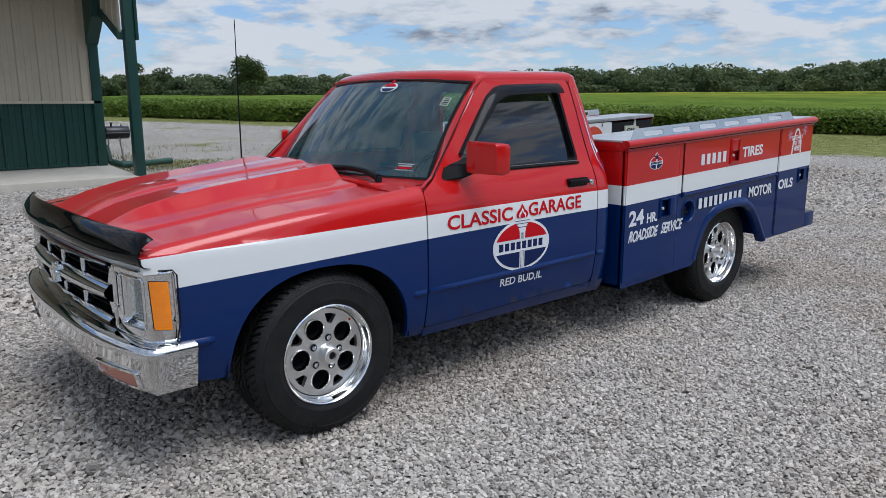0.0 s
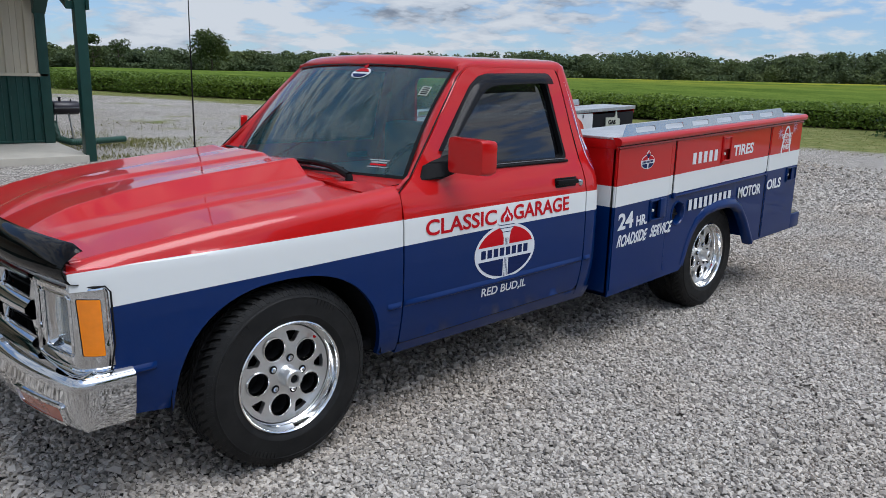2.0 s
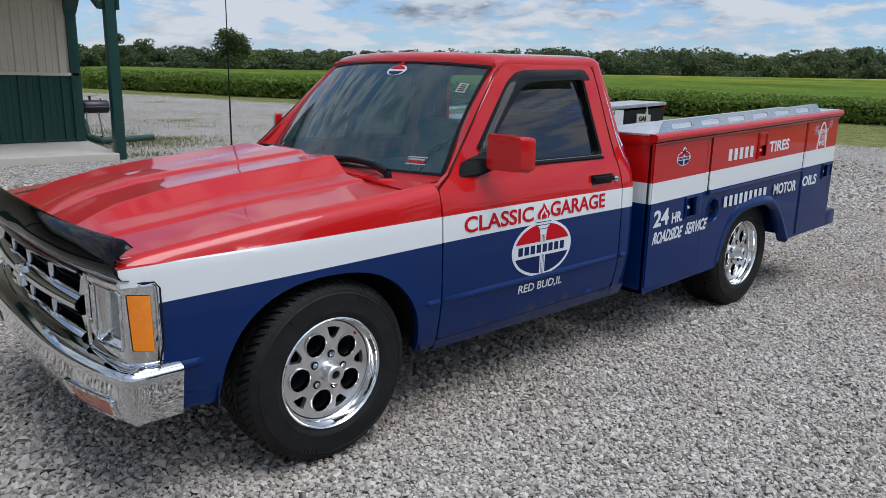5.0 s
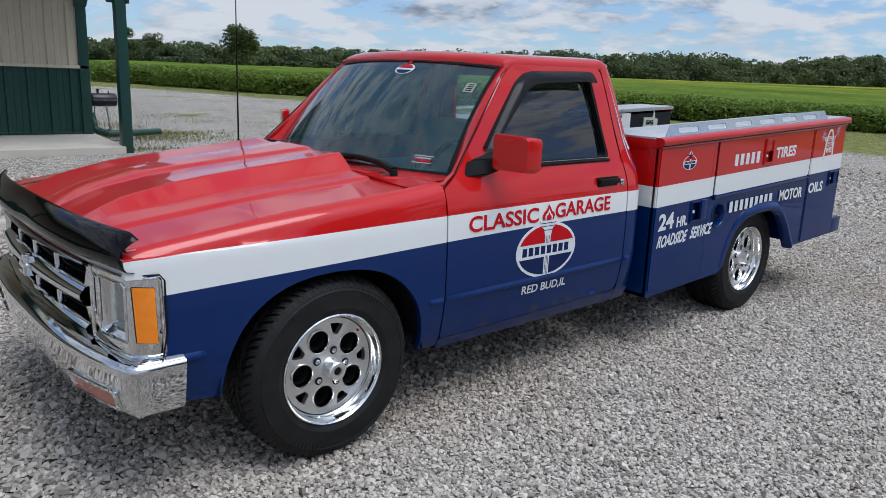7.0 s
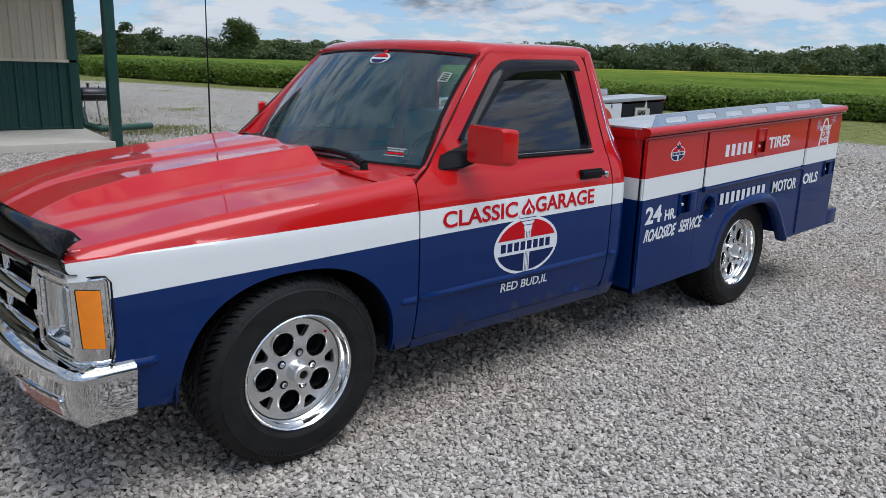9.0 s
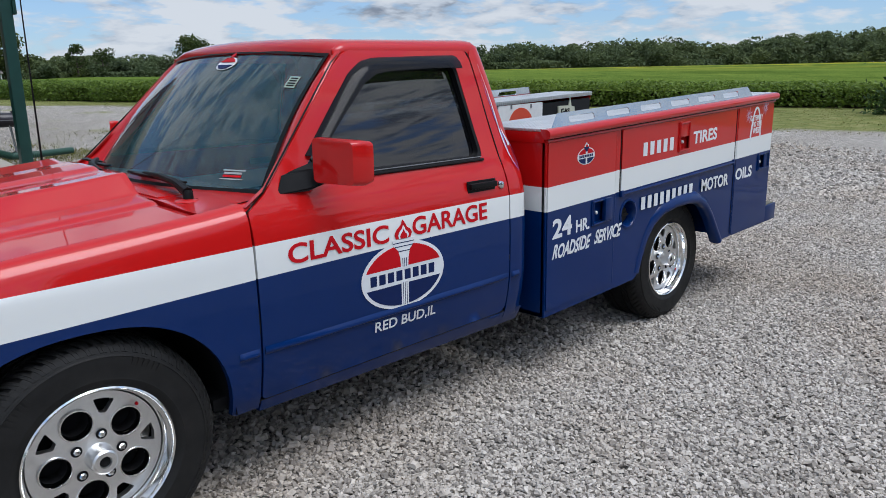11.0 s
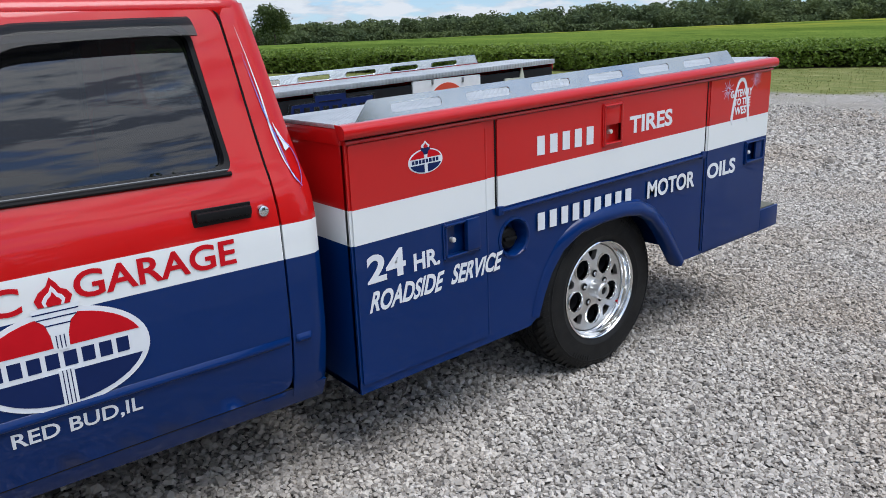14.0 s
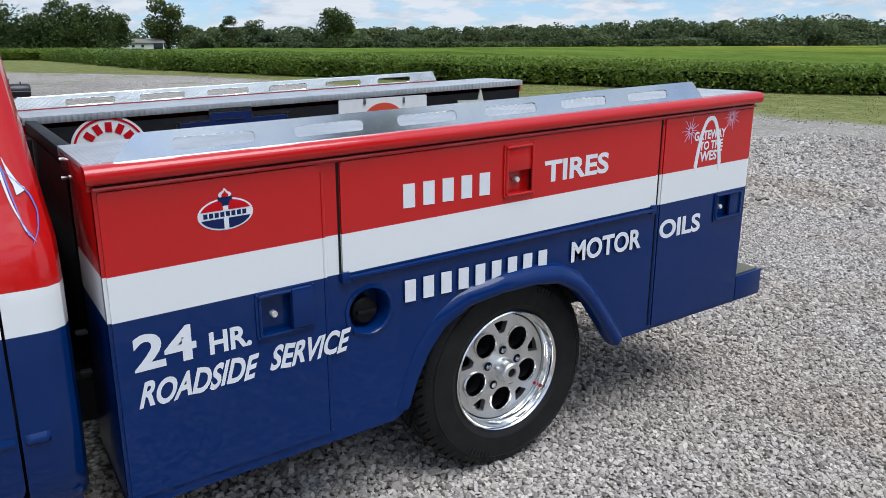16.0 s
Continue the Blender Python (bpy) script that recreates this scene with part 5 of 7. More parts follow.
        part("side_marker", panel(amber_hole, [], lambda u, v: (bez(u, v)[0], bez(u, v)[1] - 0.004 * s, v), 0.02, lambda p: (0.004, 0.02 * s, 0)), AMBER, truck, "amber corner lamp lens")
        bm = bmesh.new()
        tube(bm, [(-0.600, fy(0.050), 0.5245), (-0.586, fy(0.046), 0.60), (-0.588, fy(0.046), 0.755), (-0.60, fy(0.05), 0.772), (-0.68, fy(0.075), 0.774)], 0.0028, 6)
        part("bezel_seal", bm, BLACK_TRIM, truck)
    # lower valance between grille and bumper
    bm = bmesh.new()
    grid(bm, [[(-0.735 + 0.09 * (abs(y - YC) / 0.8) ** 3, y, z) for y in np.linspace(0.12, 1.58, 20)] for z in (0.50, 0.552)])
    thicken(bm, lambda p: (0.05, 0, 0))
    part("bumper_filler", bm, BLACK_TRIM, truck)

    # bumper: a folded chrome section swept round the front, with lamp openings
    def bump_x(u):
        d = abs(2 * u - 1)
        return -0.800 + 0.085 * d ** 3
    prof = [(0.074, 0.524), (0.066, 0.528), (0.022, 0.517), (0.007, 0.511), (0.001, 0.502), (0.000, 0.492), (0.005, 0.476), (0.010, 0.440), (0.018, 0.395), (0.028, 0.358), (0.036, 0.349), (0.048, 0.350)]
    bm = bmesh.new()
    rows = []
    path = [(bump_x(u), 0.055 + (2 * YC - 0.11) * u, 1.0) for u in np.linspace(0, 1, 45)]
    for px, py, _ in path:
        rows.append([(px + a, py, z) for a, z in prof])
    # ends turn back along the flank
    def end_rows(s):
        rs = []
        for t in np.linspace(0, 1, 7)[1:]:
            a = t * math.pi / 2 if t < 0.5 else math.pi / 2 * t
            x = -0.715 + 0.03 * math.sin(min(1, t * 2) * math.pi / 2) + max(0, t - 0.3) * 0.205
            y = 0.055 - 0.032 * (1 - (1 - min(1, t * 2)) ** 2)
            z_in = [(x + d * math.cos(min(1, 2 * t) * math.pi / 2), y + d * math.sin(min(1, 2 * t) * math.pi / 2), z) for d, z in prof]
            rs.append([flip(s, p) for p in z_in])
        return rs
    rows = end_rows(1)[::-1] + rows + end_rows(-1)
    grid(bm, rows)
    bmesh.ops.recalc_face_normals(bm, faces=bm.faces[:])
    b = part("front_bumper", bm, CHROME, truck, "chrome front bumper", sharp=40)
    for _, s in SIDES:
        fy = lambda y: y if s > 0 else 2 * YC - y
        def on_bumper(y, v):
            u = (y - 0.055) / (2 * YC - 0.11)
            k = np.interp(v, [0.349, 0.358, 0.395, 0.44, 0.476], [0.036, 0.028, 0.018, 0.010, 0.005])
            return Vector((bump_x(u) + k, fy(y), v))
        lamp = rounded([(0.125, 0.368), (0.375, 0.362), (0.395, 0.405), (0.125, 0.415)], 0.01)
        rim = rounded([(0.110, 0.358), (0.385, 0.350), (0.412, 0.412), (0.110, 0.426)], 0.014)
        p_ = part("parking_lamp", panel(lamp, [], lambda y, v: on_bumper(y, v) + Vector((-0.003, 0, 0)), 0.04, (0.02, 0, 0)), RED_LENS, b, "orange-red bumper lamp")
        part("lamp_rim", panel(rim, [lamp], lambda y, v: on_bumper(y, v) + Vector((-0.007, 0, 0)), 0.04, (0.012, 0, 0)), CHROME, b)


front_end()


def wipers():
    for y0, y1, x0, x1 in ((0.275, 0.80, 0.395, 0.405), (1.02, 1.44, 0.40, 0.475)):
        bm = bmesh.new()
        lathe(bm, [(0.0, 0.998), (0.011, 0.997), (0.015, 0.988), (0.017, 0.955)], 14, "z", (x0 + 0.01, y0, 0))
        arm = [(x0 + 0.01, y0, 0.990), (x0 + 0.020, y0 + 0.10, 1.010), ((x0 + x1) / 2 + 0.035, (y0 + y1) / 2, 1.016), (x1 + 0.045, y1 - 0.10, 1.010)]
        tube(bm, arm, lambda t: 0.0145 * (1.15 - 0.6 * t), 8)
        tube(bm, [(x0 + 0.040, y0 + 0.12, 1.006), ((x0 + x1) / 2 + 0.048, (y0 + y1) / 2 + 0.05, 1.006), (x1 + 0.055, y1 + 0.06, 1.000)], 0.008, 6)
        for t in (0.35, 0.75):
            y = y0 + (y1 - y0) * t
            solid(bm, x0 + (x1 - x0) * t + 0.028, x0 + (x1 - x0) * t + 0.052, y - 0.09, y + 0.09, 1.004, 1.012, 0.003)
        bmesh.ops.recalc_face_normals(bm, faces=bm.faces[:])
        part("wiper", bm, BLACK_TRIM, truck)
    bm = bmesh.new()
    lathe(bm, [(0.0, 1.012), (0.006, 1.010), (0.011, 0.975), (0.014, 0.95)], 12, "z", (0.345, 1.472, 0))
    tube(bm, [(0.345, 1.472, 1.0), (0.346, 1.472, 1.4), (0.347, 1.471, 1.74)], lambda t: 0.0034 * (1.25 - 0.6 * t), 6)
    part("antenna", bm, BLACK_TRIM, truck, "thin whip antenna")


wipers()


# ---- wheels ----
RIM_SIZE = 0.948


def wheel(s, x, y, z, radius, turn, width=0.235):
    """s: 1 on the left. The rim is the part; tyre, nuts and cap lie under it. y is the rim lip's plane."""
    o = lambda a: y + a * s
    # rim: barrel with a rolled lip
    bm = bmesh.new()
    lathe(bm, [(0.2145, 0.012 * s), (0.2145, 0.002 * s), (0.210, -0.001 * s), (0.205, 0.003 * s), (0.202, 0.012 * s), (0.2015, 0.030 * s), (0.196, 0.036 * s), (0.192, 0.044 * s), (0.189, 0.075 * s), (0.184, 0.100 * s), (0.179, 0.20 * s)], 72, "y", (x, y, z))
    bmesh.ops.recalc_face_normals(bm, faces=bm.faces[:])
    rim = part("wheel", bm, POLISHED, truck, "polished alloy wheel with five round holes", sharp=50)
    # face with round and triangular windows
    loops = [ring((0, 0), 0.188, 64)]
    for i in range(5):
        a = 2 * math.pi * i / 5 + turn
        loops.append(ring((0.116 * math.cos(a), 0.116 * math.sin(a)), 0.0440, 30))
        a += math.pi / 5
        tri = [(0.125, -0.010), (0.125, 0.010), (0.164, 0.030), (0.168, 0.0), (0.164, -0.030)]
        tri = rounded([(r * math.cos(a) - q * math.sin(a), r * math.sin(a) + q * math.cos(a)) for r, q in tri], 0.006, 3)
        loops.append(tri)
    bm = panel(loops[0], loops[1:], lambda u, v: (x + u, o(0.048 - 0.018 * (1 - min(1, math.hypot(u, v) / 0.18))), z + v), 0.014, (0, 0.022 * s, 0))
    part("wheel_face", bm, SATIN_ALLOY, rim, sharp=40)
    for i in range(5):
        a = 2 * math.pi * i / 5 + turn
        bm = bmesh.new()
        c = (x + 0.116 * math.cos(a), 0, z + 0.116 * math.sin(a))
        lathe(bm, [(0.0478, o(0.0428)), (0.0455, o(0.0375)), (0.0425, o(0.0372)), (0.0398, o(0.0415)), (0.0392, o(0.064))], 30, "y", c)
        bmesh.ops.recalc_face_normals(bm, faces=bm.faces[:])
        part("hole_ring", bm, POLISHED, rim, sharp=60)
        # deeper hole wall coloured dark, for the shade inside the hole
        bm = bmesh.new()
        lathe(bm, [(0.0392, o(0.064)), (0.0392, o(0.113))], 24, "y", c)
        part("hole_wall", bm, DARK, rim)
        a += math.pi / 5
        bm = bmesh.new()
        c = (x + 0.066 * math.cos(a), 0, z + 0.066 * math.sin(a))
        lathe(bm, [(0.0, o(0.0270)), (0.0070, o(0.0270)), (0.0105, o(0.0305)), (0.0108, o(0.050))], 6, "y", c)
        bmesh.ops.recalc_face_normals(bm, faces=bm.faces[:])
        part("lug_nut", bm, CHROME, rim)
        # flat dark ring round the nut, painted as the shade of its recess
        bm = bmesh.new()
        lathe(bm, [(0.0158, o(0.0345)), (0.0150, o(0.0338)), (0.0085, o(0.0342))], 20, "y", c)
        part("lug_recess", bm, DARK, rim)
    bm = bmesh.new()
    lathe(bm, [(0.0, o(-0.009)), (0.016, o(-0.009)), (0.0175, o(-0.0165)), (0.030, o(-0.0175)), (0.0355, o(-0.013)), (0.0375, o(-0.004)), (0.0405, o(0.036)), (0.0420, o(0.044)), (0.050, o(0.050))], 40, "y", (x, 0, z))
    bmesh.ops.recalc_face_normals(bm, faces=bm.faces[:])
    part("hub_cap", bm, SATIN_ALLOY, rim)
    bm = bmesh.new()
    lathe(bm, [(0.0, o(-0.0115)), (0.0155, o(-0.0105))], 20, "y", (x, 0, z))
    part("hub_badge", bm, BLACK_TRIM, rim)
    bm = bmesh.new()
    a = turn + (0.08 if x < 1 else -1.52)
    c = (x + 0.172 * math.cos(a), 0, z + 0.172 * math.sin(a))
    lathe(bm, [(0.0, o(0.027)), (0.0046, o(0.028)), (0.0052, o(0.034)), (0.0, o(0.035))], 10, "y", c)
    bmesh.ops.recalc_face_normals(bm, faces=bm.faces[:])
    part("valve_cap", bm, LETTER_RED, rim, "red valve cap")
    # brake and hub behind the holes
    bm = bmesh.new()
    lathe(bm, [(0.0, o(0.115)), (0.150, o(0.115)), (0.155, o(0.125)), (0.155, o(0.16))], 32, "y", (x, 0, z))
    part("brake_drum", bm, DARK, rim)
    # the rim and all on it are a little smaller than the drawing above
    for ob in (rim, *rim.children):
        for v in ob.data.vertices:
            v.co.x, v.co.z = x + (v.co.x - x) * RIM_SIZE, z + (v.co.z - z) * RIM_SIZE
    # tyre
    w, r = width, radius
    f = 0.012
    prof = [(0.194, f + 0.010), (0.201, f - 0.004), (0.208, f - 0.009), (0.221, f - 0.016), (0.226, f - 0.0175), (0.231, f - 0.0165), (r - 0.070, f - 0.020), (r - 0.045, f - 0.016), (r - 0.043, f - 0.0135), (r - 0.030, f - 0.008), (r - 0.018, f + 0.002), (r - 0.007, f + 0.014)]
    base = r - 0.009
    mid = f - 0.012 + w / 2
    tread = [(base - 0.004, f + 0.022), (base, f + 0.036), (base, mid)]
    tread += [(a, 2 * mid - b) for a, b in tread[-2::-1]]
    prof = prof[:-1] + tread + [(a, 2 * mid - b) for a, b in prof[-2::-1]]
    settle = lambda p: (p[0], p[1], p[2] if p[2] > 0.012 else max(0.004, 0.004 + (p[2] - 0.004) * 0.25))
    bm = bmesh.new()
    lathe(bm, [(a, o(b)) for a, b in prof], 96, "y", (x, 0, z))
    for v in bm.verts:
        v.co = settle(v.co)
    bmesh.ops.recalc_face_normals(bm, faces=bm.faces[:])
    part("tyre", bm, RUBBER, rim, "black tyre with block tread", sharp=28)
    # tread: shoulder lugs that run down on the sidewall, staggered blocks between zigzag grooves
    n = 66
    step = 2 * math.pi / n
    shoulder = [(r - 0.036, f - 0.0125), (r - 0.022, f - 0.0045), (r - 0.010, f + 0.009), (r - 0.003, f + 0.021), (r - 0.0005, f + 0.046)]
    inner = [(r, f + 0.053), (r + 0.0003, f + 0.066), (r + 0.0003, f + 0.080)]
    middle = [(r + 0.0003, f + 0.088), (r + 0.0004, mid), (r + 0.0003, 2 * mid - f - 0.088)]
    mirrored = lambda line: [(a, 2 * mid - b) for a, b in line[::-1]]
    bm = bmesh.new()
    for line, shift, skew, share in ((shoulder, 0.0, 2.2, 0.66), (inner, 0.45, -5.5, 0.75), (middle, 0.2, 6.0, 0.76), (mirrored(inner), 0.75, -5.5, 0.75), (mirrored(shoulder), 0.5, 2.2, 0.66)):
        for i in range(n):
            long = 1.0 if i % 3 else 0.86
            for a0, a1 in ((0.0, 0.46), (0.51, 1.0)):
                tops, feet = [], []
                for k in (a0, a1):
                    for rr, b in line:
                        a = (i + shift + share * long * k) * step + skew * (b - line[0][1]) * (1 if line is not middle else 0.6)
                        c, q = math.cos(a), math.sin(a)
                        dip = 0.0 if 0.01 < k < 0.99 else 0.0004
                        tops.append(bm.verts.new(settle((x + (rr - dip) * c, o(b), z + (rr - dip) * q))))
                        low = min(rr - 0.006, base - 0.001)
                        feet.append(bm.verts.new(settle((x + low * c, o(b + (0.004 if b < mid and rr < r - 0.005 else -0.004 if rr < r - 0.005 else 0.0)), z + low * q))))
                m = len(line)
                for j in range(m - 1):
                    bm.faces.new((tops[j], tops[j + 1], tops[m + j + 1], tops[m + j]))
                    for e in (0, m):
                        bm.faces.new((tops[e + j], tops[e + j + 1], feet[e + j + 1], feet[e + j]))
                for e in (0, m - 1):
                    bm.faces.new((tops[e], tops[m + e], feet[m + e], feet[e]))
    bmesh.ops.recalc_face_normals(bm, faces=bm.faces[:])
    part("tread", bm, RUBBER, rim, "sharp-edged tread blocks", smooth=False)
    bm = bmesh.new()
    tube(bm, [(x + (r - 0.047) * math.cos(a), o(f - 0.0165), z + (r - 0.047) * math.sin(a)) for a in np.linspace(0, 2 * math.pi, 73)], 0.0022, 6, False)
    part("sidewall_ridge", bm, RUBBER, rim)
    # raised writing on the sidewall, as plain bars
    for a0, count, rr in ((4.1, 7, r - 0.058), (0.9, 6, r - 0.058), (2.2, 5, r - 0.060)):
        for i in range(count):
            a = a0 + i * 0.055
            bm = bmesh.new()
            m = Matrix.Translation((x + rr * math.cos(a), o(f - 0.0195), z + rr * math.sin(a))) @ Matrix.Rotation(-a + math.pi / 2, 4, "Y")
            solid(bm, -0.005, 0.005, -0.0012, 0.0012, -0.011, 0.011, 0.0, m)
            part("sidewall_bar", bm, RUBBER, rim)


FRONT_HUB, REAR_HUB = (-0.003, 0.337), (2.995, 0.338)
wheel(1, FRONT_HUB[0], 0.052, FRONT_HUB[1], 0.335, 0.72)
wheel(-1, FRONT_HUB[0], 2 * YC - 0.052, FRONT_HUB[1], 0.335, 0.3)
wheel(1, REAR_HUB[0], 0.068, REAR_HUB[1], 0.338, 0.95, 0.255)
wheel(-1, REAR_HUB[0], 2 * YC - 0.068, REAR_HUB[1], 0.338, 0.1, 0.255)


def chassis():
    for y in (0.48, 1.16):
        box_part("frame_rail", (-0.55, 4.05, y - 0.03, y + 0.03, 0.34, 0.47), DARK, truck, bevel=0.006)
    for x, z in ((0.0, 0.335), (2.995, 0.333)):
        bm = bmesh.new()
        tube(bm, [(x, 0.22, z), (x, 1.48, z)], 0.04, 12)
        part("axle", bm, DARK, truck)
    box_part("fuel_tank", (2.0, 2.55, 0.30, 0.62, 0.30, 0.46), DARK, truck, bevel=0.02)
    box_part("engine_pan", (-0.35, 0.5, 0.5, 1.2, 0.28, 0.6), DARK, truck, bevel=0.03)
    bm = bmesh.new()
    tube(bm, [(0.6, 1.0, 0.28), (2.3, 1.05, 0.28), (2.8, 1.05, 0.42), (3.2, 1.05, 0.44), (3.9, 1.1, 0.36)], 0.03, 10)
    part("exhaust_pipe", bm, DARK, truck)
    for _, s in SIDES:
        p = [flip(s, q) for q in ((1.79, 0.16, 0.70), (1.79, 0.16, 0.60))]
        for q in p:
            box_part("mount_bracket", (q[0] - 0.014, q[0] + 0.012, q[1] - 0.006, q[1] + 0.02, q[2] - 0.004, q[2] + 0.004), BLACK_STEEL, truck, bevel=0.003)


chassis()


# dark sheets added so that the gap behind the cab reads as shade
box_part("gap_panel", (1.746, 1.822, 1.16, 1.174, 0.60, 1.05), DARK, truck, bevel=0.003)
box_part("gap_panel", (1.746, 2.30, 1.175, 1.19, 0.24, 0.60), DARK, truck, bevel=0.003)


def creases():
    """The pressed line low along the flank."""
    line = lambda x: 0.507 + 0.0105 * x
    for _, s in SIDES:
        for x0, x1 in ((-0.585, -0.47), (0.405, 0.474), (0.492, 1.622), (1.642, 1.690)):
            bm = bmesh.new()
            xs = np.linspace(x0, x1, 14)
            rows = []
            for dz, out in ((-0.010, 0.0005), (-0.005, -0.0085), (-0.001, -0.0100), (0.006, -0.0070), (0.016, 0.0005)):
                rows.append([flip(s, (x, side_y(x, line(x) + dz) + out * min(1.0, 6 * min(x - x0, x1 - x) / (x1 - x0) + 0.25), line(x) + dz)) for x in xs])
            grid(bm, rows)
            bmesh.ops.recalc_face_normals(bm, faces=bm.faces[:])
            part("body_crease", bm, BLUE_PAINT, truck, sharp=90)


creases()

# ---- the service boxes behind the cab ----
def shear(x, y, z):
    """The boxes climb a little towards the tail."""
    return (x, y, z + BOX_K * (x - 1.84))


def lean(bm):
    for v in bm.verts:
        v.co.z += BOX_K * (v.co.x - 1.84)


BX0, BX1, BOT, TOP, DEPTH = 1.825, 4.060, 0.300, 1.070, 0.335
REAR_ARCH = [(2.572, 0.322), (2.602, 0.402), (2.640, 0.476), (2.700, 0.547), (2.785, 0.592), (2.900, 0.608), (3.020, 0.606), (3.110, 0.592), (3.185, 0.554), (3.250, 0.488), (3.318, 0.395), (3.375, 0.315)]
DOORS = (("front", 1.833, 2.332, 0.330, 1.050), ("middle", 2.386, 3.548, 0.748, 1.050), ("rear", 3.582, 4.050, 0.322, 1.050))
LATCHES = {"front": (2.150, 2.305, 0.640, 0.762), "middle": (2.898, 3.012, 0.882, 1.040), "rear": (3.870, 4.030, 0.655, 0.762)}


def box_unit(s):
    fy = lambda y: y if s > 0 else 2 * YC - y
    depth = DEPTH + (0.050 if s > 0 else 0.0)
    at = lambda x, v, y=0.006: shear(x, fy(y), v)
    # outer wall with the wheel opening and the filler hole
    arch_line = list(REAR_ARCH)
    out = [(BX0, BOT), (2.535, BOT)] + arch_line + [(3.400, 0.320), (3.43, 0.312), (BX1, 0.306), (BX1, TOP), (BX0, TOP)]
    filler = ring((2.463, 0.645), 0.060, 28)
    hole = [filler] if s > 0 else []
    for a0, a1, b0, b1 in LATCHES.values():
        hole.append([(a0 + 0.006, b0 + 0.006), (a1 - 0.006, b0 + 0.006), (a1 - 0.006, b1 - 0.006), (a0 + 0.006, b1 - 0.006)])
    bm = panel(out, hole, at, 0.07, lambda p: (0, 0.020 * s, 0))
    body = part("service_box", bm, BOX_PAINT, truck, "steel utility box with three doors", sharp=35)
    # other walls
    for x in (BX0, BX1 - 0.006):
        bm = bmesh.new()
        solid(bm, x, x + 0.006, *sorted((fy(0.012), fy(depth))), BOT, TOP, 0.002)
        lean(bm)
        part("end_wall", bm, BOX_PAINT, body, sharp=20)
    bm = bmesh.new()
    solid(bm, BX0, BX1, *sorted((fy(depth), fy(depth + 0.012))), 0.50, TOP - 0.004, 0.002)
    lean(bm)
    part("inner_wall", bm, BLACK_STEEL, body, "black inner wall")
    bm = bmesh.new()
    solid(bm, BX0, 2.55, *sorted((fy(0.012), fy(depth))), BOT, BOT + 0.02, 0.002)
    lean(bm)
    part("box_floor", bm, BLUE_PAINT, body)
    bm = bmesh.new()
    solid(bm, 3.585, BX1, *sorted((fy(0.012), fy(depth))), BOT + 0.010, BOT + 0.03, 0.002)
    solid(bm, 3.580, 3.586, *sorted((fy(0.012), fy(depth))), BOT + 0.010, 0.70, 0.001)
    lean(bm)
    part("box_floor", bm, BLUE_PAINT, body)
    # wheel house inside the opening
    bm = bmesh.new()
    c = (2.985, 0.0)
    wide = [(c[0] + (x - c[0]) * 1.02, z + 0.006) for x, z in REAR_ARCH]
    grid(bm, [[shear(x, fy(y), z) for x, z in wide if x < 3.16] for y in (0.014, 0.12, 0.40)])
    part("wheel_liner", bm, DARK, body)
    # flare round the opening
    bm = bmesh.new()
    rows = []
    line = []
    for i, p in enumerate(REAR_ARCH[:-1]):
        q = REAR_ARCH[i + 1]
        for k in range(4):
            line.append((p[0] + (q[0] - p[0]) * k / 4, p[1] + (q[1] - p[1]) * k / 4))
    line.append(REAR_ARCH[-1])
    for i, p in enumerate(line):
        a, b = line[max(0, i - 2)], line[min(len(line) - 1, i + 2)]
        t = Vector((b[0] - a[0], b[1] - a[1])).normalized()
        nrm = Vector((-t.y, t.x))
        w = 0.034 + 0.026 * min(1.0, i / len(line) * 1.6)
        k = min(1.0, max(0.0, (i - 9) / 13.0))
        k = k * k * (3 - 2 * k)
        proud = 0.022 + 0.020 * i / len(line)
        row = []
        for out_, y in ((-0.004, 0.012), (-0.006, -proud * 0.6), (0.004, -proud), (w * 0.45, -proud * 0.95), (w * 0.85, -proud * 0.45), (w, 0.006)):
            row.append(shear(p[0] + nrm.x * out_, fy(0.004 + y * (0.10 + 0.90 * k)), p[1] + nrm.y * out_))
        rows.append(row)
    grid(bm, rows)
    bmesh.ops.recalc_face_normals(bm, faces=bm.faces[:])
    part("wheel_flare", bm, BLUE_PAINT, body, "blue rolled wheel flare", sharp=70)
    # lid: rolled rail and tread plate
    bm = bmesh.new()
    prof = [(0.012, 1.068), (-0.010, 1.068), (-0.019, 1.073), (-0.022, 1.086), (-0.018, 1.100), (-0.006, 1.107), (0.012, 1.108), (0.03, 1.108)]
    rows = [[shear(x, fy(y), z) for y, z in prof] for x in np.linspace(BX0 - 0.012, BX1 + 0.012, 9)]
    vs = grid(bm, rows)
    for e in (vs[0], vs[-1]):
        bm.faces.new(e)
    bmesh.ops.recalc_face_normals(bm, faces=bm.faces[:])
    part("top_rail", bm, RED_PAINT, body, "red rolled lid edge", sharp=50)
    bm = bmesh.new()
    solid(bm, BX0 - 0.010, BX1 + 0.010, *sorted((fy(0.024), fy(depth + 0.02))), 1.098, 1.110, 0.003)
    lean(bm)
    part("lid", bm, TREAD_PLATE, body, "aluminium tread plate lid")
    for xa in (BX0 - 0.009, BX1 - 0.002):
        bm = bmesh.new()
        solid(bm, xa, xa + 0.011, *sorted((fy(0.013), fy(depth + 0.012))), 1.052, 1.0975, 0.003)
        lean(bm)
        part("end_rail", bm, RED_PAINT, body)
    bm = bmesh.new()
    solid(bm, BX0 - 0.010, BX1 + 0.010, *sorted((fy(depth + 0.0205), fy(depth + 0.0235))), 1.084, 1.1095, 0.001)
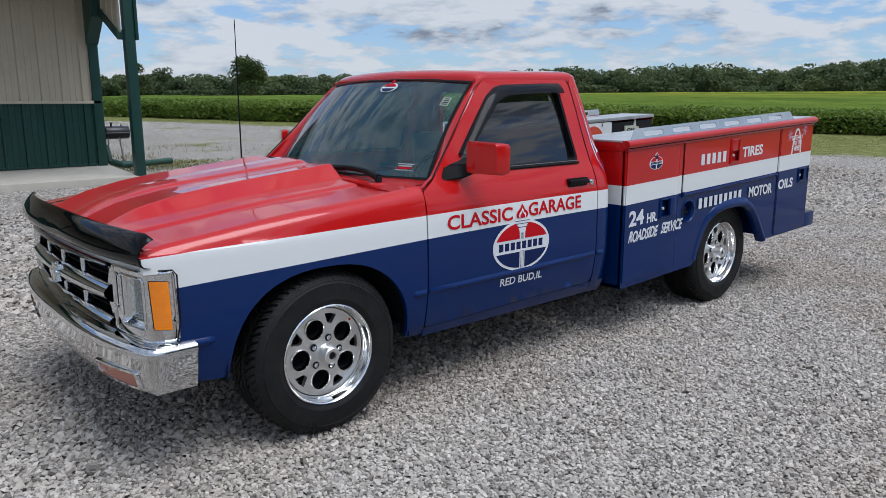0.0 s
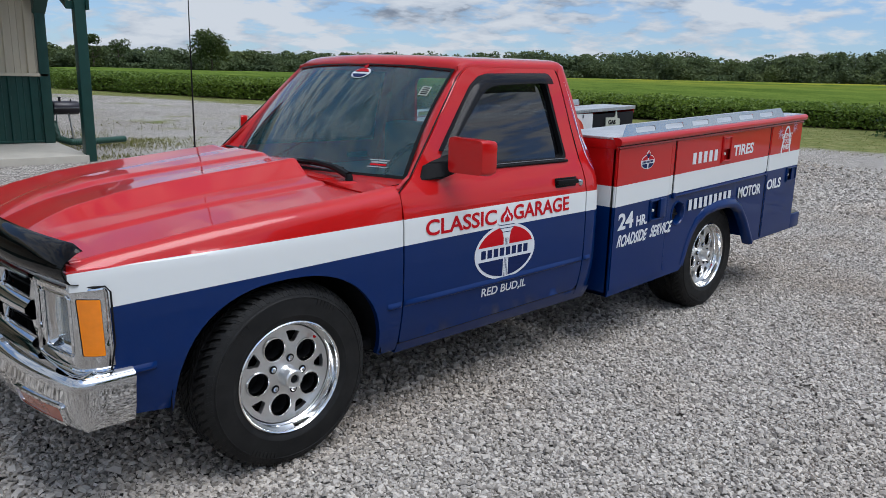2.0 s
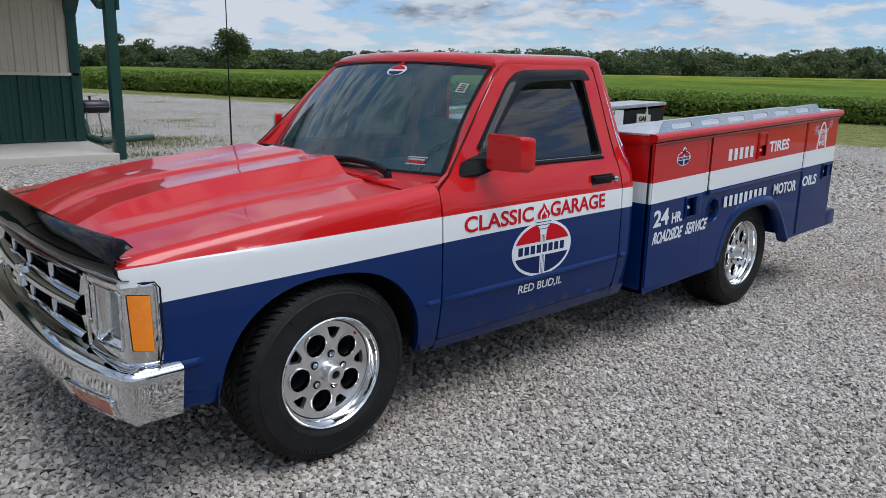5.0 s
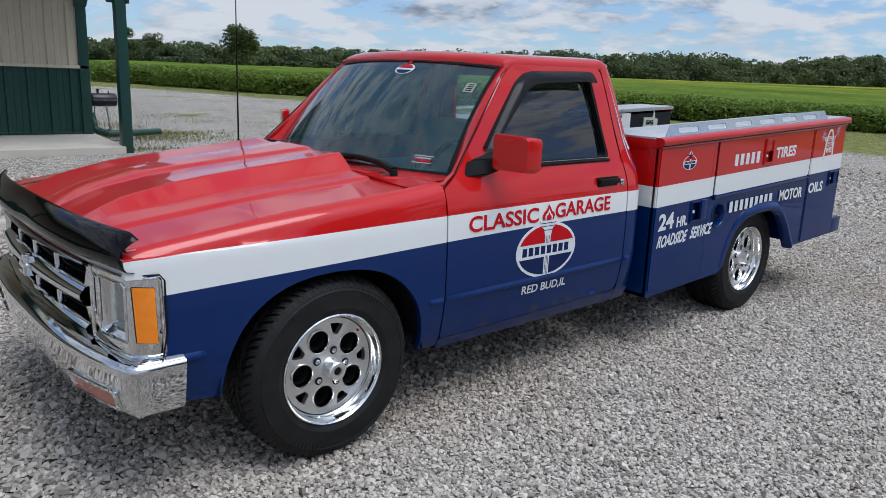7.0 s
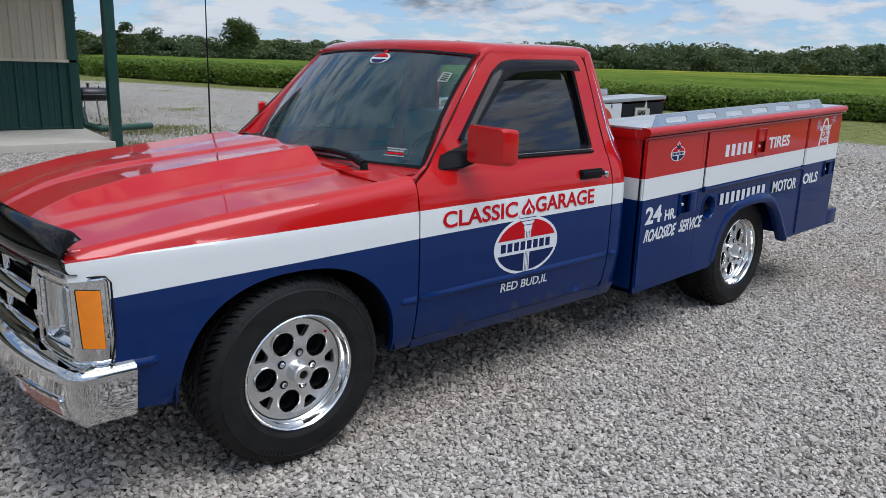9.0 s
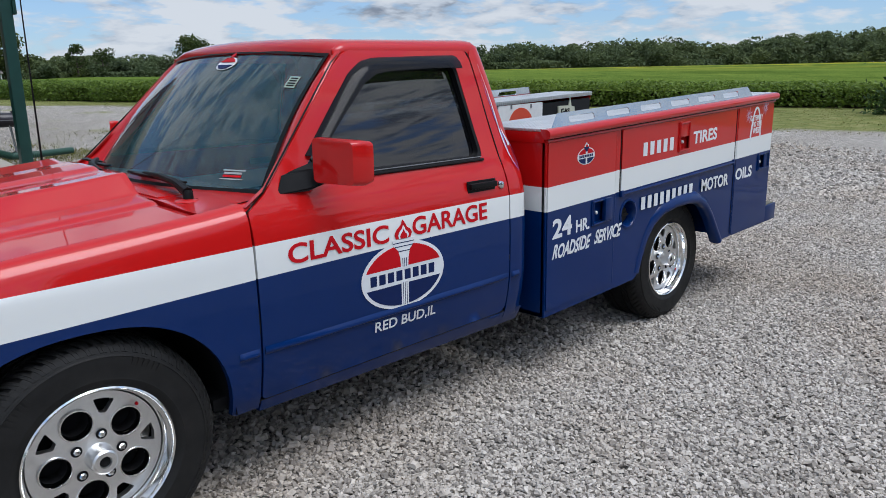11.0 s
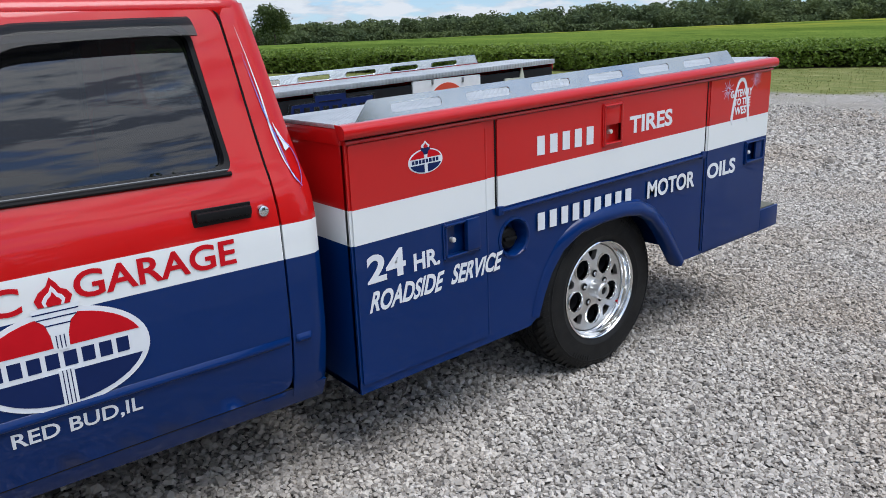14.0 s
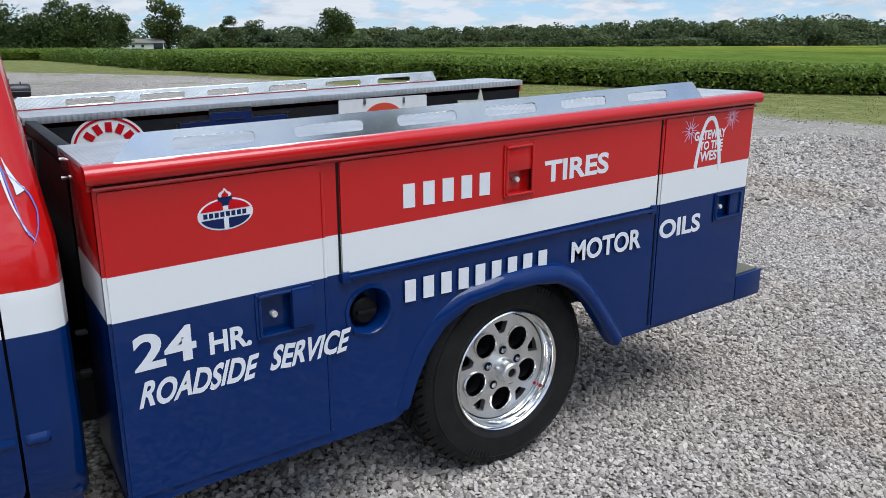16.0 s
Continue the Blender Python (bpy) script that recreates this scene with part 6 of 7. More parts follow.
    lean(bm)
    part("lid_lip", bm, TREAD_PLATE, body, "turned-down edge of the lid")
    # slotted ladder rail standing along the outer edge
    x0, x1 = (1.872, 3.745) if s > 0 else (1.775, 3.745)
    slots = []
    n = 7
    for i in range(n):
        a = 2.000 + i * 0.283 * 1.0
        if a + 0.19 < x1 - 0.05:
            slots.append(rounded([(a, 0.012), (a + 0.185, 0.012), (a + 0.185, 0.040), (a, 0.040)], 0.013, 4))
    line = rounded([(x0, 0.0), (x1 + 0.03, 0.0), (x1 - 0.010, 0.058), (x0 + 0.055, 0.058)], 0.004, 2)
    bm = panel(line, slots, lambda x, h: shear(x, fy(0.016 + 0.30 * h), 1.108 + 0.95 * h), 0.06, lambda p: (0, 0.003 * s, -0.003))
    part("slotted_rail", bm, LIGHT_STEEL, body, "bare slotted metal rail")
    # drip edge over the doors
    bm = bmesh.new()
    tube(bm, [shear(x, fy(0.001), 1.0575) for x in (BX0, 2.9, BX1)], 0.0055, 8)
    part("drip_edge", bm, RED_PAINT, body)
    # black strip drawn as the shadow between the lid's edge and the doors
    bm = bmesh.new()
    solid(bm, BX0 + 0.004, BX1 - 0.004, *sorted((fy(0.003), fy(0.012))), 1.0625, 1.0685, 0.001)
    lean(bm)
    part("lid_gap", bm, BLACK_TRIM, body, "black strip standing for the shadow under the lid")
    # doors
    for kind, x0, x1, z0, z1 in DOORS:
        a0, a1, b0, b1 = LATCHES[kind]
        pocket = rounded([(a0 + 0.010, b0 + 0.010), (a1 - 0.010, b0 + 0.010), (a1 - 0.010, b1 - 0.010), (a0 + 0.010, b1 - 0.010)], 0.006, 3)
        out = rounded([(x0, z0), (x1, z0), (x1, z1), (x0, z1)], 0.008, 3)
        bm = panel(out, [pocket], lambda x, v: at(x, v, 0.0), 0.10, lambda p: (0, 0.009 * s, 0))
        d = part("compartment_door", bm, BOX_PAINT, truck, {"middle": "wide top compartment door", "front": "tall front compartment door", "rear": "tall rear compartment door"}[kind], sharp=30)
        # latch: raised rim, sunk tray, paddle, lock
        rimline = rounded([(a0, b0), (a1, b0), (a1, b1), (a0, b1)], 0.010, 3)
        part("latch_rim", panel(rimline, [pocket], lambda x, v: at(x, v, -0.005), 0.05, lambda p: (0, 0.008 * s, 0)), BOX_PAINT, d)
        bm = bmesh.new()
        tube(bm, [at(x, v, -0.006) for x, v in pocket + pocket[:1]], 0.0042, 8, False)
        part("latch_bead", bm, BOX_PAINT, d)
        for cx in (a0 + 0.006, a1 - 0.006):
            for cz in (b0 + 0.006, b1 - 0.006):
                bm = bmesh.new()
                c = at(cx, cz)
                lathe(bm, [(0.0, fy(-0.0085)), (0.0030, fy(-0.008)), (0.0042, fy(-0.005))], 8, "y", (c[0], 0, c[2]))
                part("latch_rivet", bm, BOX_PAINT, d)
        bm = panel(pocket, [], lambda x, v: at(x, v, 0.020), 0.08)
        edges = [e for e in bm.edges if e.is_boundary]
        made = bmesh.ops.extrude_edge_only(bm, edges=edges)["geom"]
        for v in made:
            if isinstance(v, bmesh.types.BMVert):
                v.co.y -= 0.022 * s
        bmesh.ops.recalc_face_normals(bm, faces=bm.faces[:])
        bmesh.ops.reverse_faces(bm, faces=bm.faces[:])
        part("latch_tray", bm, BOX_PAINT, d, sharp=20)
        bm = bmesh.new()
        if kind == "middle":
            solid(bm, a0 + 0.012, a1 - 0.012, *sorted((fy(-0.004), fy(0.004))), (b0 + b1) / 2 - 0.002, b1 - 0.012, 0.003)
        elif kind == "front":
            solid(bm, (a0 + a1) / 2 + 0.012, a1 - 0.010, *sorted((fy(-0.017), fy(0.004))), b0 + 0.014, b1 - 0.004, 0.006)
        else:
            solid(bm, (a0 + a1) / 2 + 0.010, a1 - 0.010, *sorted((fy(-0.004), fy(0.006))), b0 + 0.012, b1 - 0.012, 0.003)
        lean(bm)
        part("latch_paddle", bm, BOX_PAINT, d)
        bm = bmesh.new()
        lx, lz = ((a0 + a1) / 2, b0 + 0.050) if kind == "middle" else (a0 + 0.050, (b0 + b1) / 2 - 0.004)
        c = shear(lx, 0, lz)
        lathe(bm, [(0.0, fy(0.002)), (0.0065, fy(0.002)), (0.0085, fy(0.005)), (0.0085, fy(0.022))], 16, "y", (c[0], 0, c[2]))
        bmesh.ops.recalc_face_normals(bm, faces=bm.faces[:])
        part("lock_cylinder", bm, LOCK_STEEL, d)
        # hinge rod
        if kind == "middle":
            path = [shear(x, fy(-0.005), z0 + 0.003) for x in (x0 + 0.01, (x0 + x1) / 2, x1)]
        else:
            hx = x0 - 0.008 if kind == "rear" else x1 + 0.006
            path = [shear(hx, fy(0.0055), z) for z in (z0 + 0.005, z1 - 0.02)]
        bm = bmesh.new()
        tube(bm, path, 0.0065 if kind == "middle" else 0.0055, 10)
        if kind == "middle":
            for x in (x0 + 0.005, x1 - 0.005):
                c = shear(x, 0, z0 + 0.004)
                solid(bm, x - 0.012, x + 0.012, *sorted((fy(-0.010), fy(0.010))), c[2] - 0.014, c[2] + 0.016, 0.003)
        part("hinge_rod", bm, BLUE_PAINT if kind == "middle" else BOX_PAINT, d)
    # dark gaps between the doors
    for xa, z0, z1 in ((2.381, 0.76, 1.05), (3.568, 0.335, 1.05)):
        bm = bmesh.new()
        solid(bm, xa - 0.003, xa + 0.003, *sorted((fy(0.004), fy(0.0098))), z0, z1, 0.0)
        lean(bm)
        part("door_gap", bm, BLACK_TRIM, body)
    if s > 0:
        # fuel filler
        c = shear(2.463, 0, 0.645)
        bm = bmesh.new()
        lathe(bm, [(0.074, 0.009), (0.073, 0.003), (0.064, 0.001), (0.059, 0.006), (0.058, 0.075), (0.0, 0.080)], 36, "y", (c[0], 0, c[2]))
        bmesh.ops.recalc_face_normals(bm, faces=bm.faces[:])
        f = part("filler_cup", bm, BLUE_PAINT, body, "recessed blue fuel filler cup", sharp=50)
        bm = bmesh.new()
        lathe(bm, [(0.0, 0.030), (0.030, 0.031), (0.037, 0.036), (0.038, 0.060), (0.030, 0.078)], 24, "y", (c[0], 0, c[2] - 0.008))
        solid(bm, c[0] - 0.028, c[0] + 0.028, 0.020, 0.034, c[2] - 0.014, c[2] - 0.002, 0.003)
        bmesh.ops.recalc_face_normals(bm, faces=bm.faces[:])
        part("fuel_cap", bm, BLACK_TRIM, body, "black fuel cap")
        for i in range(4):
            a = math.pi / 4 + i * math.pi / 2
            bm = bmesh.new()
            lathe(bm, [(0.0, -0.002), (0.004, -0.001), (0.005, 0.004)], 8, "y", (c[0] + 0.068 * math.cos(a), 0, c[2] + 0.068 * math.sin(a)))
            part("filler_screw", bm, BLUE_PAINT, body)
    return body


for _, s in SIDES:
    box_unit(s)


def bed_and_tail():
    bm = bmesh.new()
    solid(bm, BX0 + 0.01, BX1, DEPTH, 2 * YC - DEPTH, 0.52, 0.55, 0.004)
    lean(bm)
    part("bed_floor", bm, BLACK_STEEL, truck)
    bm = bmesh.new()
    solid(bm, BX0 - 0.002, BX0 + 0.035, DEPTH - 0.02, 2 * YC - DEPTH + 0.02, 1.060, 1.098, 0.004)
    solid(bm, BX0, BX0 + 0.02, DEPTH, 2 * YC - DEPTH, 0.52, 1.055, 0.004)
    part("bulkhead_bar", bm, BLACK_STEEL, truck)
    for y in (DEPTH - 0.01, 2 * YC - DEPTH + 0.01):
        for z in (1.05, 1.095):
            bm = bmesh.new()
            tube(bm, [(BX0 - 0.018, y, z - 0.01), (BX0 + 0.05, y, z - 0.01)], 0.0045, 6)
            part("bulkhead_bolt", bm, STEEL, truck)
    bm = bmesh.new()
    solid(bm, BX1 - 0.035, BX1 - 0.005, DEPTH, 2 * YC - DEPTH, 0.55, 0.93, 0.004)
    lean(bm)
    part("tailgate", bm, BLUE_PAINT, truck)
    bm = bmesh.new()
    solid(bm, BX1 + 0.015, 4.235, 0.012, 2 * YC - 0.012, 0.300, 0.402, 0.006)
    lean(bm)
    b = part("rear_bumper", bm, BLUE_PAINT, truck, "blue step bumper")
    bm = bmesh.new()
    solid(bm, BX1 + 0.025, 4.222, 0.025, 2 * YC - 0.025, 0.402, 0.407, 0.001)
    lean(bm)
    part("bumper_step", bm, plain("worn_step_plate", (0.12, 0.115, 0.085), 0.7, 0.2), b)


bed_and_tail()


# ---- lettering and signs on the truck ----
def on_cab(x, z, d):
    return (x, side_y(x, z) - 0.0006 - d, z)


def on_box(x, z, d):
    return (x, -0.0004 - d, z)


def letters(name, bm, material, label=""):
    """One part a letter: the first carries the word's label, the rest lie under it."""
    bm.verts.ensure_lookup_table()
    seen, groups = set(), []
    for v in bm.verts:
        if v in seen:
            continue
        seen.add(v)
        todo, group = [v], [v]
        while todo:
            for e in todo.pop().link_edges:
                for w in e.verts:
                    if w not in seen:
                        seen.add(w), todo.append(w), group.append(w)
        groups.append(group)
    first = None
    for group in groups:
        one, same = bmesh.new(), {}
        for v in group:
            same[v] = one.verts.new(v.co)
        for f in {f for v in group for f in v.link_faces}:
            one.faces.new([same[v] for v in f.verts])
        ob = part("letter" if first else name, one, material, first or truck, "" if first else label, smooth=False)
        first = first or ob
    bm.free()
    return first


letters("lettering", words("CLASSIC", 0.594, 0.997, 0.766, 0.830, on_cab, rise=0.004, bold=0.020), LETTER_RED, "red painted word CLASSIC")
letters("lettering", words("GARAGE", 1.106, 1.496, 0.776, 0.842, on_cab, rise=0.005, bold=0.020), LETTER_RED, "red painted word GARAGE")
letters("lettering", words("RED BUD,IL", 0.925, 1.214, 0.452, 0.496, on_cab, rise=0.002, bold=0.015), LETTER_WHITE, "white painted words RED BUD, IL")
S = BOX_K * 1.0
letters("lettering", words("24", 1.868, 2.006, 0.640, 0.726, on_box, rise=S * 0.14, bold=0.03), LETTER_WHITE, "white painted number 24")
letters("lettering", words("HR.", 2.036, 2.137, 0.644, 0.700, on_box, rise=S * 0.1, bold=0.030), LETTER_WHITE, "white painted letters HR.")
letters("lettering", words("ROADSIDE", 1.868, 2.136, 0.550, 0.614, on_box, 0.28, S * 0.27, bold=0.03, wave=0.0025), LETTER_WHITE, "white brush-lettered word ROADSIDE")
letters("lettering", words("SERVICE", 2.176, 2.386, 0.566, 0.630, on_box, 0.28, S * 0.22, bold=0.03, wave=0.0025), LETTER_WHITE, "white brush-lettered word SERVICE")
letters("lettering", words("MOTOR", 3.178, 3.496, 0.690, 0.759, on_box, rise=S * 0.1, bold=0.030), LETTER_WHITE, "white painted word MOTOR")
letters("lettering", words("OILS", 3.586, 3.802, 0.709, 0.776, on_box, rise=S * 0.12, bold=0.030), LETTER_WHITE, "white painted word OILS")
letters("lettering", words("TIRES", 3.054, 3.320, 0.957, 1.023, on_box, rise=S * 0.24, bold=0.030), LETTER_WHITE, "white painted word TIRES")
letters("name_bars", letter_bars(2.568, 3.100, 0.674, 0.736, 9, on_box, S * 0.4, gap=0.42), LETTER_WHITE, "row of white painted bars")
letters("name_bars", letter_bars(2.566, 2.876, 0.936, 1.000, 5, on_box, S * 0.25, gap=0.42), LETTER_WHITE, "row of white painted bars")


def oval_badge(cx, cz, rx, rz, at, rise, big):
    """White oval, red above and blue below a white band with dark bars, a torch through it."""
    P = lambda u, v: (cx + u * rx, cz + v * rz + rise * u * rx)
    def cap(lo, hi, sign):
        pts = []
        a0 = math.asin(lo / 0.91)
        for i in range(19):
            a = a0 + (math.pi - 2 * a0) * i / 18
            pts.append(P(0.93 * math.cos(a), sign * 0.90 * math.sin(a)))
        return pts
    b = letters("oval_badge", flat_loops([[P(math.cos(a), math.sin(a)) for a in np.linspace(0, 2 * math.pi, 61)[:-1]]], at, 0.001), LETTER_WHITE, "oval torch emblem")
    def sub(name, loops, m, depth):
        ob = part(name, flat_loops(loops, at, depth), m, b, smooth=False)
        return ob
    sub("badge_top", [cap(0.26, 0, 1)], LETTER_RED, 0.0018)
    sub("badge_base", [cap(0.26, 0, -1)], LETTER_BLUE, 0.0018)
    n = 8
    bars = []
    for i in range(n):
        u0, u1 = -0.80 + i * 1.60 / n, -0.80 + (i + 0.72) * 1.60 / n
        bars.append([P(u0, -0.15), P(u1, -0.15), P(u1, 0.15), P(u0, 0.15)])
    for bar in bars:
        sub("badge_bar", [bar], LETTER_BLUE, 0.0018)
    top = LETTER_WHITE if big else LETTER_BLUE
    k = 1.0
    sub("torch_cup", [[P(-0.10, 0.52), P(0.10, 0.52), P(0.14, 0.74), P(0.25, 0.90), P(0.27, 1.06), P(-0.27, 1.06), P(-0.25, 0.90), P(-0.14, 0.74)]] + ([] if big else []), top, 0.0026)
    sub("torch_neck", [[P(-0.085, 0.20), P(0.085, 0.20), P(0.10, 0.54), P(-0.10, 0.54)]], LETTER_WHITE, 0.0026)
    sub("torch_stem", [[P(-0.085, -0.93), P(0.085, -0.93), P(0.085, -0.20), P(-0.085, -0.20)]], LETTER_WHITE, 0.0026)
    if big:
        for a in (-0.05, -0.006, 0.038):
            sub("stem_line", [[P(a, -0.91), P(a + 0.012, -0.91), P(a + 0.012, -0.22), P(a, -0.22)]], LETTER_BLUE, 0.0032)
            sub("neck_line", [[P(a, 0.24), P(a + 0.012, 0.24), P(a + 0.012, 0.5), P(a, 0.5)]], LETTER_BLUE, 0.0032)
        for w, v in ((0.14, 0.70), (0.22, 0.84), (0.25, 0.95)):
            sub("cup_line", [[P(-w, v), P(w, v), P(w, v + 0.025), P(-w, v + 0.025)]], LETTER_BLUE, 0.0032)
    flame = [(-0.17, 1.08), (0.17, 1.08), (0.21, 1.22), (0.16, 1.34), (0.10, 1.38), (0.06, 1.50), (0.0, 1.62), (-0.05, 1.46), (-0.14, 1.36), (-0.20, 1.22)]
    sub("torch_flame", [[P(u * (1.0 if big else 1.15), v) for u, v in flame]], LETTER_WHITE if not big else LETTER_RED, 0.0026)
    inner = [(u * 0.62, 1.08 + (v - 1.08) * 0.72) for u, v in flame]
    sub("flame_heart", [[P(u, v) for u, v in inner]], LETTER_RED if not big else LETTER_WHITE, 0.0034)
    if big:
        sub("flame_core", [[P(u * 0.42, 1.08 + (v - 1.08) * 0.5) for u, v in flame]], LETTER_RED, 0.0042)


oval_badge(1.060, 0.645, 0.193, 0.121, on_cab, 0.0, True)
oval_badge(2.097, 0.977, 0.064, 0.037, on_box, BOX_K, False)


def arch_badge():
    c, k = (3.812, 1.0), BOX_K
    P = lambda u, v: (c[0] + u, c[1] + v + k * u)
    outer, inner = [], []
    for t in np.linspace(-1, 1, 25):
        h = 0.122 - 0.168 * (abs(t) ** 2.6)
        outer.append(P(0.074 * t, h))
        inner.append(P(0.060 * t, h - 0.014 - 0.012 * abs(t)))
    b = letters("arch_badge", flat_loops([outer + inner[::-1]], on_box, 0.001), LETTER_WHITE, "white painted arch with words")
    for text, x0, x1, z0, z1 in (("GATEWAY", -0.082, 0.088, 0.042, 0.074), ("TO THE", -0.050, 0.076, 0.006, 0.036), ("WEST", -0.044, 0.074, -0.034, 0.001)):
        part("lettering", words(text, c[0] + x0, c[0] + x1, c[1] + z0 + k * x0, c[1] + z1 + k * x0, on_box, rise=k * (x1 - x0), bold=0.03), LETTER_WHITE, b, smooth=False)
    spark = plain("pale_violet_paint", (0.52, 0.40, 0.56), 0.5)
    for cx, cz, r in ((-0.105, 0.080, 0.045), (0.115, 0.108, 0.045)):
        loops = []
        for i in range(14):
            a = 2 * math.pi * i / 14
            l = r * (1.0 if i % 2 else 0.7)
            q = 0.0014
            p0, p1 = (cx + 0.008 * math.cos(a), cz + 0.008 * math.sin(a)), (cx + l * math.cos(a), cz + l * math.sin(a))
            n = (-math.sin(a) * q, math.cos(a) * q)
            loops.append([P(p0[0] + n[0], p0[1] + n[1]), P(p1[0] + n[0] * 0.4, p1[1] + n[1] * 0.4), P(p1[0] - n[0] * 0.4, p1[1] - n[1] * 0.4), P(p0[0] - n[0], p0[1] - n[1])])
        part("firework", flat_loops(loops, on_box, 0.001), spark, b, smooth=False)


arch_badge()


def pinstripes():
    """Hand-painted scrolls on the rear quarter."""
    def band(path, w, m):
        pts = []
        n = len(path)
        xs = np.array(path)
        t = np.linspace(0, n - 1, 40)
        fine = np.stack([np.interp(t, range(n), xs[:, i]) for i in (0, 1)], 1)
        for _ in range(3):
            fine[1:-1] = (fine[:-2] + 2 * fine[1:-1] + fine[2:]) / 4
        d = np.gradient(fine, axis=0)
        d /= np.linalg.norm(d, axis=1)[:, None] + 1e-9
        nrm = np.stack([-d[:, 1], d[:, 0]], 1)
        ww = w * np.clip(np.sin(np.linspace(0.15, math.pi - 0.1, 40)), 0.15, 1)[:, None]
        a, b = fine + nrm * ww, fine - nrm * ww
        bm = bmesh.new()
        def at(p):
            ln = quarter_lean(p[1])
            if p[0] <= 1.690:
                return (p[0] + ln * (p[0] - 1.634) / 0.056, side_y(1.63, p[1]) - 0.003, p[1])
            turn = (p[0] - 1.690) / 0.055
            return (1.690 + ln + 0.058 * math.sin(turn), side_y(1.63, p[1]) - 0.003 + 0.058 * (1 - math.cos(turn)), p[1])
        grid(bm, [[at(q) for q in a], [at(q) for q in b]])
        part("pinstripe", bm, m, truck, smooth=False)
    white, blue = LETTER_WHITE, plain("light_blue_pinstripe", (0.10, 0.16, 0.50), 0.4)
    band([(1.648, 1.38), (1.668, 1.30), (1.677, 1.20), (1.674, 1.10), (1.680, 1.03), (1.694, 0.965)], 0.0030, white)
    band([(1.645, 1.31), (1.662, 1.22), (1.670, 1.15), (1.680, 1.10), (1.684, 1.05), (1.690, 0.985)], 0.0022, blue)
    # a wing of four feathers
    for i in range(4):
        band([(1.686 + 0.003 * i, 1.122 - 0.012 * i), (1.692 + 0.004 * i, 1.085 - 0.008 * i), (1.696 + 0.005 * i, 1.066 - 0.003 * i), (1.694, 1.046)], 0.0032, white)
    # a loop that crosses the stripe and ends in a tail
    band([(1.672, 1.110), (1.700, 1.072), (1.718, 1.045), (1.724, 1.010), (1.714, 0.975), (1.696, 0.945)], 0.0018, blue)
    band([(1.686, 1.000), (1.692, 0.975), (1.704, 0.950)], 0.0022, blue)


pinstripes()


def bed_signs():
    """Old station signs fixed to the black inner wall of the far box."""
    wall = 2 * YC - DEPTH - 0.013
    at = lambda x, z, d: (x, wall - d, z)
    s1 = tagged(part("round_sign", flat_loops([ring((2.093, 0.985), 0.135, 48, 1.0, 0.9)], at, 0.006), PAPER, None, smooth=False), "round white enamel sign with red bars on the black box wall", "sign")
    part("sign_ring", flat_loops([ring((2.093, 0.985), 0.126, 48, 1.0, 0.9), ring((2.093, 0.985), 0.118, 48, 1.0, 0.9)], at, 0.008), LETTER_RED, s1, smooth=False)
    loops = []
    for i in range(5):
        a = math.pi * (0.80 - 0.15 * i)
        p = (2.093 + 0.085 * math.cos(a), 0.985 + 0.078 * math.sin(a))
        t, n = (math.sin(a), -math.cos(a)), (math.cos(a), math.sin(a))
        loops.append([(p[0] + t[0] * u + n[0] * v, p[1] + t[1] * u + n[1] * v) for u, v in ((-0.012, -0.018), (0.012, -0.018), (0.012, 0.018), (-0.012, 0.018))])
    part("sign_bars", flat_loops(loops, at, 0.008), LETTER_RED, s1, smooth=False)
    shape = [(2.338, 1.066), (2.466, 1.075), (2.467, 1.116), (2.640, 1.121), (2.645, 1.085), (2.806, 1.092), (2.79, 1.02), (2.640, 1.015), (2.635, 0.98), (2.46, 0.975), (2.455, 1.01), (2.325, 1.0)]
    s2 = tagged(part("metal_sign", flat_loops([shape], at, 0.012), LIGHT_STEEL, None, smooth=False), "dark blue cross-shaped metal sign with a bright edge", "sign")
    c = (2.566, 1.05)
    inset = lambda k, q: [(c[0] + (x - c[0]) * k, c[1] + (z - c[1]) * q) for x, z in shape]
    part("sign_face", flat_loops([inset(0.935, 0.74)], at, 0.016), SIGN_BLUE, s2, smooth=False)
    part("sign_bars", flat_loops([[(2.49, 1.068), (2.61, 1.072), (2.61, 1.076), (2.49, 1.072)]] + [[(2.36 + 0.05 * i, 1.02), (2.39 + 0.05 * i, 1.02), (2.39 + 0.05 * i, 1.05), (2.36 + 0.05 * i, 1.05)] for i in range(9)], at, 0.018), LIGHT_STEEL, s2, smooth=False)
    s3 = tagged(part("board_sign", flat_loops([rounded([(3.036, 0.80), (3.492, 0.80), (3.492, 1.142), (3.036, 1.130)], 0.008, 2)], at, 0.008), PAPER, None, smooth=False), "white board sign with an orange disc, hung on two clips", "sign")
    part("disc", flat_loops([ring((3.262, 0.985), 0.128, 40)], at, 0.010), ORANGE_RED, s3, smooth=False)
    part("disc_band", flat_loops([[(3.150, 0.95), (3.374, 0.95), (3.374, 1.02), (3.150, 1.02)]], at, 0.012), SIGN_BLUE, s3, smooth=False)
    for x in (3.162, 3.365):
        box_part("clip", (x - 0.005, x + 0.005, wall - 0.016, wall - 0.006, 1.108, 1.134), STEEL, s3, bevel=0.002)
    s4 = tagged(part("gas_sign", flat_loops([[(3.672, 0.98), (3.865, 0.98), (3.862, 1.098), (3.826, 1.102), (3.808, 1.170), (3.794, 1.108), (3.672, 1.108)]], at, 0.008), CREAM, None, smooth=False), "small cream sign reading GAS, cut like an arrow", "sign")
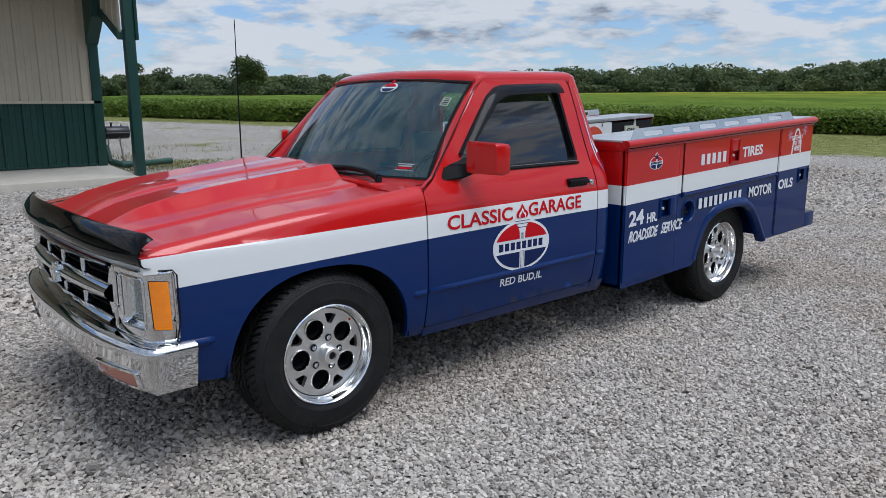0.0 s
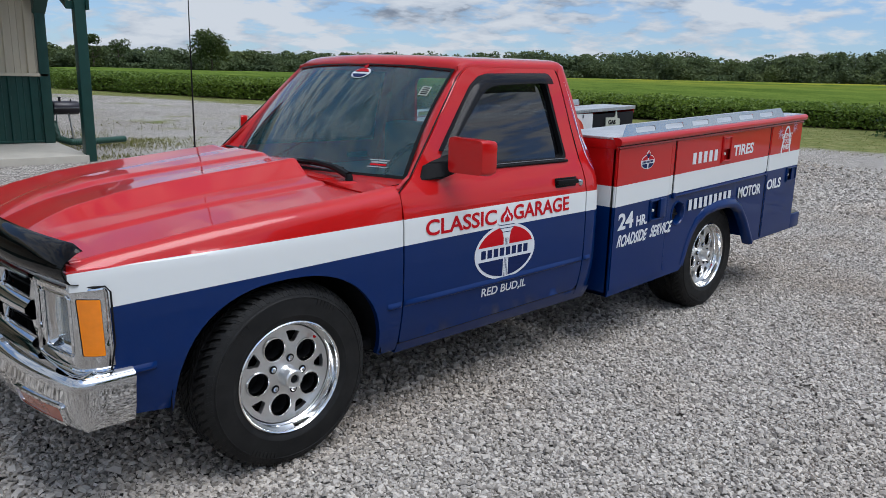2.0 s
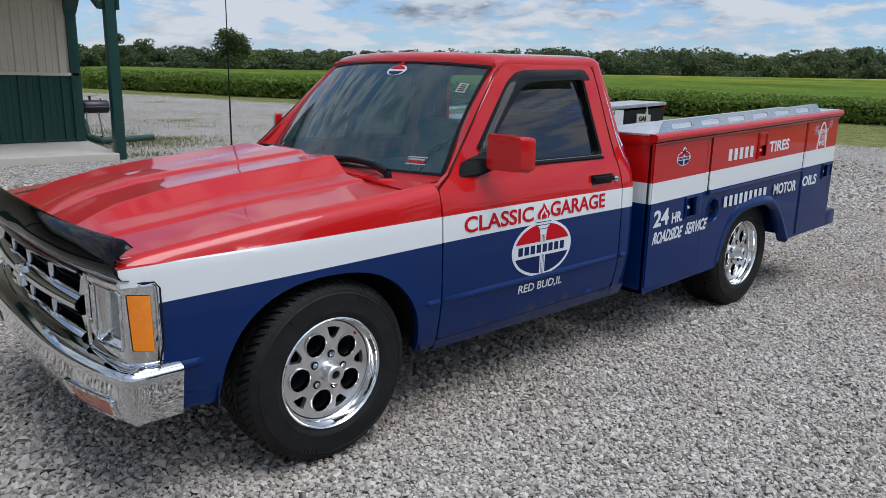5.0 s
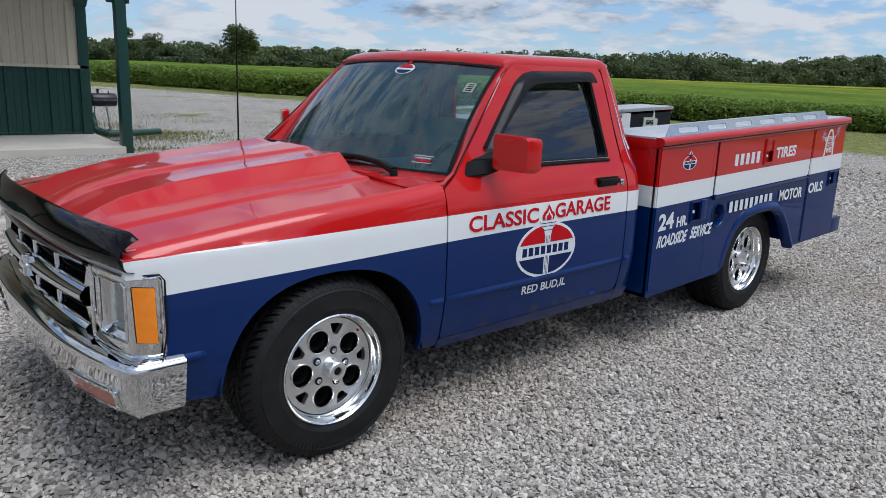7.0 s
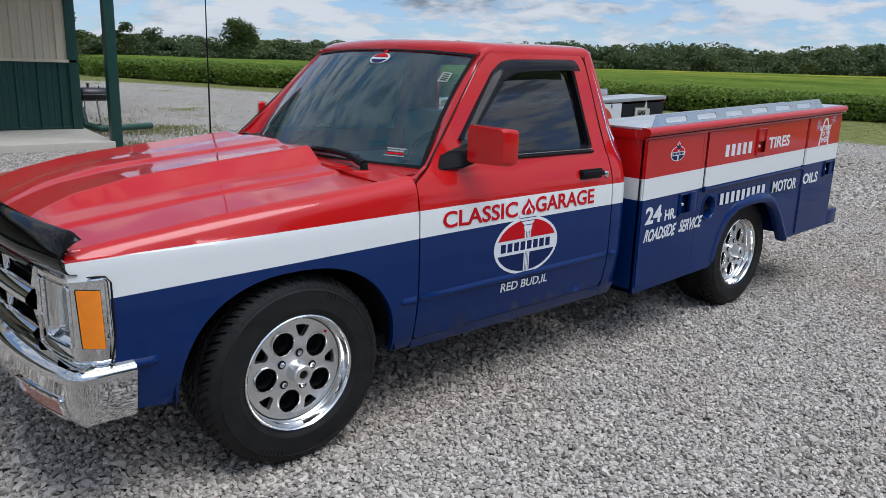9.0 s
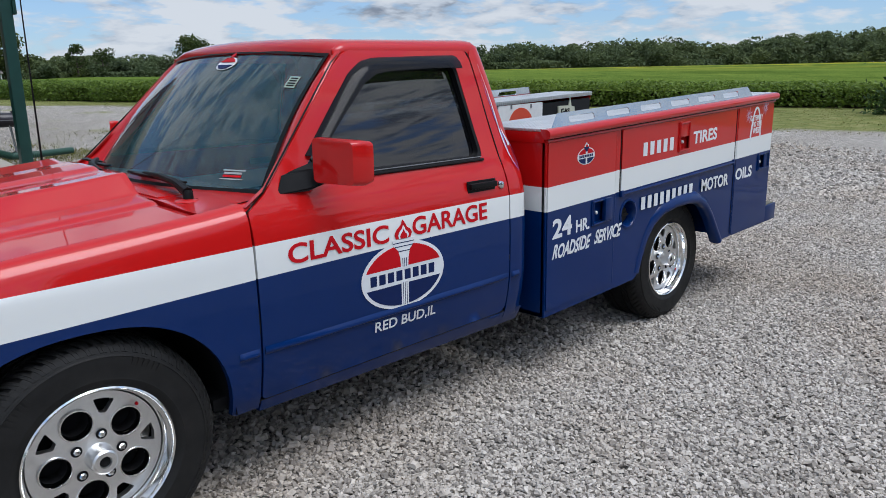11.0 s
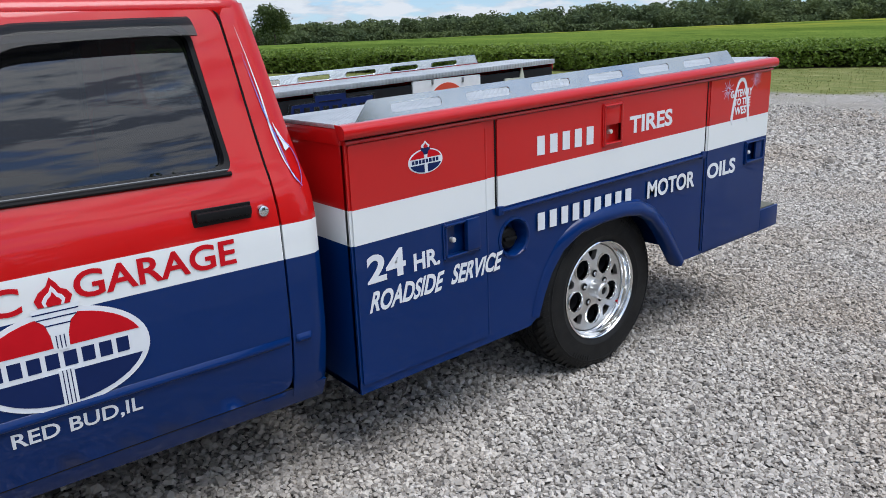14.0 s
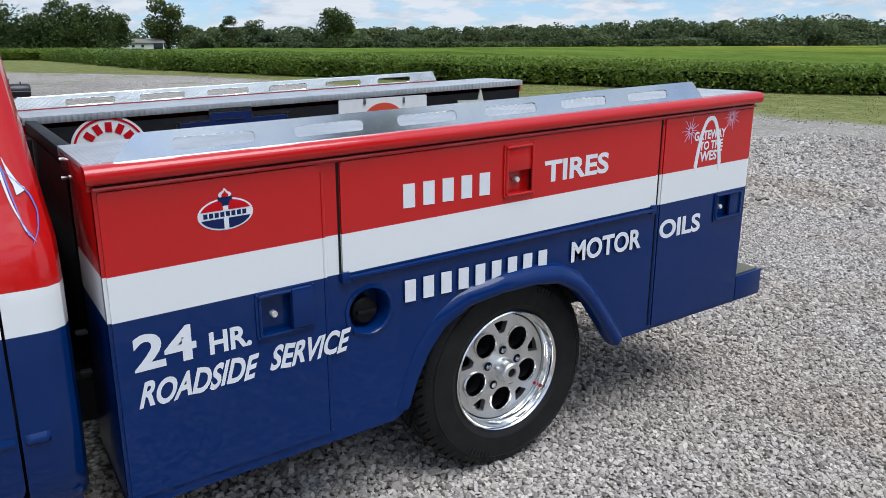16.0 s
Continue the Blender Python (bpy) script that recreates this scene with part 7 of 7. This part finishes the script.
    part("lettering", words("GAS", 3.700, 3.800, 1.055, 1.090, at, bold=0.03, depth=0.011), BLACK_TRIM, s4, smooth=False)


bed_signs()

# ---- the building, its porch and what stands by it ----
def ribbed(bm, x0, x1, y, z0, z1, pitch=0.29):
    """Steel wall sheet with raised ribs, facing -y."""
    pts = []
    x = x0
    while x < x1:
        for dx, dy in ((0.0, 0.0), (0.010, -0.040), (0.034, -0.040), (0.044, 0.0), (0.120, 0.0), (0.124, -0.008), (0.134, -0.008), (0.138, 0.0), (0.205, 0.0), (0.209, -0.008), (0.219, -0.008), (0.223, 0.0)):
            if x + dx < x1:
                pts.append((x + dx, y + dy))
        x += pitch
    pts.append((x1, y))
    grid(bm, [[(a, b, z0) for a, b in pts], [(a, b, z1) for a, b in pts]])
    bmesh.ops.recalc_face_normals(bm, faces=bm.faces[:])


WX, WY, PY, FLOOR = 2.19, 10.25, 8.98, 0.30  # wall corner, wall face, post line, slab top


PORCH_SIZE = 0.955
PORCH_MOVE = Vector((-1.345, -2.0, 1.35)) * (1 - PORCH_SIZE)


def building():
    b = thing("metal_building", "tan and dark green ribbed steel building with a covered porch", "building", place=PORCH_MOVE)
    b.scale = (PORCH_SIZE,) * 3
    bm = bmesh.new()
    ribbed(bm, -12.0, WX, WY, FLOOR + 1.0, 4.4)
    part("upper_wall", bm, TAN_METAL, b, smooth=False)
    bm = bmesh.new()
    ribbed(bm, -12.0, WX, WY - 0.004, FLOOR, FLOOR + 0.98)
    part("wainscot", bm, GREEN_METAL, b, smooth=False)
    box_part("wainscot_trim", (-12.0, WX, WY - 0.05, WY + 0.01, FLOOR + 0.965, FLOOR + 1.01), TAN_METAL, b, bevel=0.004)
    box_part("base_trim", (-12.0, WX, WY - 0.03, WY + 0.01, FLOOR, FLOOR + 0.03), GREEN_METAL, b, bevel=0.004)
    box_part("end_wall", (WX - 0.12, WX, WY + 0.02, 22.0, 0.0, 4.4), GREEN_METAL, b, bevel=0.004)
    box_part("back_wall", (-12.0, WX - 0.2, 21.8, 22.0, 0.0, 4.4), TAN_METAL, b, bevel=0.004)
    box_part("west_wall", (-12.1, -12.0, WY, 22.0, 0.0, 4.4), TAN_METAL, b, bevel=0.004)
    box_part("corner_trim", (WX - 0.12, WX + 0.02, WY - 0.05, WY + 0.10, FLOOR - 0.02, 3.2), GREEN_METAL, b, bevel=0.006)
    # bracket at the head of the corner
    bm = bmesh.new()
    vs = []
    for x in (WX - 0.15, WX + 0.03):
        vs.append([bm.verts.new((x, y, z)) for y, z in ((WY - 0.04, 2.16), (WY - 0.04, 3.1), (WY - 0.50, 2.90), (WY - 0.44, 2.55))])
    bm.faces.new(vs[0]), bm.faces.new(vs[1][::-1])
    for i in range(4):
        bm.faces.new((vs[0][i], vs[1][i], vs[1][(i + 1) % 4], vs[0][(i + 1) % 4]))
    bmesh.ops.recalc_face_normals(bm, faces=bm.faces[:])
    part("corner_bracket", bm, GREEN_METAL, b)
    # gable infill of the porch end and its sloping trim
    slope = lambda y: 2.22 + (y - PY) * 0.50
    bm = bmesh.new()
    rows0, rows1 = [], []
    for y in np.arange(PY, WY + 0.01, 0.24):
        for dy, dx in ((0.0, 0.0), (0.012, 0.02), (0.04, 0.02), (0.052, 0.0)):
            rows0.append((WX - 0.02 + dx, y + dy, slope(y + dy)))
            rows1.append((WX - 0.02 + dx, y + dy, slope(y + dy) + 1.0))
    grid(bm, [rows0, rows1])
    bmesh.ops.recalc_face_normals(bm, faces=bm.faces[:])
    part("gable_sheet", bm, TAN_METAL, b, smooth=False)
    bm = bmesh.new()
    vs = []
    for y, z in [(y, slope(y)) for y in (PY, WY - 0.2)]:
        vs.append([bm.verts.new((x, y, z + dz)) for x, dz in ((WX - 0.06, -0.05), (WX + 0.03, -0.05), (WX + 0.03, 0.05), (WX - 0.06, 0.05))])
    bm.faces.new(vs[0]), bm.faces.new(vs[1][::-1])
    for i in range(4):
        bm.faces.new((vs[0][i], vs[1][i], vs[1][(i + 1) % 4], vs[0][(i + 1) % 4]))
    bmesh.ops.recalc_face_normals(bm, faces=bm.faces[:])
    part("rake_trim", bm, GREEN_METAL, b)
    for px in (WX + 0.10, -3.0, -9.0):
        bm = bmesh.new()
        solid(bm, px - 0.07, px + 0.07, PY - 0.07, PY + 0.07, 0.05, 3.6, 0.008)
        part("porch_post", bm, GREEN_METAL, b, "dark green steel post")
    box_part("eave_end_trim", (WX + 0.17, WX + 0.21, PY - 0.10, PY + 0.02, 2.17, 3.6), GREEN_METAL, b, bevel=0.004)
    box_part("porch_beam", (-12.0, WX, PY - 0.06, PY + 0.06, 3.15, 3.40), GREEN_METAL, b, bevel=0.006)
    bm = bmesh.new()
    grid(bm, [[(x, PY - 0.4, 3.36) for x in (-12.3, WX + 0.2)], [(x, WY + 5.5, 6.4) for x in (-12.3, WX + 0.2)], [(x, 22.4, 3.6) for x in (-12.3, WX + 0.2)]])
    thicken(bm, lambda p: (0, 0, -0.08))
    part("roof", bm, GREEN_METAL, b)
    slab = box_part("concrete_slab", (-12.2, WX + 0.06, PY - 0.10, WY + 0.2, -0.1, FLOOR), CONCRETE, None, bevel=0.012)
    for v in slab.data.vertices:
        if v.co.z > 0 and v.co.y < PY:
            v.co.z -= 0.085
    slab.location, slab.scale = PORCH_MOVE, (PORCH_SIZE,) * 3
    tagged(slab, "pale concrete porch slab with a worn edge", "slab", kind="structure")


building()


def barrel_grill():
    g = thing("barrel_grill", "black barrel charcoal grill on thin steel legs with two wheels", "grill", place=(2.44, 10.4, ground_height(2.5, 10.4)))
    g.scale = (0.765, 0.765, 0.765)
    bm = bmesh.new()
    rows = []
    for x, r in ((-0.25, 0.0), (-0.25, 0.10), (-0.24, 0.125), (-0.22, 0.135), (0.22, 0.135), (0.24, 0.125), (0.25, 0.10), (0.25, 0.0)):
        rows.append([(x, r * math.cos(a), 0.76 + r * math.sin(a)) for a in np.linspace(0, 2 * math.pi, 25)[:-1]])
    grid(bm, rows, True)
    bmesh.ops.recalc_face_normals(bm, faces=bm.faces[:])
    part("barrel", bm, GRILL_BLACK, g)
    bm = bmesh.new()
    solid(bm, -0.25, 0.25, -0.142, -0.132, 0.752, 0.768, 0.002)
    part("lid_seam", bm, STEEL, g)
    for x0, x1, y in ((-0.20, -0.24, -0.08), (-0.20, -0.24, 0.08), (0.02, 0.08, -0.08), (0.08, 0.16, 0.08)):
        bm = bmesh.new()
        tube(bm, [(x0, y, 0.66), (x1, y * 1.6, 0.02)], 0.012, 8)
        part("leg", bm, STEEL, g)
    for y in (-0.14, 0.14):
        bm = bmesh.new()
        lathe(bm, [(0.0, y - 0.015), (0.06, y - 0.015), (0.075, y - 0.008), (0.075, y + 0.008), (0.06, y + 0.015), (0.0, y + 0.015)], 20, "y", (0.12, 0, 0.075))
        bmesh.ops.recalc_face_normals(bm, faces=bm.faces[:])
        part("wheel", bm, BLACK_TRIM, g)
    bm = bmesh.new()
    tube(bm, [(-0.10, 0, 0.88), (-0.10, 0, 0.97)], 0.022, 10)
    solid(bm, -0.13, -0.07, -0.03, 0.03, 0.96, 0.975, 0.004)
    part("chimney", bm, GRILL_BLACK, g)
    bm = bmesh.new()
    tube(bm, [(0.10, -0.02, 0.885), (0.10, -0.02, 0.93)], 0.012, 8)
    part("lid_knob", bm, GRILL_BLACK, g)


barrel_grill()


def drain_pipe():
    bm = bmesh.new()
    pts = [Vector(p) for p in ((WX + 0.06, WY + 0.16, 0.60), (WX + 0.10, WY + 0.12, 0.34), (WX + 0.28, WY + 0.12, 0.275), (WX + 0.7, WY + 0.22, 0.27), (WX + 1.22, WY + 0.42, 0.275))]
    fine = []
    for i in range(121):
        k = i / 120 * (len(pts) - 1)
        j = min(int(k), len(pts) - 2)
        fine.append(pts[j].lerp(pts[j + 1], k - j))
    tube(bm, fine, lambda t: 0.048 + (0.005 if int(t * 120) % 2 else 0.0), 14, True)
    ob = part("drain_pipe", bm, GREEN_PIPE)
    ob.location, ob.scale = PORCH_MOVE, (PORCH_SIZE,) * 3
    tagged(ob, "dark green corrugated drain pipe lying on the gravel", "pipe")


drain_pipe()


def weeds(rng):
    """Grass and weeds: tufts by the slab, in the far yard and along the field's verge."""
    n_list = []
    for cx, cy, sx, sy, n, h in ((2.9, 10.6, 1.3, 0.6, 1800, 0.07), (3.3, 9.9, 1.2, 0.8, 1200, 0.05), (1.2, 8.75, 1.4, 0.10, 380, 0.06), (2.5, 8.7, 0.5, 0.25, 200, 0.07), (-1.5, 8.75, 2.0, 0.08, 200, 0.06), (5.0, 13.5, 1.6, 1.6, 300, 0.06), (3.2, 12.0, 0.6, 0.9, 260, 0.08)):
        n_list.append(np.column_stack([rng.normal(cx, sx * 0.5, n), rng.normal(cy, sy * 0.5, n), np.full(n, h)]))
    y = rng.uniform(-14, 58, 34000)
    x0 = np.interp(y, [v for v, _ in VERGE], [u for _, u in VERGE])
    x = x0 + (field_edge(y) - x0) * rng.uniform(-0.06, 1.0, len(y))
    n_list.append(np.column_stack([x, y, np.full(len(y), 0.035)]))
    p = np.concatenate(n_list)
    p = p[~((p[:, 0] < WX) & (p[:, 1] > PY - 0.10) & (p[:, 1] < 22))]
    n = len(p)
    h = 0.6 * p[:, 2] * rng.uniform(0.5, 1.5, n)
    a = rng.uniform(0, 2 * np.pi, n)
    w = 0.006 + 0.006 * (p[:, 0] > 14)
    base = np.column_stack([p[:, 0], p[:, 1], np.array([ground_height(u, v) for u, v in p[:, :2]])])
    d = np.column_stack([np.cos(a) * w, np.sin(a) * w, np.zeros(n)])
    tip = base + np.column_stack([rng.normal(0, 0.5, n) * h, rng.normal(0, 0.5, n) * h, h])
    v = np.stack([base - d, base + d, tip], 1).reshape(-1, 3)
    ob = mesh_from("grass", v, np.arange(3 * n).reshape(-1, 3), GRASS_BLADE)
    tagged(ob, "short mown grass and weeds in the gravel's edge", "grass", kind="stuff")


weeds(np.random.default_rng(31))


def roadside_sign():
    s = thing("roadside_sign", "white two-panel roadside sign with a maroon border on posts", "sign", place=(23.2, 4.45, 0.05))
    s.rotation_euler.z = radians(-72)
    box_part("lower_panel", (0.0, 5.2, -0.06, 0.06, 1.20, 3.05), PAPER, s, bevel=0.01)
    box_part("upper_panel", (0.0, 5.2, -0.06, 0.06, 3.18, 6.4), PAPER, s, bevel=0.01)
    for z0, z1 in ((1.20, 3.05), (3.18, 6.4)):
        bm = bmesh.new()
        for a in ((0.10, 5.1, z0 + 0.10, z0 + 0.14), (0.10, 5.1, z1 - 0.14, z1 - 0.10), (0.10, 0.14, z0 + 0.10, z1 - 0.10), (5.06, 5.1, z0 + 0.10, z1 - 0.10)):
            solid(bm, a[0], a[1], -0.068, -0.058, a[2], a[3], 0.0)
        part("border_line", bm, MAROON, s)
    box_part("bottom_rail", (-0.05, 5.25, -0.08, 0.08, 1.10, 1.20), POST_WOOD, s, bevel=0.01)
    box_part("middle_rail", (-0.05, 5.25, -0.08, 0.08, 3.05, 3.18), BLACK_STEEL, s, bevel=0.01)
    for i in range(5):
        box_part("text_bar", (0.75 + i * 0.62, 1.25 + i * 0.62, -0.07, -0.06, 2.58, 2.78), BLACK_TRIM, s, bevel=0.0)
    for i in range(8):
        box_part("text_bar", (0.55 + i * 0.45, 0.88 + i * 0.45, -0.07, -0.06, 1.50, 1.66), BLACK_TRIM, s, bevel=0.0)
    for z in (2.85, 3.55, 3.95):
        box_part("lamp_clip", (-0.16, -0.02, -0.10, 0.06, z, z + 0.10), BLACK_STEEL, s, bevel=0.01)
    for x in (0.30, 0.95, 4.6):
        box_part("post", (x - 0.13, x + 0.13, 0.02, 0.24, -0.05, 3.1), POST_WOOD, s, bevel=0.02)
    rng = np.random.default_rng(8)
    n = 3000
    p = np.column_stack([rng.normal(0.75, 0.55, n), rng.normal(0.1, 0.30, n), np.abs(rng.normal(0.25, 0.34, n))])
    p[:, 2] *= np.clip(1.25 - 0.25 * np.abs(p[:, 0] - 0.2), 0.4, 1.2)
    v = mesh_from("vine", *cards(rng, p, rng.uniform(0.04, 0.085, n)), VINE_LEAF)
    v.location = (23.2, 4.45, 0.05)
    v.rotation_euler.z = radians(-72)
    tagged(v, "tangled dark green vine climbing the sign posts", "vine")


roadside_sign()


def yard_light():
    """The pole that shows as a reflection in the cab's window."""
    p = thing("yard_light", "tall wooden yard light pole with a short arm", "street lamp", place=(10.9, -14.6, 0))
    bm = bmesh.new()
    tube(bm, [(0, 0, -0.2), (0, 0, 4.0), (0.02, 0, 10.2)], lambda t: 0.20 - 0.06 * t, 12)
    part("pole", bm, POST_WOOD, p)
    bm = bmesh.new()
    tube(bm, [(0, 0, 10.0), (0.3, 0.1, 10.35), (0.5, 0.1, 10.5)], 0.035, 8)
    part("arm", bm, STEEL, p)
    bm = bmesh.new()
    solid(bm, 0.1, 0.85, -0.05, 0.35, 10.5, 10.72, 0.05)
    part("lamp_head", bm, STEEL, p)


yard_light()
